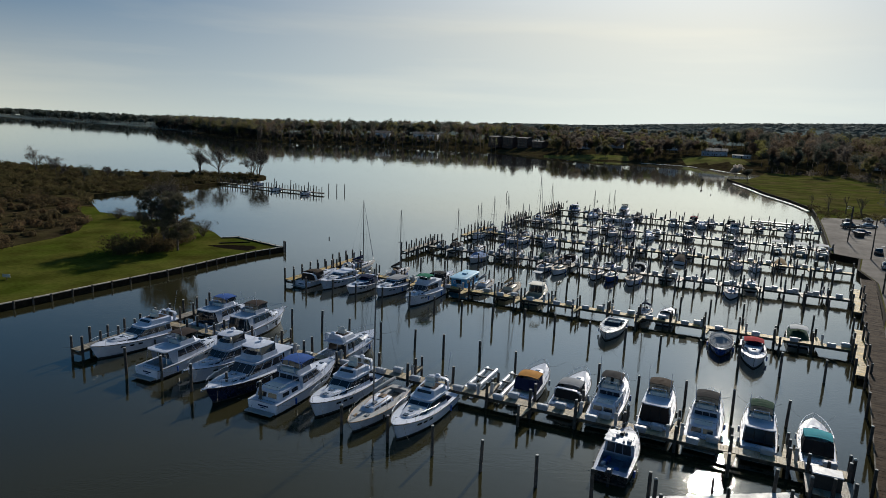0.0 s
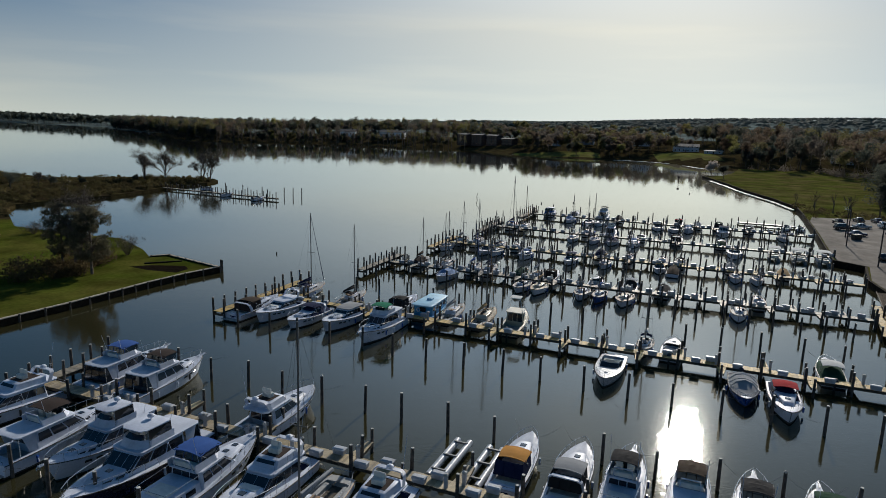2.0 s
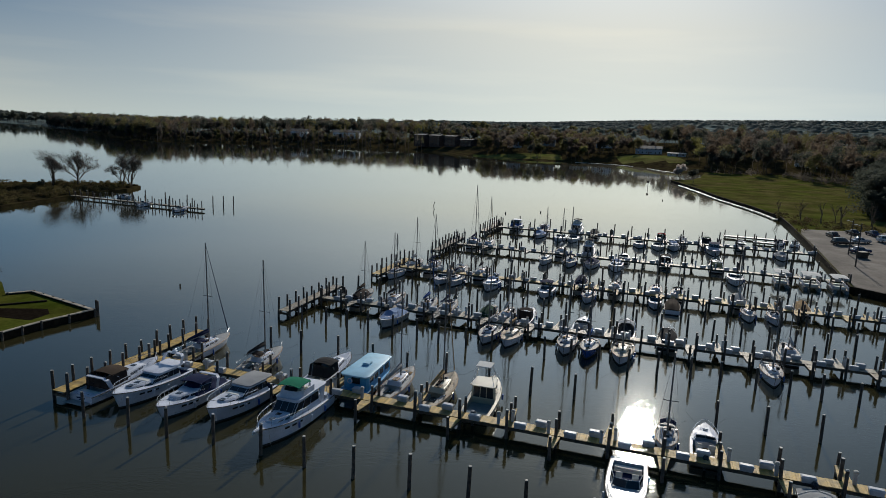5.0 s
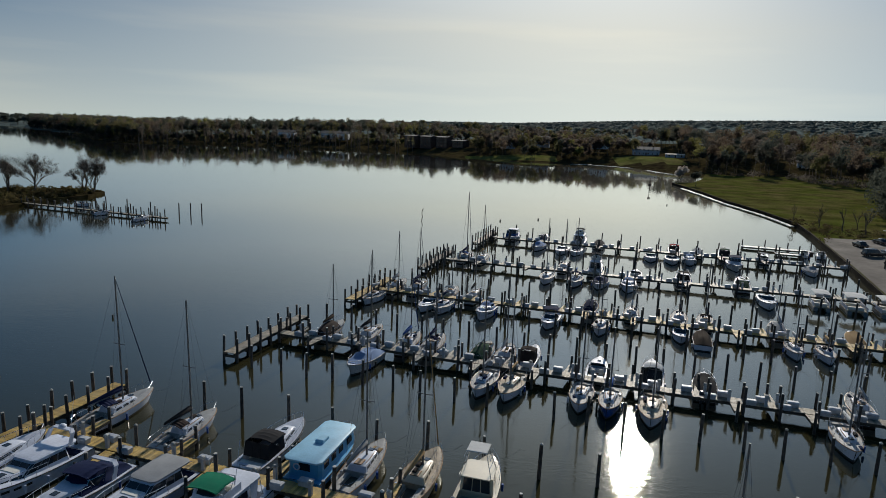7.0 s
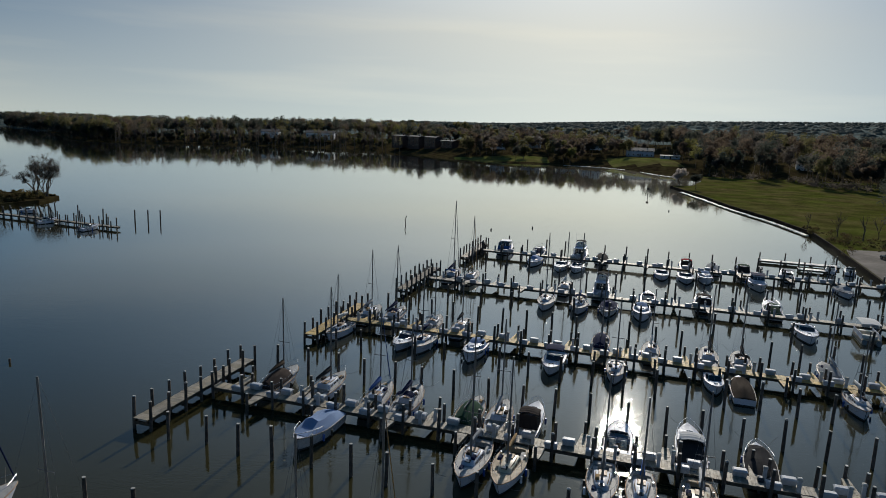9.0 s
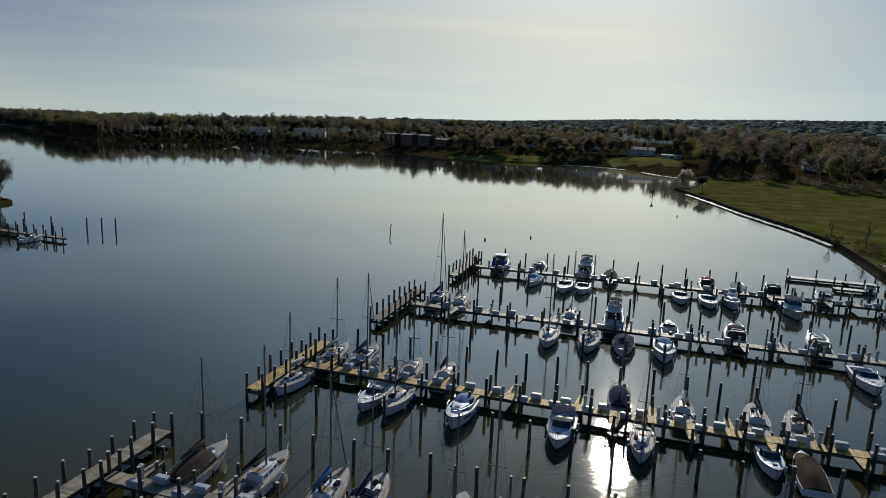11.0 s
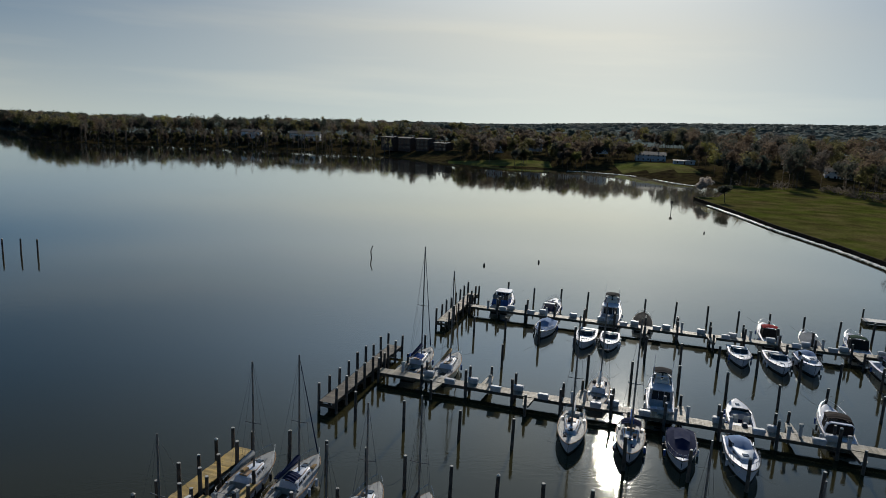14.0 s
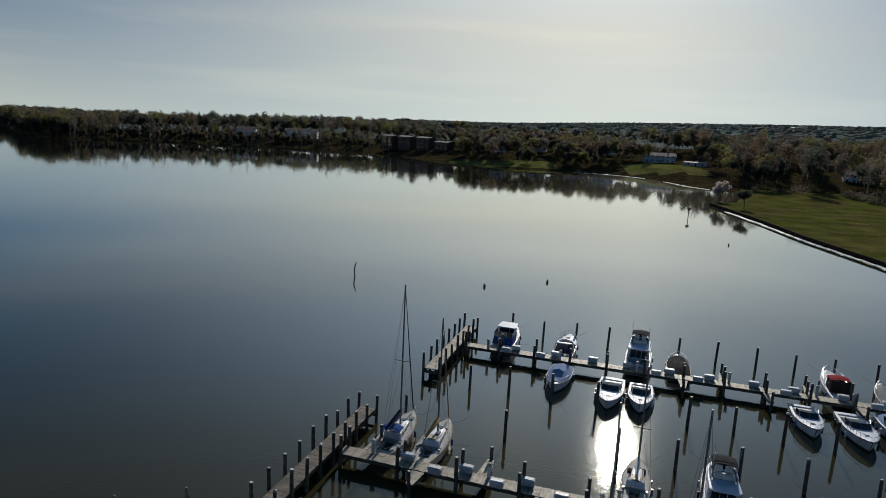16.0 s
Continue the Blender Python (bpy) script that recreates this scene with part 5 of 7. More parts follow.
def sedan(k, side, u, end, L, B, out, label, house=None, fly=True, arch=False, brow=None, windows=4):
    """A sedan cruiser: long low deckhouse with dark wrap windows, a flying bridge or plain roof, an open cockpit."""
    u, v, hd = slip(k, side, u, end, L, out)
    boat = boat_at("sedan_cruiser", u, v, hd, label, "motor boat")
    h = Hull(L, B, 1.0, 1.7, 0.42, 0.92)
    build_hull(h, boat, GEL)
    build_deck(h, boat, GEL, 0.26, 0.5, NONSKID)
    tall = house or 1.15
    z = h.sheer(0.4) - 0.06
    tr, a0, a1 = deckhouse("fore_trunk", (h.x(0.56), h.x(0.90), h.half(0.6) * 0.76, h.half(0.9) * 0.5, h.sheer(0.62) - 0.12), (h.x(0.54), h.x(0.80), h.half(0.6) * 0.6, h.half(0.82) * 0.42, h.sheer(0.62) + 0.34), boat, GEL, 0.16)
    for e in (2, 6):
        panes(tr, a0, a1, e, [(0.15, 0.5), (0.56, 0.86)], 0.3, 0.72)
    for t in (0.66, 0.75):
        part("deck_hatch", Mesh().box(h.x(t), h.x(t) + 0.5, -0.25, 0.25, h.sheer(0.62) + 0.38, h.sheer(0.62) + 0.45, 0.03), GLASS, tr, "smoked deck hatch")
    part("sun_pad", Mesh().box(h.x(0.57), h.x(0.64), -B * 0.2, B * 0.2, h.sheer(0.62) + 0.36, h.sheer(0.62) + 0.45, 0.04), VINYL, tr)
    cab, r0, r1 = deckhouse("saloon", (h.x(0.22), h.x(0.66), h.half(0.28) * 0.86, h.half(0.62) * 0.72, z), (h.x(0.23), h.x(0.50), h.half(0.28) * 0.72, h.half(0.5) * 0.62, z + tall), boat, GEL, 0.16)
    panes(cab, r0, r1, 0, [(0.02, 0.49), (0.51, 0.98)], 0.22, 0.90)
    for e in (1, 7):
        panes(cab, r0, r1, e, [(0.05, 0.95)], 0.22, 0.90)
    for e in (2, 6):
        panes(cab, r0, r1, e, [((q + 0.03) / windows, (q + 0.97) / windows) for q in range(windows)], 0.34, 0.88)
    panes(cab, r0, r1, 4, [(0.05, 0.48), (0.52, 0.95)], 0.08, 0.9)
    zt = z + tall + 0.05
    part("cabin_roof", Mesh().loft([ring(h.x(0.12), h.x(0.51), B * 0.38, B * 0.34, zt, 0.3), ring(h.x(0.12), h.x(0.51), B * 0.38, B * 0.34, zt + 0.09, 0.3), ring(h.x(0.14), h.x(0.48), B * 0.32, B * 0.28, zt + 0.15, 0.25)]), CANVAS[brow] if brow else GEL, boat, smooth=35)
    if fly:
        br, f0, f1 = deckhouse("bridge_coaming", (h.x(0.20), h.x(0.46), B * 0.33, B * 0.29, zt + 0.12), (h.x(0.20), h.x(0.42), B * 0.31, B * 0.26, zt + 0.6), boat, GEL, 0.14)
        part("bridge_well", Mesh().box(h.x(0.23), h.x(0.38), -B * 0.22, B * 0.22, zt + 0.6, zt + 0.69, 0.03), CANVAS["dark"], br, "dark canvas over the bridge seats")
        panes(br, f0, f1, 0, [(0.06, 0.94)], 0.55, 0.98)
        seat(boat, h.x(0.32), 0, zt + 0.66, 0.9)
    if arch or fly:
        xa, w, za = h.x(0.17), B * 0.37, zt + 0.05
        rows = [[(xa + dx + sl, y, zz) for dx in (-0.2, 0.2)] + [(xa + dx + sl, y * 0.95, zz - 0.09) for dx in (0.2, -0.2)] for y, zz, sl in ((-w, za, 0.3), (-w * 0.9, za + 0.75, -0.1), (-w * 0.7, za + 0.95, -0.2), (w * 0.7, za + 0.95, -0.2), (w * 0.9, za + 0.75, -0.1), (w, za, 0.3))]
        part("radar_arch", Mesh().loft(rows), GEL, boat, smooth=40)
        part("radar_dome", Mesh().loft([[(r * math.cos(6.2832 * i / 10) + xa - 0.2, r * math.sin(6.2832 * i / 10), za + zz) for i in range(10)] for zz, r in ((0.95, 0.26), (1.1, 0.28), (1.2, 0.16), (1.22, 0.04))]), GEL, boat, smooth=40)
        part("antenna", Mesh().tube([(xa, w * 0.8, za + 0.8), (xa - 0.5, w * 0.85, za + 3.6)], 0.018, 4), GEL, boat)
    part("stern_bench", Mesh().box(h.x(0.05), h.x(0.05) + 0.55, -h.half(0.1) * 0.74, h.half(0.1) * 0.74, 0.5, 0.95, 0.06), CANVAS["navy"], boat, "navy cockpit bench")
    platform(boat, h)
    bow_rail(h, boat, 0.45, 0.65)
    lines(boat, h)
    return boat


def sailboat(k, side, u, end, L, B, out, label, mast=11.0, sail="blue", hull=None, cover=None, trunk=None, dodger=None, jib=False):
    """A sloop: keel hull, cabin trunk, cockpit, mast with boom, furled sails and rigging."""
    u, v, hd = slip(k, side, u, end, L, out)
    boat = boat_at("sailing_yacht", u, v, hd, label, "sailing boat")
    h = Hull(L, B, 0.85, 1.2, 0.40, 0.66)
    build_hull(h, boat, hull or GEL, TEAK)
    build_deck(h, boat, TANSOLE if trunk == CREAM else NONSKID, 0.34, 0.45)
    z = h.sheer(0.5)
    cab, r0, r1 = deckhouse("cabin_trunk", (h.x(0.34), h.x(0.74), h.half(0.36) * 0.66, h.half(0.72) * 0.55, z - 0.08), (h.x(0.36), h.x(0.70), h.half(0.36) * 0.56, h.half(0.7) * 0.48, z + 0.38), boat, trunk or GEL, 0.12)
    for e in (2, 6):
        panes(cab, r0, r1, e, [(0.1, 0.32), (0.4, 0.62), (0.7, 0.88)], 0.35, 0.75)
    part("companion_hatch", Mesh().box(h.x(0.37), h.x(0.37) + 0.8, -0.32, 0.32, z + 0.43, z + 0.52, 0.03), TEAK, cab, "brown sliding hatch")
    part("fore_hatch", Mesh().box(h.x(0.66), h.x(0.66) + 0.45, -0.22, 0.22, z + 0.43, z + 0.49, 0.03), GLASS, cab)
    for s in (-1, 1):
        part("cockpit_bench", Mesh().box(h.x(0.1), h.x(0.33), s * h.half(0.2) * 0.58 - 0.2, s * h.half(0.2) * 0.58 + 0.2, 0.45, 0.78, 0.04), NONSKID, boat)
    part("cockpit_grating", Mesh().box(h.x(0.08), h.x(0.33), -h.half(0.2) * 0.34, h.half(0.2) * 0.34, 0.47, 0.50), FRAMEWOOD, boat, "dark worn cockpit grating")
    for s in (-1, 1):
        part("grab_rail", Mesh().tube([(h.x(0.42), s * h.half(0.4) * 0.42, z + 0.46), (h.x(0.54), s * h.half(0.5) * 0.42, z + 0.50), (h.x(0.66), s * h.half(0.66) * 0.36, z + 0.46)], 0.03, 4), TEAK, cab, "dark teak grab rail")
        part("winch", Mesh().tube([(h.x(0.27), s * h.half(0.27) * 0.82, h.sheer(0.27)), (h.x(0.27), s * h.half(0.27) * 0.82, h.sheer(0.27) + 0.2)], 0.09, 7), STEEL, boat, smooth=40)
    for _ in range(3):
        gx, gy = h.x(RND.uniform(0.44, 0.86)), RND.uniform(-0.3, 0.3) * B
        part("deck_bag", Mesh().box(gx - 0.3, gx + 0.3, gy - 0.16, gy + 0.16, h.sheer(0.6) + (0.40 if gx < h.x(0.68) else 0.02), h.sheer(0.6) + (0.62 if gx < h.x(0.68) else 0.24), 0.07), CANVAS[RND.choice(("navy", "dark", "grey", "tan", "black"))], boat, "bundled sail or gear bag")
    xm, zm = h.x(0.58), z + 0.44
    part("mast", Mesh().tube([(xm, 0, zm - 0.05), (xm - 0.02, 0, zm + mast * 0.5), (xm - 0.06, 0, mast + 0.8)], 0.085, 8, 0.06), ALU, boat, "bare aluminium mast", smooth=50)
    boom = part("boom", Mesh().tube([(xm - 0.08, 0, zm + 0.85), (h.x(0.14), 0, zm + 0.80)], 0.06, 6), ALU, boat)
    if sail:
        rows = [[(x, r * 1.0 * math.cos(6.2832 * i / 7), zm + 0.95 + r * 0.9 + r * 1.3 * math.sin(6.2832 * i / 7)) for i in range(7)] for x, r in ((xm - 0.1, 0.16), (xm - 0.15, 0.20), ((xm + h.x(0.14)) / 2, 0.15), (h.x(0.17), 0.09), (h.x(0.15), 0.04))]
        part("furled_mainsail", Mesh().loft(rows), CANVAS[sail], boom, f"mainsail stowed under a {sail} cover", smooth=50)
    xb, xs, zt = h.x(0.985), h.x(0.01), mast + 0.75
    rig = Mesh().tube([(xs, 0, h.fs), (xm, 0, zt)], 0.009, 4)
    if jib:
        part("furled_jib", Mesh().tube([(xb, 0, h.fb + 0.25), (xb - (xb - xm) * 0.5, 0, h.fb + (zt - h.fb) * 0.5), (xm + 0.05, 0, zt - 0.4)], 0.06, 6, 0.025), CANVAS[sail or "white"], boat, "jib rolled on the forestay")
    else:
        rig.tube([(xb, 0, h.fb), (xm, 0, zt)], 0.009, 4)
    hs = mast * 0.55
    for s in (-1, 1):
        y = h.half(0.55) * 0.95
        rig.tube([(xm - 0.15, s * y, h.sheer(0.55)), (xm, s * 0.62, hs), (xm, 0, zt)], 0.009, 4)
        rig.tube([(xm - 0.3, s * y, h.sheer(0.55)), (xm, 0, hs)], 0.008, 4)
    part("rigging", rig, RIGWIRE, boat, "thin wire stays and shrouds")
    part("spreader", Mesh().tube([(xm, -0.66, hs + 0.02), (xm, 0, hs - 0.02), (xm, 0.66, hs + 0.02)], 0.035, 5), ALU, boat)
    pul = Mesh()
    for s in (-1, 1):
        pul.tube([(h.x(0.84), s * h.half(0.84) * 0.95, h.sheer(0.84)), (h.x(0.85), s * h.half(0.85) * 0.95, h.sheer(0.85) + 0.6), (h.x(0.99), s * 0.12, h.fb + 0.62)], 0.02, 4)
        pul.tube([(h.x(0.1), s * h.half(0.1) * 0.95, h.fs), (h.x(0.08), s * h.half(0.1) * 0.95, h.fs + 0.6), (h.x(0.0), s * h.half(0.0) * 0.8, h.fs + 0.6), (h.x(0.0), 0, h.fs + 0.6)], 0.02, 4)
        for t in (0.25, 0.42, 0.58, 0.72):
            pul.tube([(h.x(t), s * h.half(t) * 0.95, h.sheer(t)), (h.x(t), s * h.half(t) * 0.95, h.sheer(t) + 0.55)], 0.009, 4)
        pul.tube([(h.x(0.08), s * h.half(0.1) * 0.95, h.fs + 0.58)] + [(h.x(t), s * h.half(t) * 0.95, h.sheer(t) + 0.53) for t in (0.25, 0.42, 0.58, 0.72)] + [(h.x(0.85), s * h.half(0.85) * 0.95, h.sheer(0.85) + 0.58)], 0.010, 4)
    part("lifeline_rail", pul, STEEL, boat, "stainless pulpits and lifelines")
    part("tiller", Mesh().tube([(h.x(0.02), 0, h.fs + 0.05), (h.x(0.16), 0, h.fs + 0.25)], 0.03, 5), TEAK, boat)
    if dodger:
        bimini(boat, h.x(0.27), h.x(0.42), B * 0.34, z + 0.95, CANVAS[dodger], z + 0.3, f"{dodger} canvas spray hood", 0.22, "spray_hood")
    if cover:
        rows = [[(h.x(t), -h.half(t) * 0.9, h.sheer(t) + 0.1), (h.x(t), -h.half(t) * 0.45, h.sheer(t) + zz * 0.8), (h.x(t), 0, h.sheer(t) + zz), (h.x(t), h.half(t) * 0.45, h.sheer(t) + zz * 0.8), (h.x(t), h.half(t) * 0.9, h.sheer(t) + 0.1)] for t, zz in ((0.04, 0.9), (0.2, 1.15), (0.36, 1.2), (0.5, 1.1), (0.6, 0.8))]
        part("boat_cover", Mesh().loft(rows), CANVAS[cover], boat, f"{cover} tarpaulin tented over the cockpit", smooth=50)
    lines(boat, h, 1.2)
    return boat


def runabout(k, side, u, end, L, B, out, label, top=None, hull=None, cover=None, motor=1, inside=None, deckmat=None, fs=0.75, fb=1.15, striped=False):
    """An open boat or cuddy: short foredeck, windshield, seats, motor; perhaps a cover or a top."""
    u, v, hd = slip(k, side, u, end, L, out)
    boat = boat_at("runabout", u, v, hd, label, "motor boat")
    h = Hull(L, B, fs, fb, 0.42, 0.92)
    build_hull(h, boat, hull or GEL)
    build_deck(h, boat, deckmat or GEL, 0.48, 0.3, inside or TANSOLE)
    if cover:
        rows = [[(h.x(t), -h.half(t) * 0.97, h.sheer(t) + 0.02), (h.x(t), -h.half(t) * 0.5, h.sheer(t) + zz * 0.75), (h.x(t), 0, h.sheer(t) + zz), (h.x(t), h.half(t) * 0.5, h.sheer(t) + zz * 0.75), (h.x(t), h.half(t) * 0.97, h.sheer(t) + 0.02)] for t, zz in ((0.0, 0.2), (0.12, 0.55), (0.3, 0.9), (0.45, 0.75), (0.6, 0.95), (0.72, 0.35), (0.9, 0.12))]
        cov = part("boat_cover", Mesh().loft(rows), CANVAS[cover], boat, f"{cover} canvas cover over the whole boat", smooth=25)
        if striped:
            for t in (0.12, 0.3, 0.45, 0.6):
                zz = {0.12: 0.55, 0.3: 0.9, 0.45: 0.75, 0.6: 0.95}[t]
                part("cover_strap", Mesh().tube([(h.x(t), -h.half(t) * 0.97, h.sheer(t) + 0.05), (h.x(t), -h.half(t) * 0.5, h.sheer(t) + zz * 0.75 + 0.02), (h.x(t), 0, h.sheer(t) + zz + 0.03), (h.x(t), h.half(t) * 0.5, h.sheer(t) + zz * 0.75 + 0.02), (h.x(t), h.half(t) * 0.97, h.sheer(t) + 0.05)], 0.04, 5), CANVAS["white"], cov, "pale seam strap")
    else:
        windshield(boat, h, 0.55, 0.45, 0.4, L * 0.13)
        seat(boat, h.x(0.34), B * 0.2, 0.3)
        seat(boat, h.x(0.34), -B * 0.2, 0.3)
        part("stern_bench", Mesh().box(h.x(0.09), h.x(0.09) + 0.5, -h.half(0.1) * 0.74, h.half(0.1) * 0.74, 0.3, 0.7, 0.05), VINYL, boat)
        part("helm_console", Mesh().box(h.x(0.43), h.x(0.47), B * 0.06, B * 0.32, 0.3, 0.95, 0.06), GEL, boat)
        part("deck_hatch", Mesh().box(h.x(0.76), h.x(0.76) + 0.4, -0.2, 0.2, h.sheer(0.78) + 0.03, h.sheer(0.78) + 0.08, 0.02), GLASS, boat)
    if top:
        bimini(boat, h.x(0.20), h.x(0.48), B * 0.40, h.sheer(0.3) + 1.30, CANVAS[top], h.sheer(0.3), f"{top} canvas top")
    if motor:
        outboard(boat, h, motor)
    if L > 6:
        bow_rail(h, boat, 0.62, 0.4)
    lines(boat, h, 1.6)
    return boat


def pilothouse(k, side, u, end, L, B, out, label, roof=None, hull=None, tower=False, fs=0.9, fb=1.5, tall=1.4, clutter=False, deck=None, stern=None):
    """A small cabin boat: upright wheelhouse forward, long open cockpit."""
    u, v, hd = slip(k, side, u, end, L, out)
    boat = boat_at("cabin_boat", u, v, hd, label, "motor boat")
    h = Hull(L, B, fs, fb, 0.42, 0.9)
    shell = CREAM if hull == CREAM else WORKGREY if hull == BLACKHULL else GEL
    build_hull(h, boat, hull or GEL)
    build_deck(h, boat, shell, 0.44, 0.4, deck or NONSKID)
    z = h.sheer(0.55) - 0.08
    deckhouse("fore_trunk", (h.x(0.60), h.x(0.86), h.half(0.64) * 0.7, h.half(0.86) * 0.5, h.sheer(0.66) - 0.08), (h.x(0.6), h.x(0.8), h.half(0.64) * 0.6, h.half(0.82) * 0.42, h.sheer(0.66) + 0.35), boat, shell)
    cab, r0, r1 = deckhouse("wheelhouse", (h.x(0.40), h.x(0.66), h.half(0.45) * 0.80, h.half(0.62) * 0.72, z), (h.x(0.41), h.x(0.60), h.half(0.45) * 0.72, h.half(0.6) * 0.66, z + tall), boat, shell)
    glazed(cab, r0, r1, 0.45, 0.88, 3, 2)
    part("roof", Mesh().loft([ring(h.x(0.34), h.x(0.63), B * 0.40, B * 0.36, z + tall + 0.04, 0.2), ring(h.x(0.34), h.x(0.63), B * 0.40, B * 0.36, z + tall + 0.12, 0.2)]), roof or shell, boat)
    if stern:
        enclose(boat, h.x(0.10), h.x(0.40), h.half(0.2) * 0.88, B * 0.38, h.sheer(0.15), z + tall * 0.55, CANVAS[stern], CANVAS[stern], f"{stern} canvas round the cockpit")
        enclose(boat, h.x(0.13), h.x(0.40), B * 0.39, B * 0.38, z + tall * 0.56, z + tall, GLASS, GEL, "clear vinyl window panel")
    if tower:
        tw = Mesh()
        for s in (-1, 1):
            for xa in (h.x(0.36), h.x(0.56)):
                tw.tube([(xa, s * B * 0.36, z + tall + 0.1), (h.x(0.44) + (0.35 if xa > h.x(0.5) else -0.35), s * 0.62, z + 3.4)], 0.03, 5)
        for zz in (2.2, 2.8):
            tw.tube([(h.x(0.38), -B * 0.31, z + zz), (h.x(0.53), -B * 0.31, z + zz)], 0.022, 4).tube([(h.x(0.38), B * 0.31, z + zz), (h.x(0.53), B * 0.31, z + zz)], 0.022, 4)
        part("tower_frame", tw, STEEL, boat, "tubular tuna tower")
        part("tower_top", Mesh().box(h.x(0.44) - 0.75, h.x(0.44) + 0.75, -0.75, 0.75, z + 3.4, z + 3.48, 0.03), CANVAS["white"], boat)
    if clutter:
        for k in range(9):
            bx, by, bs = h.x(0.05 + 0.33 * RND.random()), B * RND.uniform(-0.3, 0.3), RND.uniform(0.12, 0.32)
            part("deck_gear", Mesh().box(bx - bs, bx + bs, by - bs * 0.7, by + bs * 0.7, 0.42, 0.42 + bs * 1.5, 0.05), RND.choice((DECKBLUE, BLACKTRIM, BOXWHITE, CANVAS["blue"])), boat, "stowed gear on the work deck")
        for k in range(6):
            bx, by, bs = h.x(0.38 + 0.2 * RND.random()), B * RND.uniform(-0.28, 0.28), RND.uniform(0.1, 0.25)
            part("roof_gear", Mesh().box(bx - bs, bx + bs, by - bs * 0.7, by + bs * 0.7, z + tall + 0.12, z + tall + 0.12 + bs, 0.04), RND.choice((BLACKTRIM, BOXWHITE, DECKBLUE)), boat, "gear lashed on the roof")
        part("roof_rail", Mesh().tube([(h.x(0.36), -B * 0.36, z + tall + 0.45), (h.x(0.61), -B * 0.33, z + tall + 0.45), (h.x(0.61), B * 0.33, z + tall + 0.45), (h.x(0.36), B * 0.36, z + tall + 0.45)], 0.025, 5), STEEL, boat)
    outboard(boat, h, 1)
    bow_rail(h, boat, 0.6, 0.5)
    lines(boat, h)
    return boat


def houseboat(k, side, u, end, L, B, out, label):
    """A blue box-cabined houseboat with a flat roof."""
    u, v, hd = slip(k, side, u, end, L, out)
    boat = boat_at("houseboat", u, v, hd, label, "houseboat")
    h = Hull(L, B, 0.7, 1.0, 0.5, 0.97)
    build_hull(h, boat, HOUSEBLUE)
    build_deck(h, boat, HOUSEBLUE, 0.02)
    cab, r0, r1 = deckhouse("cabin", (h.x(0.06), h.x(0.80), B * 0.43, B * 0.40, 0.7), (h.x(0.06), h.x(0.78), B * 0.42, B * 0.39, 2.15), boat, HOUSEBLUE, 0.2, 0.02)
    panes(cab, r0, r1, 0, [(0.12, 0.46), (0.54, 0.88)], 0.45, 0.85)
    for e in (2, 6):
        panes(cab, r0, r1, e, [(0.06, 0.2), (0.28, 0.42), (0.5, 0.64), (0.76, 0.92)], 0.45, 0.82)
    panes(cab, r0, r1, 4, [(0.3, 0.7)], 0.4, 0.85)
    part("roof", Mesh().loft([ring(h.x(0.0), h.x(0.82), B * 0.49, B * 0.44, 2.18, 0.35), ring(h.x(0.0), h.x(0.82), B * 0.49, B * 0.44, 2.30, 0.35), ring(h.x(0.02), h.x(0.80), B * 0.44, B * 0.40, 2.36, 0.3)]), PALEBLUE, boat, "pale blue flat roof", smooth=35)
    part("roof_unit", Mesh().box(h.x(0.34), h.x(0.34) + 0.9, -0.35, 0.35, 2.36, 2.62, 0.06), PALEBLUE, boat, "boxy rooftop air unit")
    part("lifebuoy", Mesh().loft([[(h.x(0.06) - 0.03 - 0.05 * math.cos(a), B * 0.2 + (0.25 + 0.06 * math.sin(a)) * math.cos(b), 1.5 + (0.25 + 0.06 * math.sin(a)) * math.sin(b)) for a in (0, 1.57, 3.14, 4.71)] for b in [6.2832 * i / 10 for i in range(11)]], (False, False)), GEL, boat)
    bow_rail(h, boat, 0.8, 0.8)
    lines(boat, h)
    return boat


def pontoon(k, side, u, end, L, B, out, label, top="white"):
    """A pontoon boat with a flat canopy."""
    u, v, hd = slip(k, side, u, end, L, out)
    boat = boat_at("pontoon_boat", u, v, hd, label, "motor boat")
    for s in (-1, 1):
        part("float", Mesh().tube([(-L / 2, s * B * 0.36, 0.1), (L / 2 - 0.5, s * B * 0.36, 0.1), (L / 2, s * B * 0.36, 0.3)], 0.34, 10), ALU, boat, smooth=50)
    part("deck", Mesh().box(-L / 2 + 0.1, L / 2 - 0.3, -B / 2, B / 2, 0.5, 0.6), TANSOLE, boat)
    for s in (-1, 1):
        part("side_fence", Mesh().box(-L / 2 + 0.2, L / 2 - 0.5, s * B * 0.47 - 0.03, s * B * 0.47 + 0.03, 0.6, 1.25), GEL, boat)
    for x in (-L * 0.3, L * 0.2):
        part("bench", Mesh().box(x - 0.35, x + 0.35, -B * 0.38, B * 0.38, 0.6, 1.0, 0.05), VINYL, boat)
    bimini(boat, -L * 0.38, L * 0.30, B * 0.5, 2.65, CANVAS[top], 1.2, f"{top} canvas canopy", 0.12, "canopy")
    return boat

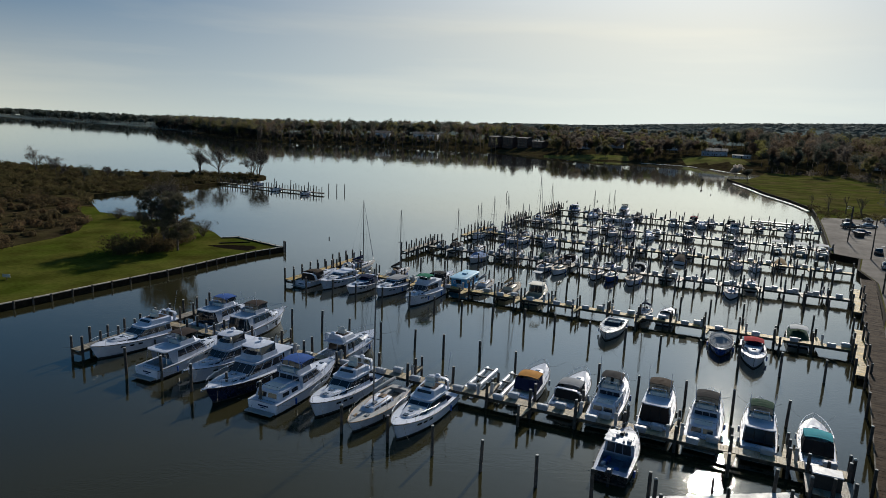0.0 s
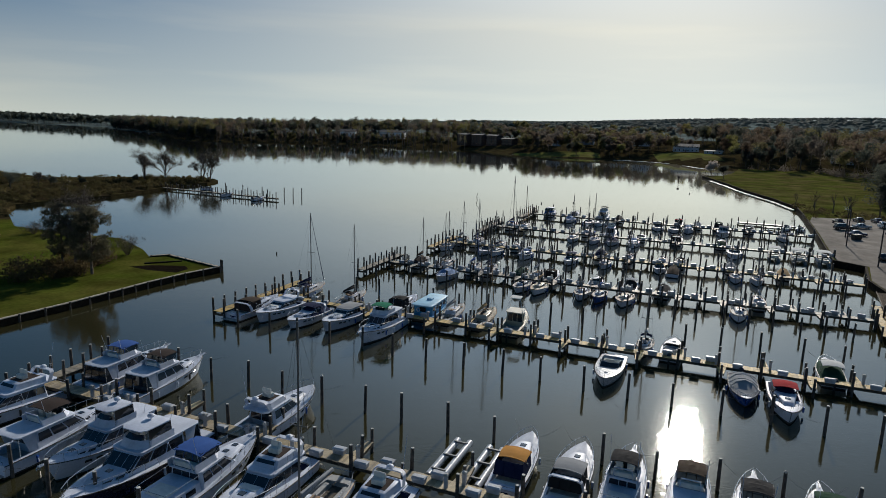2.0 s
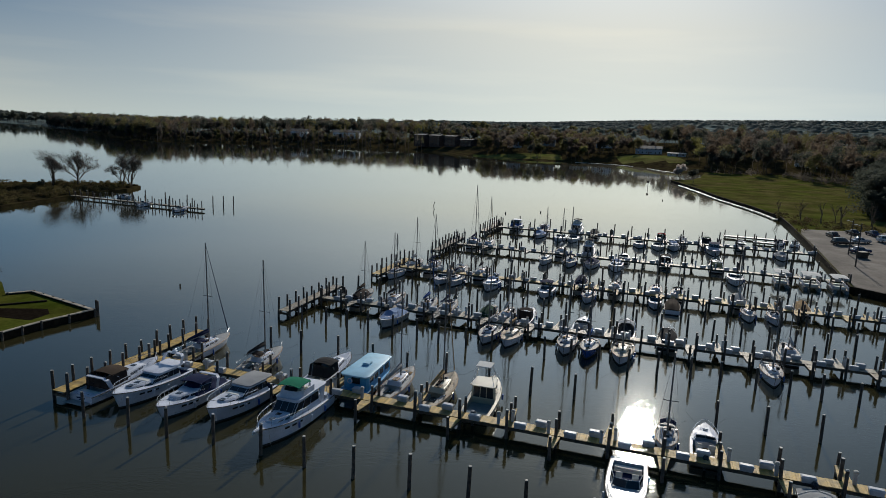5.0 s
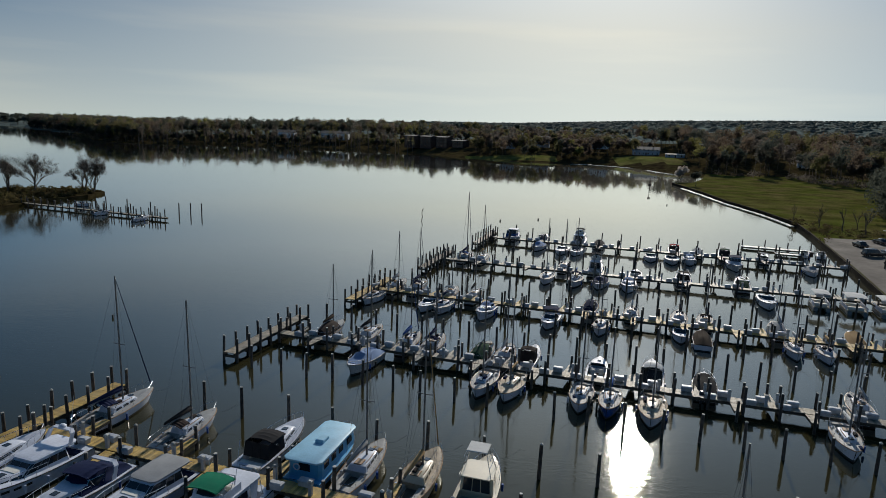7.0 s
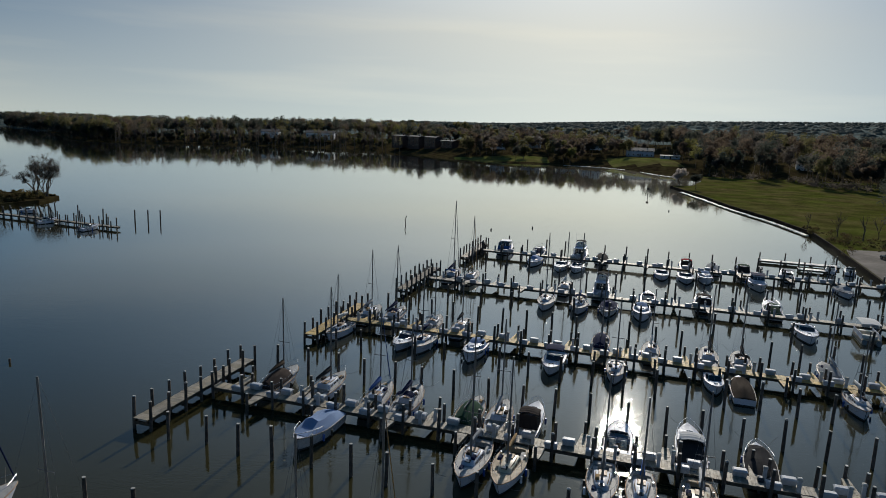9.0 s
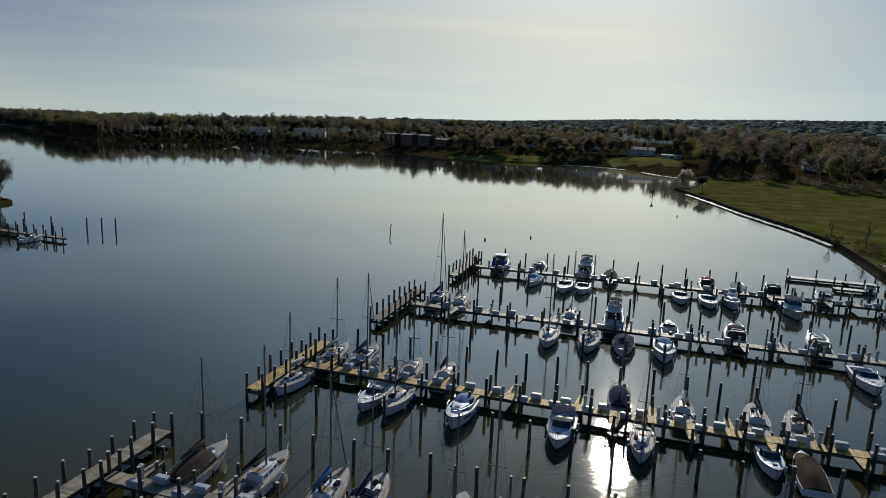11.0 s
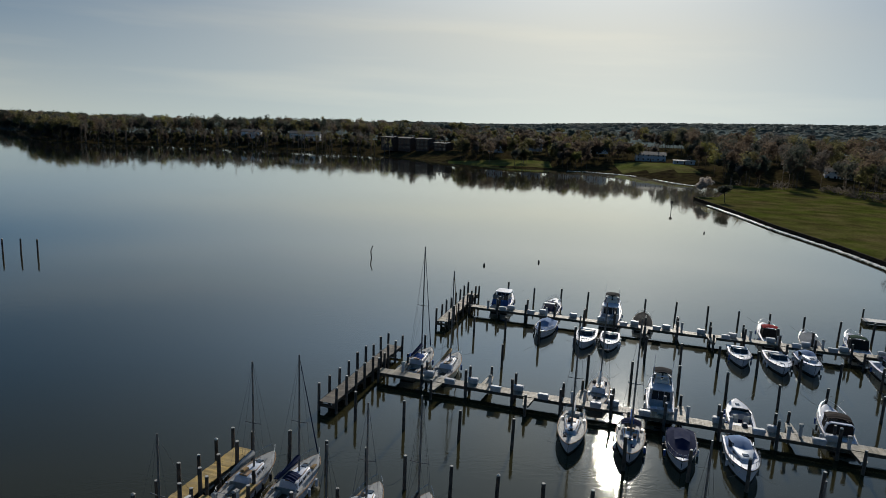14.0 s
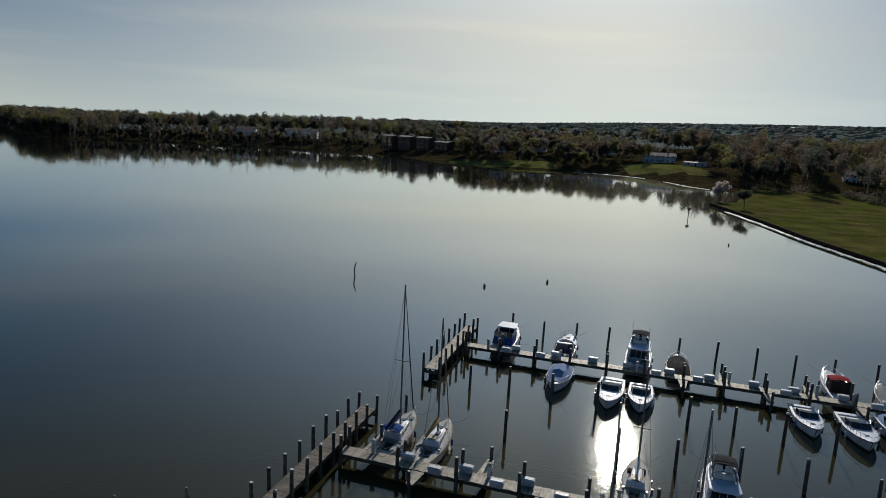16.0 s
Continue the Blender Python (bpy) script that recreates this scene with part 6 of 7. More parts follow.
# ---- boats at the first dock ----
sedan(1, -1, -58.2, 11.1, 12.7, 3.96, True, "long white motor yacht with a low bridge beside the cross pier", windows=5)
flybridge(1, -1, -49.2, 12.2, 11.2, 3.85, False, "white sedan yacht, stern out, with a dark bridge canvas", top="dark", tall=1.35)
flybridge(1, -1, -44.2, 10.7, 10.6, 3.85, True, "white yacht with an enclosed hardtop bridge", hard=True, skirt=True, tall=1.3)
flybridge(1, -1, -39.2, 13.3, 13.0, 4.49, True, "navy-hulled flybridge yacht with a white hardtop", hull=NAVY, hard=True, skirt=True)
flybridge(1, -1, -33.6, 12.5, 11.9, 4.07, False, "white trawler yacht, stern out, with a blue canvas bridge top", top="blue", aft=True, skirt=True, tall=1.3)
sedan(1, -1, -28.8, 10.9, 10.6, 3.75, True, "white sedan cruiser with a radar arch, bow out", arch=True)
sailboat(1, -1, -24.2, 11.6, 10.2, 3.1, True, "white sloop with a tall mast and brown-covered deck", mast=14.0, sail="grey")
sedan(1, -1, -20.0, 10.9, 10.3, 3.64, True, "white express cruiser with a dark windshield, bow out", house=0.95, fly=True)
pilothouse(1, -1, -1.8, 8.9, 8.0, 3.10, False, "black-hulled work boat with a cluttered blue-grey deck", hull=BLACKHULL, roof=GREYGEL, tall=1.15, clutter=True, deck=DECKBLUE)
flybridge(1, 1, -55.6, 11.1, 10.8, 3.85, True, "white sedan yacht with a blue canvas bridge top", top="blue", skirt=True)
flybridge(1, 1, -50.2, 10.7, 10.3, 3.75, True, "white flybridge yacht with a dark canvas top", top="dark", skirt=True)
sedan(1, 1, -35.3, 9.5, 9.9, 3.64, True, "white sedan bridge yacht with dark wrap windows", house=1.25)
express(1, 1, -13.0, 9.9, 9.2, 3.21, True, "white cruiser with an orange tan canvas top", top="orange", curtain="navy", arch=False)
express(1, 1, -8.6, 10.1, 9.5, 3.32, True, "white express cruiser with an arch and dark canvas", top="grey", curtain="black")
flybridge(1, 1, -4.6, 9.9, 9.7, 3.42, True, "grey-windowed bridge cruiser with a black canvas top", top="black", aft=True, tall=1.25)
flybridge(1, 1, -0.1, 10.1, 9.7, 3.42, True, "white cabin cruiser with a brown canvas bridge top", top="brown", skirt=True, curtain="dark")
flybridge(1, 1, 4.2, 9.7, 9.5, 3.42, True, "white cruiser with a black canvas bridge enclosure", top="black", skirt=True, aft=True, tall=1.2)
flybridge(1, 1, 8.7, 9.9, 9.3, 3.32, True, "white cruiser with a dark green canvas bridge top", top="darkgreen", skirt=True, tall=1.2)
express(1, 1, 13.3, 9.5, 9.2, 3.21, True, "white express cruiser with an aqua canvas top and black stern", top="aqua", curtain="black", arch=False)
# empty boat lift
for u in (-18.3, -15.4):
    x, y = at(u, DOCK_V[1] + 4.6)
    e = thing("boat_lift", pose(x, y, 0.55, 0, 0, -DOCK_TURN), "empty boat lift of long white floats", "boat lift", "boat lifts")
    for s in (-1, 1):
        part("float", Mesh().tube([(s * 0.55, -3.2, 0), (s * 0.55, 3.2, 0)], 0.3, 8), GREYGEL, e, smooth=50)
    for yy in (-2.4, 0, 2.4):
        part("bunk", Mesh().box(-0.6, 0.6, yy - 0.08, yy + 0.08, 0.2, 0.36), ALU, e)

# ---- boats at the second dock ----
express(2, -1, -59.2, 10.1, 10.1, 3.53, False, "white cruiser, stern out, with a brown canvas top", top="brown", curtain="dark")
sedan(2, -1, -55.3, 9.5, 9.5, 3.32, True, "white sedan cruiser with dark side windows, bow out", house=0.9, fly=False, arch=True)
express(2, -1, -50.2, 9.7, 9.2, 3.42, True, "white cabin boat with a dark canvas bridge, bow out", top="navy", cover="navy")
sedan(2, -1, -45.4, 8.6, 9.2, 3.42, True, "white sedan cruiser with a grey-blue cockpit cover, bow out", house=1.0, fly=False, brow="grey")
flybridge(2, -1, -39.0, 10.5, 10.6, 3.75, True, "white flybridge yacht with a green canvas bridge", top="green")
runabout(2, -1, -9.6, 10.4, 9.0, 3.10, True, "grey-white sport boat with a blue cockpit, bow out", hull=GREYGEL, deckmat=GREYGEL, motor=0, inside=CANVAS["navy"], fs=0.9, fb=1.3)
runabout(2, -1, 4.2, 8.9, 8.1, 3.00, True, "blue boat under a grey cover with pale straps", hull=BLUEHULL, cover="grey", striped=True, motor=1)
express(2, -1, 8.0, 11.3, 9.9, 3.32, True, "white cruiser with a red canvas top and navy cockpit, bow out", top="red", cover="navy", arch=False)
sailboat(2, 1, -57.9, 9.6, 8.4, 2.7, True, "white sloop with a dark sail cover beside the cross pier", mast=12.1, sail="navy", dodger="navy", jib=True)
sailboat(2, 1, -49.5, 8.2, 7.4, 2.5, True, "white sloop with a low dark spray hood", mast=11.2, sail="black", dodger="dark")
express(2, 1, -41.2, 9.1, 8.8, 3.10, True, "white cruiser closed in with black canvas", top="black", curtain="black", arch=False)
houseboat(2, 1, -36.6, 9.4, 8.4, 3.2, True, "light blue houseboat with a flat pale roof")
sailboat(2, 1, -33.2, 8.6, 7.8, 2.5, True, "white sloop with dark hull stripe and grey deck", mast=10.7, sail="grey", hull=GEL)
sailboat(2, 1, -28.6, 9.0, 8.4, 2.8, True, "tan-decked old sloop with a wooden trunk", mast=13.0, sail="tan", trunk=CREAM, hull=CREAM, jib=True)
pilothouse(2, 1, -23.9, 8.9, 8.6, 3.10, True, "cream sport fishing boat with a tuna tower", tower=True, hull=CREAM)
sailboat(2, 1, -6.8, 6.4, 5.6, 2.0, False, "small white sloop with a navy spray hood", mast=8.0, sail="white", dodger="navy")
runabout(2, 1, -3.6, 6.9, 6.6, 2.57, True, "white open runabout with a tan interior", motor=1, inside=CANVAS["tan"])
runabout(2, 1, 13.4, 7.7, 7.3, 2.78, True, "white cuddy boat with a green canvas cover", motor=1, top="white", cover="darkgreen")

# ---- boats at the third dock ----
sailboat(3, 1, -51.3, 7.0, 6.6, 2.3, True, "small white sloop with a brown cockpit cover", mast=8.4, sail="brown", cover="dark")
sailboat(3, 1, -46.2, 7.4, 6.8, 2.3, True, "small white sloop with a black sail cover", mast=10.0, sail="black")
sailboat(3, 1, -40.6, 6.8, 6.6, 2.3, True, "small white sloop with a blue sail cover", mast=8.8, sail="blue", jib=True)
sailboat(3, 1, -37.6, 7.2, 6.6, 2.4, True, "small white sloop with a navy sail cover", mast=8.4, sail="navy", dodger="navy")
sailboat(3, 1, -31.4, 6.8, 6.4, 2.4, True, "white sloop under a dark green cockpit tent", mast=7.6, sail=None, cover="darkgreen")
sailboat(3, 1, -28.7, 7.0, 6.6, 2.3, True, "weathered white sloop with a grey cover", mast=9.2, sail="grey")
express(3, 1, -25.9, 7.2, 6.6, 2.5, True, "small white cabin boat with a dark canvas top", top="dark", curtain="dark", arch=False)
runabout(3, 1, -18.2, 6.8, 6.0, 2.4, True, "white open boat with a brown interior", motor=1, inside=TEAK)
express(3, 1, -12.4, 7.6, 7.0, 2.7, True, "white cruiser with dark canvas curtains", top="white", cover="black", arch=False)
runabout(3, 1, -7.1, 6.6, 6.2, 2.5, True, "white fishing boat under a black cover", cover="black", motor=2)
sailboat(3, 1, 7.2, 6.6, 6.2, 2.3, True, "small white sloop with a bare boom", mast=7.6, sail="grey")
runabout(3, -1, -43.0, 6.9, 6.6, 2.6, True, "white cruiser under a shade-blue canvas cover, bow out", cover="shadeblue", hull=GREYGEL, motor=0, fs=0.9, fb=1.3)
sailboat(3, -1, -29.0, 7.4, 7.0, 2.5, True, "white sloop with a cluttered deck, bow out", mast=9.2, sail="grey")
sailboat(3, -1, -26.1, 7.3, 7.0, 2.5, True, "white sloop with a tan deck, bow out", mast=9.2, sail="tan", trunk=CREAM)
sailboat(3, -1, -19.0, 7.0, 6.6, 2.4, True, "white sloop with grey decks, bow out", mast=8.8, sail="grey")
sailboat(3, -1, -16.2, 7.1, 6.2, 2.2, True, "blue-hulled small sloop, bow out", mast=7.6, sail="blue", hull=BLUEHULL)
sailboat(3, -1, -12.2, 7.6, 7.2, 2.7, True, "broad white sloop with tan gear on deck, bow out", mast=8.8, sail="white", trunk=CREAM)
sailboat(3, -1, 4.3, 7.4, 6.8, 2.4, True, "white sloop with a striped deck, bow out", mast=8.8, sail="white")

# ---- boats at the fourth dock ----
sailboat(4, -1, -53.3, 6.5, 6.4, 2.2, True, "small white sloop beside the yellow cross pier", mast=7.2, sail="white")
runabout(4, -1, -44.4, 6.6, 6.2, 2.3, True, "white open skiff with a tan interior, bow out", motor=1, inside=TANSOLE)
sailboat(4, -1, -42.0, 6.6, 6.4, 2.3, True, "white sloop with a navy sail cover, bow out", mast=8.8, sail="navy")
express(4, -1, -35.6, 6.8, 6.6, 2.6, True, "white cruiser with a shade-blue cabin cover, bow out", top=None, cover="shadeblue", arch=False)
runabout(4, -1, -26.3, 6.9, 6.6, 2.5, True, "white cuddy boat with a navy cockpit cover, bow out", cover=None, motor=1, top="navy")
sailboat(4, -1, -19.4, 6.8, 6.0, 2.1, True, "white sloop with worn decks, bow out", mast=8.4, sail="tan")
runabout(4, -1, -9.2, 5.5, 5.0, 2.0, True, "small white dinghy-like sloop hull, bow out", motor=0)
runabout(4, -1, -6.6, 7.2, 5.8, 2.3, False, "boat wrapped in a brown tarpaulin", cover="brown", motor=0)
sailboat(4, -1, 4.2, 6.4, 6.0, 2.1, True, "small white sloop, bow out", mast=7.6, sail="white")
sailboat(4, -1, 7.8, 6.4, 6.0, 2.1, True, "small white sloop with a tan cover, bow out", mast=7.2, sail="tan")
sailboat(4, 1, -52.6, 7.2, 6.8, 2.3, True, "slim white sloop inside the cross pier", mast=8.8, sail="grey")
sailboat(4, 1, -49.2, 8.0, 7.2, 2.4, True, "white sloop with a navy spray hood", mast=9.6, sail="navy", dodger="navy", jib=True)
sailboat(4, 1, -43.2, 6.2, 6.0, 2.2, True, "white sloop with a pale cockpit awning", mast=7.6, sail=None, dodger="white")
sailboat(4, 1, -39.4, 6.2, 6.2, 2.2, True, "white sloop with a black sail cover", mast=8.8, sail="black")
sailboat(4, 1, -21.7, 7.8, 6.4, 2.2, True, "white sloop with a navy cockpit cover", mast=8.4, sail=None, cover="navy")
sailboat(4, 1, -15.8, 6.6, 5.8, 2.1, True, "small white sloop with a red sheer line", mast=7.6, sail="white")
sailboat(4, 1, -9.3, 7.2, 6.4, 2.3, True, "white sloop with a black sail cover", mast=8.8, sail="black")
sailboat(4, 1, -5.8, 7.0, 6.2, 2.3, True, "white sloop with a dark spray hood", mast=8.8, sail="black", dodger="dark")
sailboat(4, 1, 3.4, 7.0, 6.2, 2.3, True, "white sloop with a grey cockpit cover", mast=8.4, sail="grey", cover="grey")
runabout(4, 1, 12.6, 6.6, 5.8, 2.3, True, "white runabout under a tan cover", cover="tan")

# ---- boats at the fifth dock ----
sailboat(5, 1, -49.2, 8.2, 7.8, 2.5, True, "white sloop with a blue cockpit cover and a tall mast", mast=12.9, sail="navy", dodger="blue", jib=True)
sailboat(5, 1, -45.8, 8.0, 7.4, 2.4, True, "weathered cream sloop with grey decks", mast=10.6, sail="tan", hull=CREAM, jib=True)
sailboat(5, 1, -29.6, 7.4, 6.4, 2.2, True, "white sloop with bare decks", mast=9.2, sail="white")
flybridge(5, 1, -23.7, 8.4, 7.6, 2.9, True, "white cruiser with a black canvas top", top="black")
runabout(5, 1, -16.4, 6.8, 6.0, 2.4, True, "white runabout with a blue-grey cockpit", motor=1, inside=CANVAS["navy"], top=None)
express(5, 1, -8.2, 8.0, 7.4, 2.9, True, "white cruiser closed in with dark canvas curtains", top="dark", curtain="dark")
express(5, 1, 1.6, 8.0, 7.4, 2.8, True, "white cruiser with a dark green canvas cover", top=None, cover="darkgreen")
sailboat(5, -1, -31.2, 8.7, 7.4, 2.5, True, "white sloop with a black sheer stripe, bow out", mast=10.6, sail="white")
sailboat(5, -1, -26.2, 8.5, 7.2, 2.5, True, "white sloop with a blue sail cover and spray hood, bow out", mast=11.0, sail="blue", dodger="navy")
runabout(5, -1, -22.0, 8.1, 7.0, 2.6, True, "white cuddy boat with a navy cockpit cover, bow out", motor=0, inside=CANVAS["navy"], cover="navy")
express(5, -1, -17.2, 8.2, 7.4, 2.8, True, "white cruiser under a shade-blue cockpit cover, bow out", top=None, cover="shadeblue", arch=False)
runabout(5, -1, 4.3, 9.3, 7.6, 2.9, True, "white sport boat with a dark windshield, bow out", motor=0, inside=CANVAS["black"], fs=0.9, fb=1.3)
pontoon(5, -1, 12.2, 5.8, 5.2, 2.4, True, "pontoon boat with a white canopy")
pontoon(5, -1, 17.0, 6.0, 5.4, 3.0, True, "wide pontoon boat with a white canopy")
pontoon(5, -1, 21.5, 5.8, 5.2, 2.6, True, "pontoon boat with a white canopy")

# ---- boats at the sixth dock ----
pilothouse(6, 1, -46.0, 8.8, 7.8, 2.9, True, "white pilothouse boat with a blue canvas stern", roof=GEL, hull=GEL, stern="blue")
express(6, 1, -38.7, 8.2, 7.2, 2.8, True, "white express cruiser with a dark blue cockpit cover", top=None, cover="navy")
flybridge(6, 1, -30.2, 9.6, 8.8, 3.2, True, "white bridge cruiser with a black canvas top", top="black")
runabout(6, 1, -25.8, 7.2, 6.4, 2.6, True, "white runabout under a black cover", cover="black", motor=0, top=None)
express(6, 1, -9.6, 8.4, 7.6, 2.8, True, "white cruiser with a red canvas top and dark curtains", top="red", curtain="dark", arch=False)
runabout(6, 1, -4.7, 7.2, 6.4, 2.5, True, "white runabout under a grey cover", cover="grey", motor=1)
express(6, 1, 0.8, 8.2, 7.4, 2.8, True, "white cruiser with a dark green canvas top and black curtains", top="darkgreen", curtain="black", arch=False)
runabout(6, 1, 8.4, 7.2, 6.4, 2.5, True, "white cuddy boat with a pale canvas top", top="grey", motor=1)
runabout(6, -1, -38.2, 7.6, 6.8, 2.6, True, "white cuddy boat with a shade-blue cover, bow out", cover="shadeblue", motor=0)
runabout(6, -1, -32.7, 9.6, 7.4, 2.7, True, "white sport boat with a green cockpit top, bow out", cover=None, motor=0, top=None, inside=CANVAS["green"])
runabout(6, -1, -29.7, 9.2, 6.6, 2.5, True, "white bowrider with a brown windshield, bow out", motor=0)
runabout(6, -1, -14.2, 8.2, 6.8, 2.6, True, "white sport boat with a red cockpit cover, bow out", motor=0, inside=CANVAS["red"], cover=None)
runabout(6, -1, -10.0, 9.0, 7.4, 2.8, True, "white sport boat with a navy cockpit, bow out", motor=0, inside=CANVAS["navy"])
express(6, -1, -6.6, 7.9, 7.0, 2.7, True, "white cruiser under a shade-blue canvas cover, bow out", top=None, cover="shadeblue", arch=False)
pilothouse(6, -1, 2.0, 9.4, 8.4, 3.0, True, "blue-grey cabin cruiser, bow out", roof=CANVAS["navy"], hull=GREYGEL)
runabout(6, -1, 16.0, 7.6, 6.6, 2.5, True, "white runabout with a grey cover, bow out", cover="grey")
# small boats at the old pier
for x, y, hd in ((-118, 229.6, -15), (-104, 216.5, 70), (-90, 210.4, 75)):
    e = runabout(1, 1, 0, 5, 5.0, 1.9, True, "small open boat beside the old pier", motor=1)
    e.matrix_world = pose(x, y, 0, 0, 0, hd)

# ---- trees and brush ----


def leaf_cloud(rng, centres, radii, count, size, flat=0.8):
    """Many small leaf clumps scattered through ellipsoids: arrays of triangles."""
    n = len(centres) * count
    c = np.repeat(np.asarray(centres, float), count, 0)
    r = np.repeat(np.asarray(radii, float), count, 0)
    d = rng.normal(size=(n, 3))
    d /= np.linalg.norm(d, axis=1)[:, None]
    p = c + d * r * (rng.uniform(0.25, 1.0, (n, 1)) ** 0.5)
    out = d + rng.normal(size=(n, 3)) * flat * 0.55 + np.array([0, 0, 0.25])
    a = np.cross(out, rng.normal(size=(n, 3)))
    b = np.cross(out, a)
    s = size * rng.uniform(0.6, 1.4, (n, 1))
    a, b = a / np.linalg.norm(a, axis=1)[:, None] * s, b / np.linalg.norm(b, axis=1)[:, None] * s
    v = np.stack([p - a * 0.5 - b * 0.3, p + a * 0.5 - b * 0.3, p + b * 0.7], 1).reshape(-1, 3)
    return v, np.arange(3 * n).reshape(-1, 3)


def limb(m, rng, p, d, length, r, depth, tips, spread=0.7, droop=0.0):
    """A limb that forks into thinner ones."""
    q = p + d * length
    bend = p.lerp(q, 0.5) + Vector((rng.uniform(-1, 1), rng.uniform(-1, 1), 0)) * length * 0.06
    m.tube([p, bend, q], r, 5 if depth > 2 else 3, r * 0.66)
    if depth == 0:
        tips.append(q)
        return
    for k in range(rng.choice((2, 3, 3))):
        e = (d + Vector((rng.uniform(-1, 1), rng.uniform(-1, 1), rng.uniform(-0.25, 0.55) - droop)) * spread).normalized()
        limb(m, rng, p.lerp(q, (1.0, 0.78, 0.55)[k]), e, length * rng.uniform(0.55, 0.92), r * 0.6, depth - 1, tips, spread, droop)


def tree(x, y, z, height, seed, label, leaves=None, density=14, size=0.3, depth=4, spread=0.7, category="tree", blob=0.11, trunks=1, low=0):
    """A tree: tapered trunk and forking limbs, with leaf clumps at the twigs unless bare."""
    rng, nr = random.Random(seed), np.random.default_rng(seed)
    e = thing("tree", pose(x, y, z - 0.15), label, category)
    m, tips = Mesh(), []
    for k in range(trunks):
        d = Vector((rng.uniform(-0.12, 0.12), rng.uniform(-0.12, 0.12), 1)) if k == 0 else Vector((rng.uniform(-0.5, 0.5), rng.uniform(-0.5, 0.5), 1))
        limb(m, rng, Vector((rng.uniform(-0.1, 0.1), 0, 0)), d.normalized(), height * 0.30, height * 0.024 / (k * 0.35 + 1), depth, tips, spread)
    part("trunk", m, BARK, e)
    if leaves:
        t = np.array(tips)
        if low:
            t = np.concatenate([t, np.stack([nr.normal(0, height * 0.17, low), nr.normal(0, height * 0.17, low), nr.uniform(0.06, 0.72, low) * height], 1)])
        v, f = leaf_cloud(nr, t, np.full((len(t), 3), height * blob), density, size)
        part("crown", arrays("crown", v, f, leaves), None, e)
    return e


def pine(x, y, z, height, width, seed, label, clumps=60):
    """A pine: straight trunk, side limbs, each ending in a ragged tuft of needles."""
    rng, nr_ = random.Random(seed), np.random.default_rng(seed)
    e = thing("pine_tree", pose(x, y, z - 0.15), label, "tree")
    m, cs = Mesh().tube([(0, 0, 0), (0.15, 0.1, height * 0.5), (0.1, -0.05, height * 0.95)], 0.24, 7, 0.07), []
    for k in range(clumps):
        zz = height * rng.uniform(0.24, 1.0)
        env = width * max(0.10, 1 - ((zz / height - 0.62) / 0.44) ** 2) ** 0.5
        a, r = rng.uniform(0, 6.28), env * rng.uniform(0.3, 1.0)
        c = Vector((r * math.cos(a), r * math.sin(a), zz))
        m.tube([(0.1, 0, zz - r * 0.35), c * 0.55 + Vector((0, 0, zz * 0.43)), c], 0.05, 4, 0.02)
        cs.append(c)
    part("trunk", m, BARK, e)
    cs = np.array(cs)
    v, f = leaf_cloud(nr_, cs, np.stack([nr_.uniform(0.4, 1.0, len(cs)), nr_.uniform(0.4, 1.0, len(cs)), nr_.uniform(0.35, 0.8, len(cs))], 1), 120, 0.19)
    part("crown", arrays("crown", v, f, PINE), None, e)


pine(-71.6, 106.4, 0.75, 11.4, 3.6, 3, "dark bushy pine on the grass spit", 130)
pine(-79.4, 109.4, 0.75, 11.2, 2.9, 5, "dark tufted pine beside bare saplings", 80)
for k, (x, y, hgt) in enumerate(((-76.4, 110.5, 13.0), (-75.2, 107.6, 11.5))):
    tree(x, y, 0.75, hgt, 9 + k * 3, "bare feathery young tree among the spit pines", TWIG, 22, 0.16, depth=5, blob=0.055, spread=0.42, trunks=2)
for k, (x, y, hgt) in enumerate(((-155, 248, 10), (-146.5, 249, 10), (-131.5, 256, 10), (-134, 255, 9))):
    tree(x, y, 0.75, hgt * 1.25, 20 + k, "bare spreading tree on the marsh point", TWIG, 16, 0.17, depth=5, blob=0.06, spread=0.62, trunks=3)
for k, (x, y, hgt) in enumerate(((-214, 224, 9), (-203, 220, 6.5), (-232, 214, 9), (-190, 208, 5.5), (-172, 213, 4.4))):
    tree(x, y, 0.75, hgt * 1.25, 40 + k, "bare dark tree in the marsh scrub", TWIG, 14, 0.2, depth=4, blob=0.09, spread=0.6, trunks=2)
for k, (x, y, hgt) in enumerate(((-174, 203, 7.0), (-169, 215, 5.0), (-162, 223, 3.4), (-152, 239.5, 3.6))):
    tree(x, y, 0.75, hgt, 60 + k, "dark rounded evergreen bush on the bank", EVERGREEN, 22, 0.3, depth=3, blob=0.16, trunks=2, category="bush")
tree(92.0, 400.0, 1.1, 8.4, 70, "white blossoming tree at the sea wall corner", BLOSSOM, 34, 0.4, blob=0.12, trunks=2)
tree(92.8, 376.0, 1.1, 8.2, 71, "dark round evergreen at the sea wall", EVERGREEN, 26, 0.45, blob=0.15)
for k, (x, y, hgt) in enumerate(((91, 248, 7), (95, 243, 9), (101, 247, 6), (108, 240, 8), (90, 262, 5), (97, 235, 9), (118, 243, 10), (104, 232, 7))):
    tree(x, y, 1.1, hgt, 80 + k, "bare brown sapling at the lawn's edge", TWIG, 2, 0.12, depth=4, blob=0.03, spread=0.45)


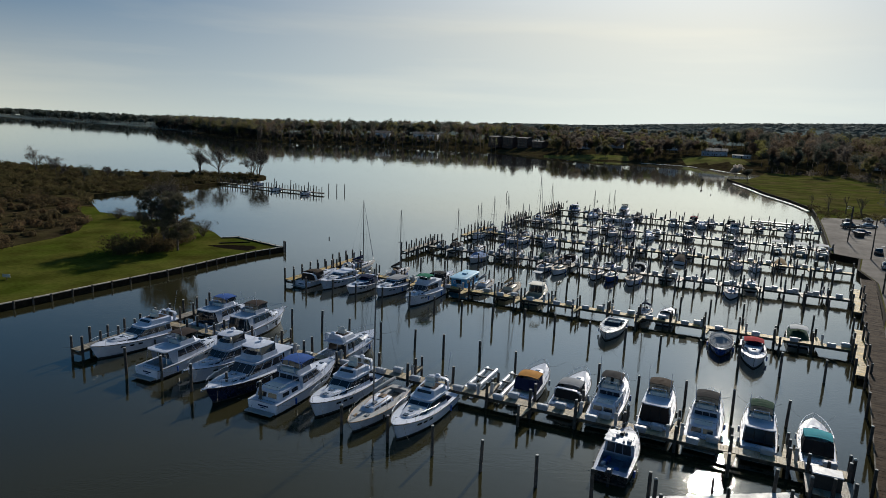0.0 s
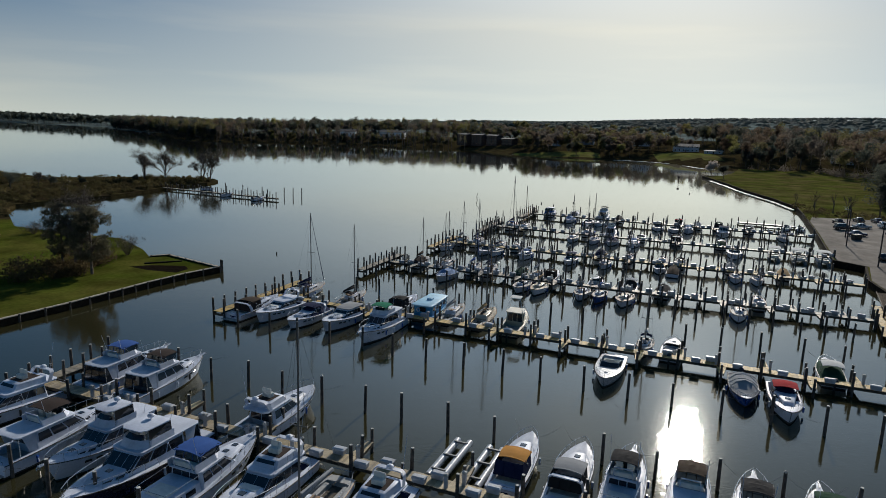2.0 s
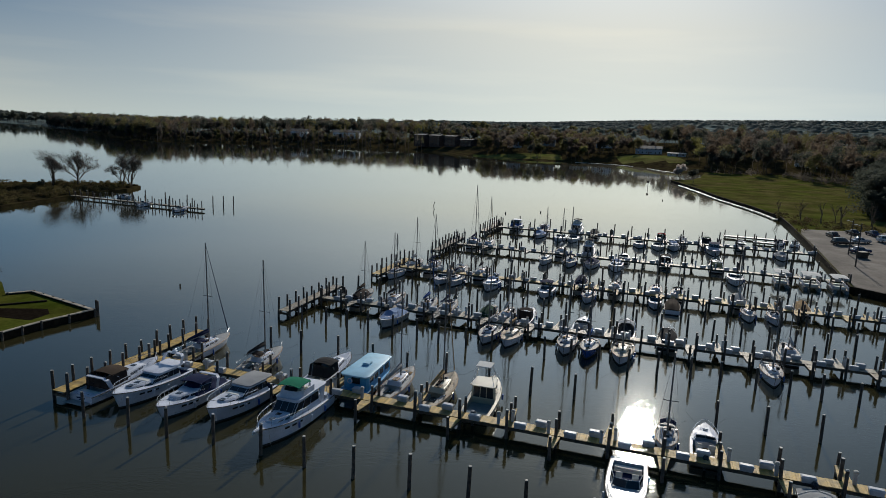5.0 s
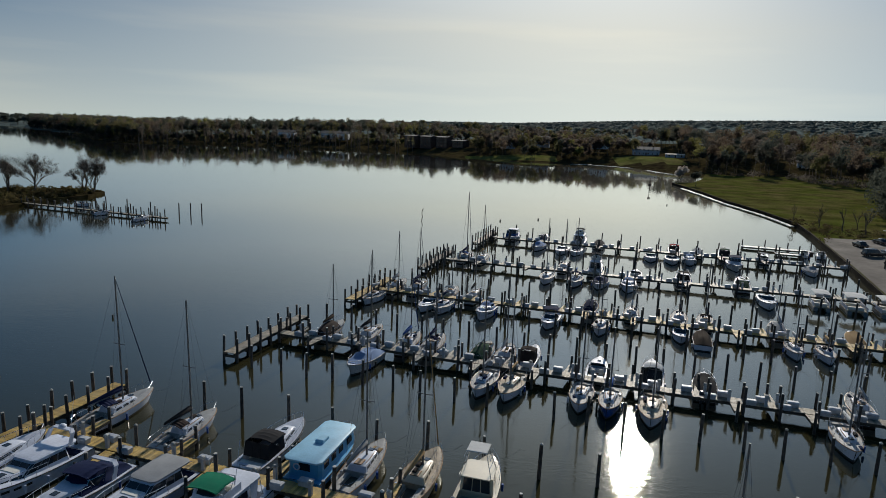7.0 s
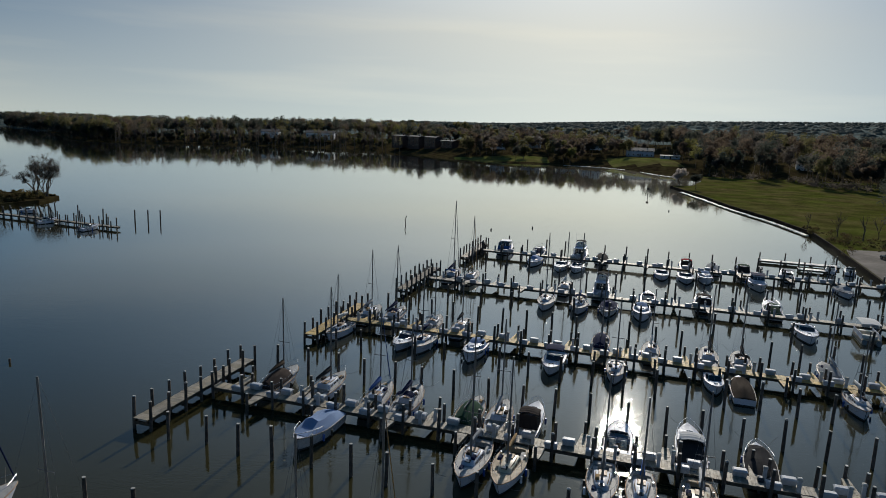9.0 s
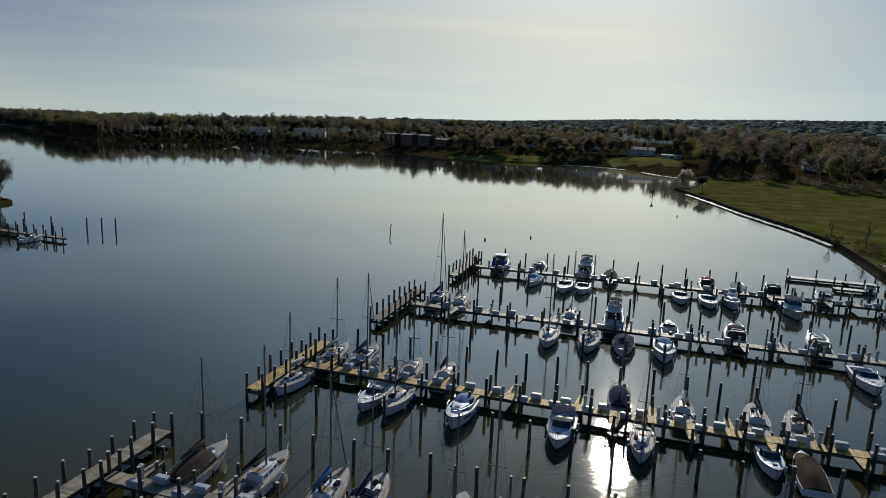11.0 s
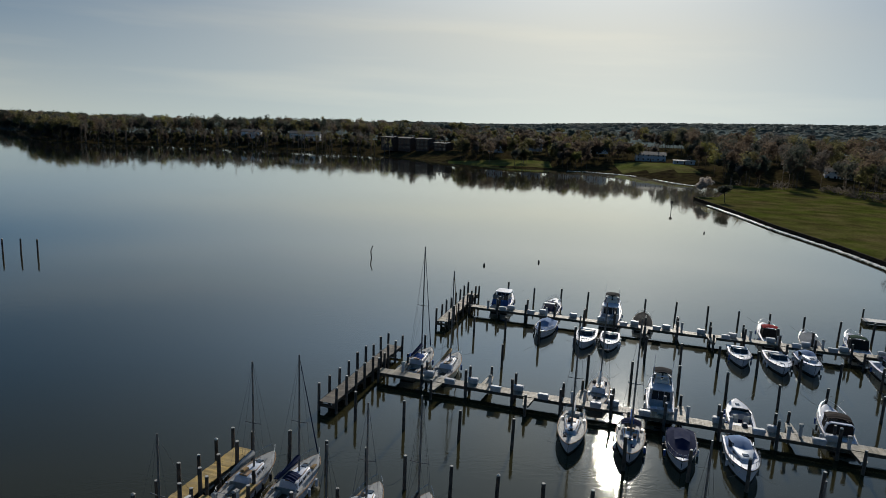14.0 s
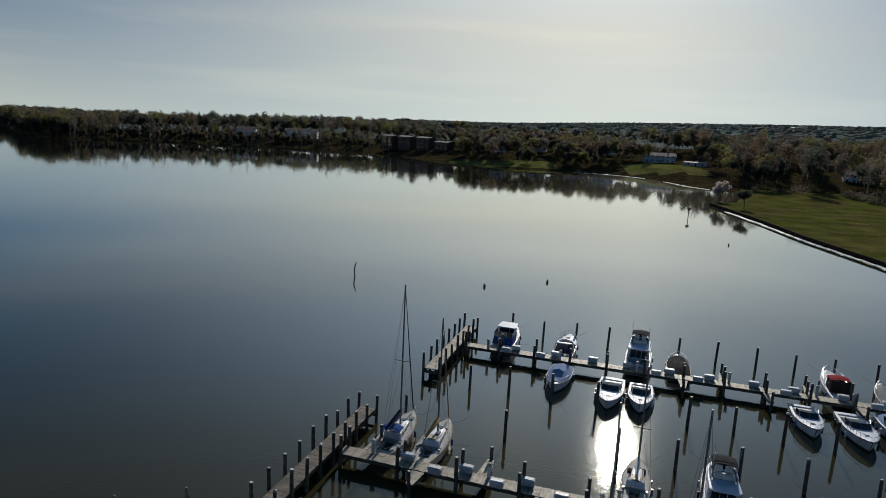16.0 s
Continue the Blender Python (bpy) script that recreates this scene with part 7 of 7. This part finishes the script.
for k, (x, y, hgt) in enumerate(((124, 270, 17), (131, 283, 19), (138, 296, 18), (133, 266, 20), (147, 312, 19), (144, 288, 21), (156, 330, 20), (121, 258, 11))):
    tree(x, y, 1.1, hgt, 90 + k, "tall dark evergreen at the lawn's far side", EVERGREEN, 60, 0.5, depth=4, blob=0.13, low=60)
for x, y, hd in ((68.6, 205.2, 60), (72.0, 204.6, 65)):
    e = runabout(1, 1, 0, 5, 4.6, 1.9, True, "small pale skiff at the service pier", motor=1)
    e.matrix_world = pose(x, y, 0, 0, 0, hd)


def woods(name, xs, ys, zs, heights, materials, label, seed, leaves, size, shares=None, trunk=0.16, wide=1.0):
    """A stand of many trees as one mesh: each a rounded crown of leaf clumps in one tone on a thin forked trunk."""
    rng = np.random.default_rng(seed)
    n, k = len(xs), 7
    base = np.stack([xs, ys, zs], 1)
    d = rng.normal(size=(n, k, 3))
    d /= np.linalg.norm(d, axis=2)[:, :, None]
    slim = wide * rng.uniform(0.75, 1.2, (n, 1, 1)) * np.array([1.0, 1.0, 0.0]) + np.array([0, 0, 1.0])
    cen = base[:, None] + d * rng.uniform(0.5, 1.0, (n, k, 1)) * np.array([0.20, 0.20, 0.24]) * slim * heights[:, None, None] + np.array([0, 0, 0.62]) * heights[:, None, None]
    rad = heights[:, None, None] * rng.uniform(0.10, 0.17, (n, k, 3)) * np.array([wide, wide, 1.0])
    v, f = leaf_cloud(rng, cen.reshape(-1, 3), rad.reshape(-1, 3), leaves, size)
    tone = rng.choice(len(materials), n, p=shares) if len(materials) > 1 else np.zeros(n, int)
    tagged(part(name, arrays(name, v, f, materials, np.repeat(tone, k * leaves)), None), label, "woods", kind="stuff")
    # trunks and forks: thin three-sided spars
    a = np.repeat(base, 5, 0) + np.array([0, 0, -0.5])
    b = np.concatenate([(base + np.array([0, 0, 0.9]) * heights[:, None])[:, None], cen[:, :4]], 1).reshape(-1, 3)
    a.reshape(n, 5, 3)[:, 1:] += (np.array([0, 0, 0.35]) * heights[:, None])[:, None]
    w = trunk * np.tile([1.0, 0.55, 0.55, 0.55, 0.55], n)[:, None]
    e1, e2, e3 = np.array([1, 0, 0]) * w, np.array([-0.5, 0.87, 0]) * w, np.array([-0.5, -0.87, 0]) * w
    tv = np.stack([a + e1, a + e2, a + e3, b], 1).reshape(-1, 3)
    t0 = np.arange(len(a))[:, None] * 4
    tf = np.concatenate([t0 + np.array([[0, 1, 3]]), t0 + np.array([[1, 2, 3]]), t0 + np.array([[2, 0, 3]])], 0)
    tagged(part(name + "_trunks", arrays(name + "_trunks", tv, tf, BARK), None), "bare grey trunks and forks in " + label, "woods", kind="stuff")


nr = np.random.default_rng(5)


def scatter(n, x0, x1, d0, d1, power=1.0):
    x = nr.uniform(x0, x1, n)
    d = d0 + (d1 - d0) * nr.random(n) ** power
    y = np.interp(x, SHORE_X, SHORE_Y) + d
    return x, y


x, y = scatter(1750, -640, 135, 4, 180, 1.3)
ok = (~clearing(x, y) | (lawn(x, y) & (nr.random(len(x)) < 0.06)) | ((x > 84) & (y > 566) & (nr.random(len(x)) < 0.4))) & ((x < 66) | (y > 572))
x, y = x[ok], y[ok]
gap = (x > -310) & (x < -70) & (y < np.interp(x, SHORE_X, SHORE_Y) + 75)
tall = (nr.uniform(11, 18, len(x)) + 3.5 * (x < -60)) * np.where(gap, 0.5, 1.0)
west = x < -150
for side, shares, seed in ((~west, (0.26, 0.24, 0.24, 0.10, 0.16), 1), (west, (0.22, 0.10, 0.20, 0.05, 0.43), 2)):
    woods("bank_woods", x[side], y[side], far_height(x[side], y[side]), tall[side], SPRING, "mixed budding spring woods on the far bank", seed, 54, 0.9, shares)
x, y = scatter(560, -640, -150, 2, 70, 1.0)
ok = x < -315
x, y = x[ok], y[ok]
woods("evergreen_woods", x, y, far_height(x, y), nr.uniform(8, 15, len(x)), [EVERGREEN, GREYTWIG], "dark evergreens on the far bank", 3, 60, 0.85, (0.7, 0.3))
x, y = scatter(1000, -1600, -600, 5, 160, 1.0)
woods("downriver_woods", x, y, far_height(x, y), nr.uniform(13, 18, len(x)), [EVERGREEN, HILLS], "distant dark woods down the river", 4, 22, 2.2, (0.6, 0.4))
x = nr.uniform(131, 620, 1050)
y = nr.uniform(0, 1, 1050) ** 1.2 * 300 + 448 - np.clip((x - 128) * 0.85, 0, 210) + np.clip((150 - x) * 0.6, 0, 30)
ok = (y > 456) | (x > 165)
x, y = x[ok], y[ok]
z = np.maximum(far_height(x, y), 1.0)
woods("park_woods", x, y, z, nr.uniform(13, 25, len(x)), SPRING, "tall mixed spring woods behind the park", 6, 110, 0.75, (0.18, 0.30, 0.18, 0.06, 0.28), trunk=0.2)
x = nr.uniform(-1900, 1900, 9000)
y = nr.uniform(0, 1, 9000) ** 0.8 * 1900 + 720
ok = (y > np.interp(x, SHORE_X, SHORE_Y) + 40) & ((x > -450) | (y < 1350))
near = ok & (y < 1020) & (x > -700)
ok &= ~near
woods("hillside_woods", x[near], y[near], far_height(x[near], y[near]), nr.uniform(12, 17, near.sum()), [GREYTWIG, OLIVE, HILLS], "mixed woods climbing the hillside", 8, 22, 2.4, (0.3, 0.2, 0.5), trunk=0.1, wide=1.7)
x, y = x[ok], y[ok]


def canopy(name, xs, ys, zs, heights, material, label, seed):
    """Far woods as one mesh of close-set, uneven leafy crowns."""
    rng = np.random.default_rng(seed)
    rings, n = ((1.0, 0.0), (0.96, 0.40), (0.82, 0.76), (0.45, 1.0)), len(xs)
    a = np.arange(7) * (2 * math.pi / 7)
    shape = np.concatenate([np.stack([r * np.cos(a + i * 0.35), r * np.sin(a + i * 0.35), np.full(7, z)], 1) for i, (z, r) in enumerate(rings)])
    r = heights * rng.uniform(0.9, 1.5, n)
    v = shape[None] * np.stack([r, r, heights], 1)[:, None] * rng.uniform(0.93, 1.07, (n, len(shape), 1)) + np.stack([xs, ys, zs], 1)[:, None]
    f = []
    for i in range(len(rings) - 1):
        for k in range(7):
            p, q = i * 7 + k, i * 7 + (k + 1) % 7
            f += [(p, p + 7, q + 7), (p, q + 7, q)]
    f = (np.arange(n)[:, None, None] * len(shape) + np.array(f)[None]).reshape(-1, 3)
    tagged(part(name, arrays(name, v.reshape(-1, 3), f, material), None), label, "woods", kind="stuff")


canopy("hill_woods", x, y, far_height(x, y), nr.uniform(5.0, 9.0, len(x)), HILLS, "woods on the distant hills with haze in their colour", 8)


def brush(name, inside, n, box, height, material, label, seed, size=0.5, per=26):
    """Low scrub as one mesh of twiggy clumps."""
    rng = np.random.default_rng(seed)
    x, y = rng.uniform(box[0], box[1], n), rng.uniform(box[2], box[3], n)
    ok = inside(x, y)
    x, y = x[ok], y[ok]
    h = height * rng.uniform(0.45, 1.2, len(x)) * (0.8 + 0.35 * np.sin(x * 0.31 + y * 0.12) * np.sin(y * 0.27 - x * 0.1))
    v, f = leaf_cloud(rng, np.stack([x, y, 0.75 + h * 0.42], 1), np.stack([h * 0.8, h * 0.8, h * 0.55], 1), per, size)
    tagged(part(name, arrays(name, v, f, material), None), label, "scrub", kind="stuff")


def in_poly(poly, x, y):
    """Which points lie in a closed outline."""
    hit = np.zeros(len(x), bool)
    for (xa, ya), (xb, yb) in zip(poly, poly[1:] + poly[:1]):
        cross = (ya > y) != (yb > y)
        hit ^= cross & (x < xa + (y - ya) * (xb - xa) / (yb - ya + 1e-9))
    return hit


MARSH = [(-420, 233), (-232, 251), (-190, 241), (-167, 255), (-140, 265), (-129.5, 258.5), (-128.5, 248), (-132.5, 235), (-133.5, 215), (-134.5, 199), (-141.5, 184), (-144.5, 172), (-138.5, 162), (-125.6, 149.6), (-150, 148), (-190, 158), (-420, 190)]
brush("marsh_scrub", lambda a, b: in_poly(MARSH, a, b), 2600, (-420, -128, 145, 266), 1.5, MARSHBRUSH, "low olive-brown scrub along the marsh point", 31, 0.36, 60)
POINT = [(-129, 257), (-129.5, 248), (-133.5, 235), (-134.5, 215), (-135.5, 199), (-142.5, 184), (-146, 172), (-160, 172), (-172, 240), (-150, 258)]
brush("point_scrub", lambda a, b: in_poly(POINT, a, b), 620, (-172, -128, 170, 260), 1.9, BRUSH, "dense brown scrub on the marsh point", 36, 0.36, 90)
TALLSCRUB = [(-420, 228), (-232, 246), (-205, 236), (-190, 222), (-174, 202), (-161, 186), (-151, 172), (-149, 162), (-190, 160), (-420, 190)]
brush("tall_scrub", lambda a, b: in_poly(TALLSCRUB, a, b), 1300, (-420, -148, 155, 250), 2.9, BRUSH, "tall dark brown scrub behind the marsh cove", 35, 0.5, 90)
land("ground", MARSH, 0.79, SOIL, "dark brown marsh soil under the scrub", -2.0)
THICKET = [(-112, 131), (-123, 141), (-142, 158), (-190, 158), (-300, 120), (-300, 40), (-150, 60), (-101, 88), (-101.5, 100), (-101, 108), (-103, 117)]
brush("thicket", lambda a, b: in_poly(THICKET, a, b), 1700, (-300, -100, 40, 160), 2.5, REDBRUSH, "reddish-brown leafless thicket behind the lawn", 32, 0.42, 120)
land("ground", THICKET, 0.80, SOIL, "dark leaf litter under the thicket", 0.3)
COPSE = [(-72.6, 105), (-74, 114), (-76, 117), (-81, 112), (-83, 106), (-82, 99.5), (-78.5, 98), (-75, 101)]
brush("undergrowth", lambda a, b: in_poly(COPSE, a, b), 240, (-92, -68, 97, 123), 3.9, REDBRUSH, "brown twiggy undergrowth beneath the spit pines", 33, 0.26, 170)
BANK = [(78.5, 219), (82, 232), (87, 250), (89, 268), (93, 262), (97, 246), (130, 240), (150, 232), (150, 227), (84, 227)]
brush("bank_scrub", lambda a, b: in_poly(BANK, a, b), 520, (78, 150, 219, 270), 1.8, BRUSH, "low brown scrub between lot and lawn", 34, 0.3, 60)

for k, (x, y, r, hh) in enumerate(((-75.5, 121.6, 3.0, 4.0), (-107.0, 135.0, 3.0, 2.6), (-103, 136.4, 2.4, 2.0), (-99.5, 136.0, 2.0, 1.6))):
    rs = np.random.default_rng(200 + k)
    m = Mesh()
    for _ in range(46):
        a, rr, lean = rs.uniform(0, 6.28), r * rs.uniform(0.25, 1.0), rs.uniform(0.6, 1.0)
        m.tube([(0.2 * math.cos(a), 0.2 * math.sin(a), 0), (rr * 0.55 * math.cos(a), rr * 0.55 * math.sin(a), hh * lean * 0.62), (rr * math.cos(a + 0.3), rr * math.sin(a + 0.3), hh * lean * rs.uniform(0.75, 1.0))], 0.03, 3, 0.012)
    e = thing("shrub", pose(x, y, 0.7), "grey leafless many-stemmed shrub on the bank", "bush")
    part("trunk", m, BARK, e)
    v, f = leaf_cloud(rs, np.stack([rs.normal(0, r * 0.4, 60), rs.normal(0, r * 0.4, 60), rs.uniform(0.3, 0.85, 60) * hh], 1), np.full((60, 3), r * 0.28), 26, 0.13)
    part("crown", arrays("crown", v, f, TWIG), None, e)
EDGE = [(130, 457), (165, 455), (166, 417), (232, 359), (372, 239), (392, 262), (250, 378), (190, 432), (180, 475), (130, 475)]
brush("woods_understory", lambda a, b: in_poly(EDGE, a, b), 1500, (98, 394, 236, 477), 5.0, GREYTWIG, "grey-brown understory along the edge of the park woods", 37, 0.5, 80)
x, y = scatter(420, -640, -190, 2, 40, 1.0)
woods("bank_understory", x, y, far_height(x, y), nr.uniform(3.5, 8, len(x)) * np.where(x > -315, 0.6, 1.0), [GREYTWIG, OLIVE, EVERGREEN], "dark understory along the far water's edge", 10, 34, 0.8, (0.4, 0.25, 0.35))
land("mulch_bed", [(-69.2, 112.9), (-66.5, 114.9), (-60.5, 116.0), (-58.8, 114.0), (-59.2, 111.0), (-65.0, 111.5)], 0.765, MULCH, "dark bare soil bed on the spit lawn", 0.4)
log_edge = Mesh().loft([[(-68.2, 115.7, z), (-63.0, 119.3, z), (-62.85, 119.05, z), (-68.05, 115.45, z)] for z in (0.70, 0.95)])
tagged(part("timber_edging", log_edge, SEAWALL), "low dark timber edging on the spit lawn", "edging")
x, y = scatter(85, -315, -70, 1.5, 9, 1.0)
woods("shore_trees", x, y, far_height(x, y), nr.uniform(13, 24, len(x)), [GREYTWIG, OLIVE], "tall bare trees at the far water's edge", 9, 9, 0.7, (0.7, 0.3), trunk=0.35, wide=0.5)

# ---- buildings on the far bank ----


def building(x, y, z, w, d, h, turn, wall, roof, label, floors=2, bays=4, pitch=2.0, name="house", trim=None):
    """A house: walls, gabled roof with eaves, windows with frames, a door and a chimney."""
    e = thing(name, pose(x, y, z, 0, 0, turn), label, "building")
    body = part("wall", Mesh().box(-w / 2, w / 2, -d / 2, d / 2, -2.0, h), wall, e)
    m = Mesh()
    o = 0.5
    m.loft([[(xx, -d / 2 - o, h), (xx, 0, h + pitch), (xx, d / 2 + o, h), (xx, d / 2 + o, h - 0.2), (xx, 0, h + pitch - 0.25), (xx, -d / 2 - o, h - 0.2)] for xx in (-w / 2 - o, w / 2 + o)])
    m.loft([[(xx, -d / 2, h - 0.05), (xx, 0, h + pitch - 0.2), (xx, d / 2, h - 0.05)] for xx in (-w / 2, w / 2)])
    r = part("roof", m, roof, e)
    part("chimney", Mesh().box(w * 0.25, w * 0.25 + 0.8, -0.4, 0.4, h, h + pitch + 0.9), BRICKRED, r)
    for f in range(floors):
        for b in range(bays):
            xx, zz = -w / 2 + w * (b + 0.5) / bays, 0.9 + f * 2.8
            win = part("window", Mesh().box(xx - 0.6, xx + 0.6, -d / 2 - 0.04, -d / 2 + 0.02, zz, zz + 1.4), trim or SIDING, body)
            part("pane", Mesh().box(xx - 0.5, xx + 0.5, -d / 2 - 0.06, -d / 2 - 0.03, zz + 0.1, zz + 1.3), GLASS, win)
    part("door", Mesh().box(-0.5, 0.5, -d / 2 - 0.05, -d / 2 + 0.02, 0, 2.1), BRICKRED, body)
    return e


for k in range(4):
    building(-79 + k * 14.5, 642 - k * 5.0, 5.4, 11.0, 11, 8.4 - (k == 3) * 2.4, -24, SHADEBRICK, SHINGLE, "apartment block of brick darkened as in shade, with a grey roof", 3, 3, 0.8, "apartment_block", SHINGLE)
building(113, 588, 6.4, 20, 11, 4.6, -8, GREYSIDING, SHINGLE, "long blue-grey two-storey house above the beach", 2, 6, 2.2)
building(129, 562, 6.4, 13, 7, 2.6, -8, GREYSIDING, CONCRETE, "low white garden house with a bright flat roof", 1, 3, 0.5)
building(62, 622, 9.0, 14, 10, 5.6, 10, SIDING, SHINGLE, "white two-storey house among the trees")
building(34, 640, 10.0, 15, 10, 5.6, -6, GREYSIDING, SHINGLE, "grey house among the trees")
building(84, 640, 10.5, 16, 10, 5.4, 4, SIDING, SHINGLE, "white house with a grey roof on the hill")
building(5, 622, 8.5, 12, 9, 5.2, 0, GREYSIDING, SHINGLE, "grey cottage under tall trees")
building(-160, 684, 8.5, 26, 9, 4.0, 4, SIDING, SHINGLE, "long pale house glimpsed through trunks", 1, 8)
building(-205, 676, 8.0, 16, 9, 4.2, 4, SIDING, SHINGLE, "pale house glimpsed through trunks", 1, 5)
building(207, 520, 3.5, 14, 9, 5.0, -20, SIDING, SHINGLE, "white house deep in the park woods", 2, 4)
building(-545, 850, 2.5, 22, 10, 6.0, 30, SIDING, SHINGLE, "white house far down the river", 2, 5)

# ---- parking lot ----


def car(x, y, turn, paint, label, van=False):
    """A parked car: body, cabin with windows, wheels, lamps."""
    e = thing("car", pose(x, y, 1.14, 0, 0, turn), label, "car", "cars in the parking lot")
    L, W, H = (4.9, 1.9, 1.0) if van else (4.6, 1.8, 0.85)
    part("body", Mesh().loft([ring(-L / 2, L / 2, W / 2 - 0.05, W / 2 - 0.08, 0.3, 0.2), ring(-L / 2 - 0.05, L / 2 + 0.05, W / 2, W / 2, 0.6, 0.25), ring(-L / 2 + 0.05, L / 2 - 0.1, W / 2 - 0.05, W / 2 - 0.1, H, 0.25)]), paint, e, smooth=40)
    cab, r0, r1 = deckhouse("cabin", (-L * 0.46 if van else -L * 0.34, L * 0.24, W / 2 - 0.08, W / 2 - 0.1, H - 0.03), (-L * 0.42 if van else -L * 0.22, L * 0.06, W / 2 - 0.22, W / 2 - 0.22, H + (0.75 if van else 0.55)), e, paint, 0.1, 0.04)
    panes(cab, r0, r1, 0, [(0.04, 0.96)], 0.1, 0.9)
    panes(cab, r0, r1, 4, [(0.06, 0.94)], 0.15, 0.9)
    for k in (2, 6):
        panes(cab, r0, r1, k, [(0.08, 0.46), (0.54, 0.92)], 0.12, 0.88)
    for sx in (-0.32, 0.32):
        for sy in (-1, 1):
            w = part("wheel", Mesh().tube([(L * sx, sy * (W / 2 - 0.22), 0.32), (L * sx, sy * (W / 2 + 0.01), 0.32)], 0.32, 14), TYRE, e, smooth=40)
            part("rim", Mesh().tube([(L * sx, sy * (W / 2), 0.32), (L * sx, sy * (W / 2 + 0.025), 0.32)], 0.19, 10), STEEL, w)
    for sy in (-1, 1):
        part("headlight", Mesh().box(L / 2 - 0.04, L / 2 + 0.04, sy * 0.62 - 0.18, sy * 0.62 + 0.18, 0.6, 0.74), SIGNGREY, e)
        part("tail_light", Mesh().box(-L / 2 - 0.06, -L / 2 + 0.02, sy * 0.68 - 0.14, sy * 0.68 + 0.14, 0.62, 0.78), CARPAINT[4], e)


CARS_QUAY = ((82.5, 203.5, 5, 1, True), (89, 208, 0, 2, False), (81.5, 193, 8, 3, False), (97, 211, 0, 0, True), (88, 186, 75, 1, False), (95.5, 184, 75, 0, True), (92, 196, 10, 1, False), (70.5, 148, 70, 0, False), (67.5, 142, 70, 2, False), (66.6, 136.5, 70, 0, True), (64.8, 131, 70, 3, False), (73.5, 153, 70, 1, False), (62.6, 125.5, 70, 0, False))
CARS_LOT = ((60.2, 119, 70, 2, False), (76, 141, 70, 0, True), (74, 135, 70, 1, False), (94, 222, 90, 1, False), (99, 222, 90, 3, False), (107, 222, 90, 1, True), (112, 222, 90, 2, False), (73, 160, 70, 1, False), (70, 135.5, 70, 2, False), (69.5, 129.5, 70, 0, False), (80, 152, 70, 0, False), (78.5, 146.5, 70, 1, True), (67.4, 123, 70, 3, False), (86, 216, 90, 1, False))
for x, y, turn, k, van in CARS_QUAY + CARS_LOT:
    car(x, y, turn, CARPAINT[k], f"parked {('white', 'black', 'silver', 'dark blue', 'maroon')[k]} {'van' if van else 'car'} on the asphalt lot", van)
for x, y, h in ((72, 175.7, 9), (77.5, 190, 8), (68.4, 152, 9), (57, 117, 8.5), (46, 84, 9), (33.5, 49.5, 9)):
    e = thing("utility_pole", pose(x, y, 1.1), "dark wooden utility pole by the quay", "pole", "utility poles")
    part("post", Mesh().tube([(0, 0, -0.3), (0, 0, h)], 0.16, 8, 0.12), PILE, e, smooth=50)
    part("lamp_arm", Mesh().tube([(0, 0, h - 0.6), (-0.9, 0, h - 0.3)], 0.05, 5), STEEL, e)
    part("lamp_head", Mesh().box(-1.4, -0.85, -0.14, 0.14, h - 0.36, h - 0.22, 0.04), SIGNGREY, e)
e = thing("waste_bin", pose(78.6, 186.4, 1.14, 0, 0, 15), "dark steel refuse skip in the lot", "bin")
part("bin_body", Mesh().loft([[(-0.9, -0.6, 0), (0.9, -0.6, 0), (0.9, 0.6, 0), (-0.9, 0.6, 0)], [(-1.0, -0.75, 1.3), (1.0, -0.75, 1.3), (1.0, 0.75, 1.3), (-1.0, 0.75, 1.3)]]), BLACKTRIM, e)
part("lid", Mesh().box(-1.02, 1.02, -0.78, 0.78, 1.3, 1.4, 0.05), BLACKTRIM, e)
# sheds and fence where the first dock meets the quay
x, y = at(13.4, 49.6)
e = thing("utility_cabinet", pose(x, y, DECK_Z + 0.012, 0, 0, -DOCK_TURN), "dark utility cabinet with a white lid at the dock", "cabinet")
part("cabinet_body", Mesh().box(-1.0, 1.0, -0.6, 0.6, 0, 1.15, 0.03), BLACKTRIM, e)
part("lid", Mesh().box(-1.06, 1.06, -0.66, 0.66, 1.15, 1.24, 0.03), BOXWHITE, e)
pier("landing_stage", 12.0, 15.4, 48.0, 51.2, OLDWOOD, "small timber landing stage beside the dock", 2.0)
e = thing("fence", pose(30.6, 47.0, 1.1, 0, 0, 75), "dark board fence along the quay", "fence")
for k in range(28):
    part("board", Mesh().box(-4 + k * 0.3, -4 + k * 0.3 + 0.27, -0.03, 0.03, 0.05, 1.7), FRAMEWOOD, e)
part("rail", Mesh().box(-4, 4.4, 0.03, 0.1, 0.4, 0.5), FRAMEWOOD, e)
part("rail", Mesh().box(-4, 4.4, 0.03, 0.1, 1.3, 1.4), FRAMEWOOD, e)
e = thing("sign", pose(-82, 77.2, 0.75, 0, 0, 10), "small white sign on the lawn", "sign")
part("board", Mesh().box(-0.6, 0.6, -0.03, 0.03, 0.35, 0.85), SIGNGREY, e)
part("post", Mesh().box(-0.05, 0.05, -0.05, 0.05, -0.2, 0.4), PILE, e)
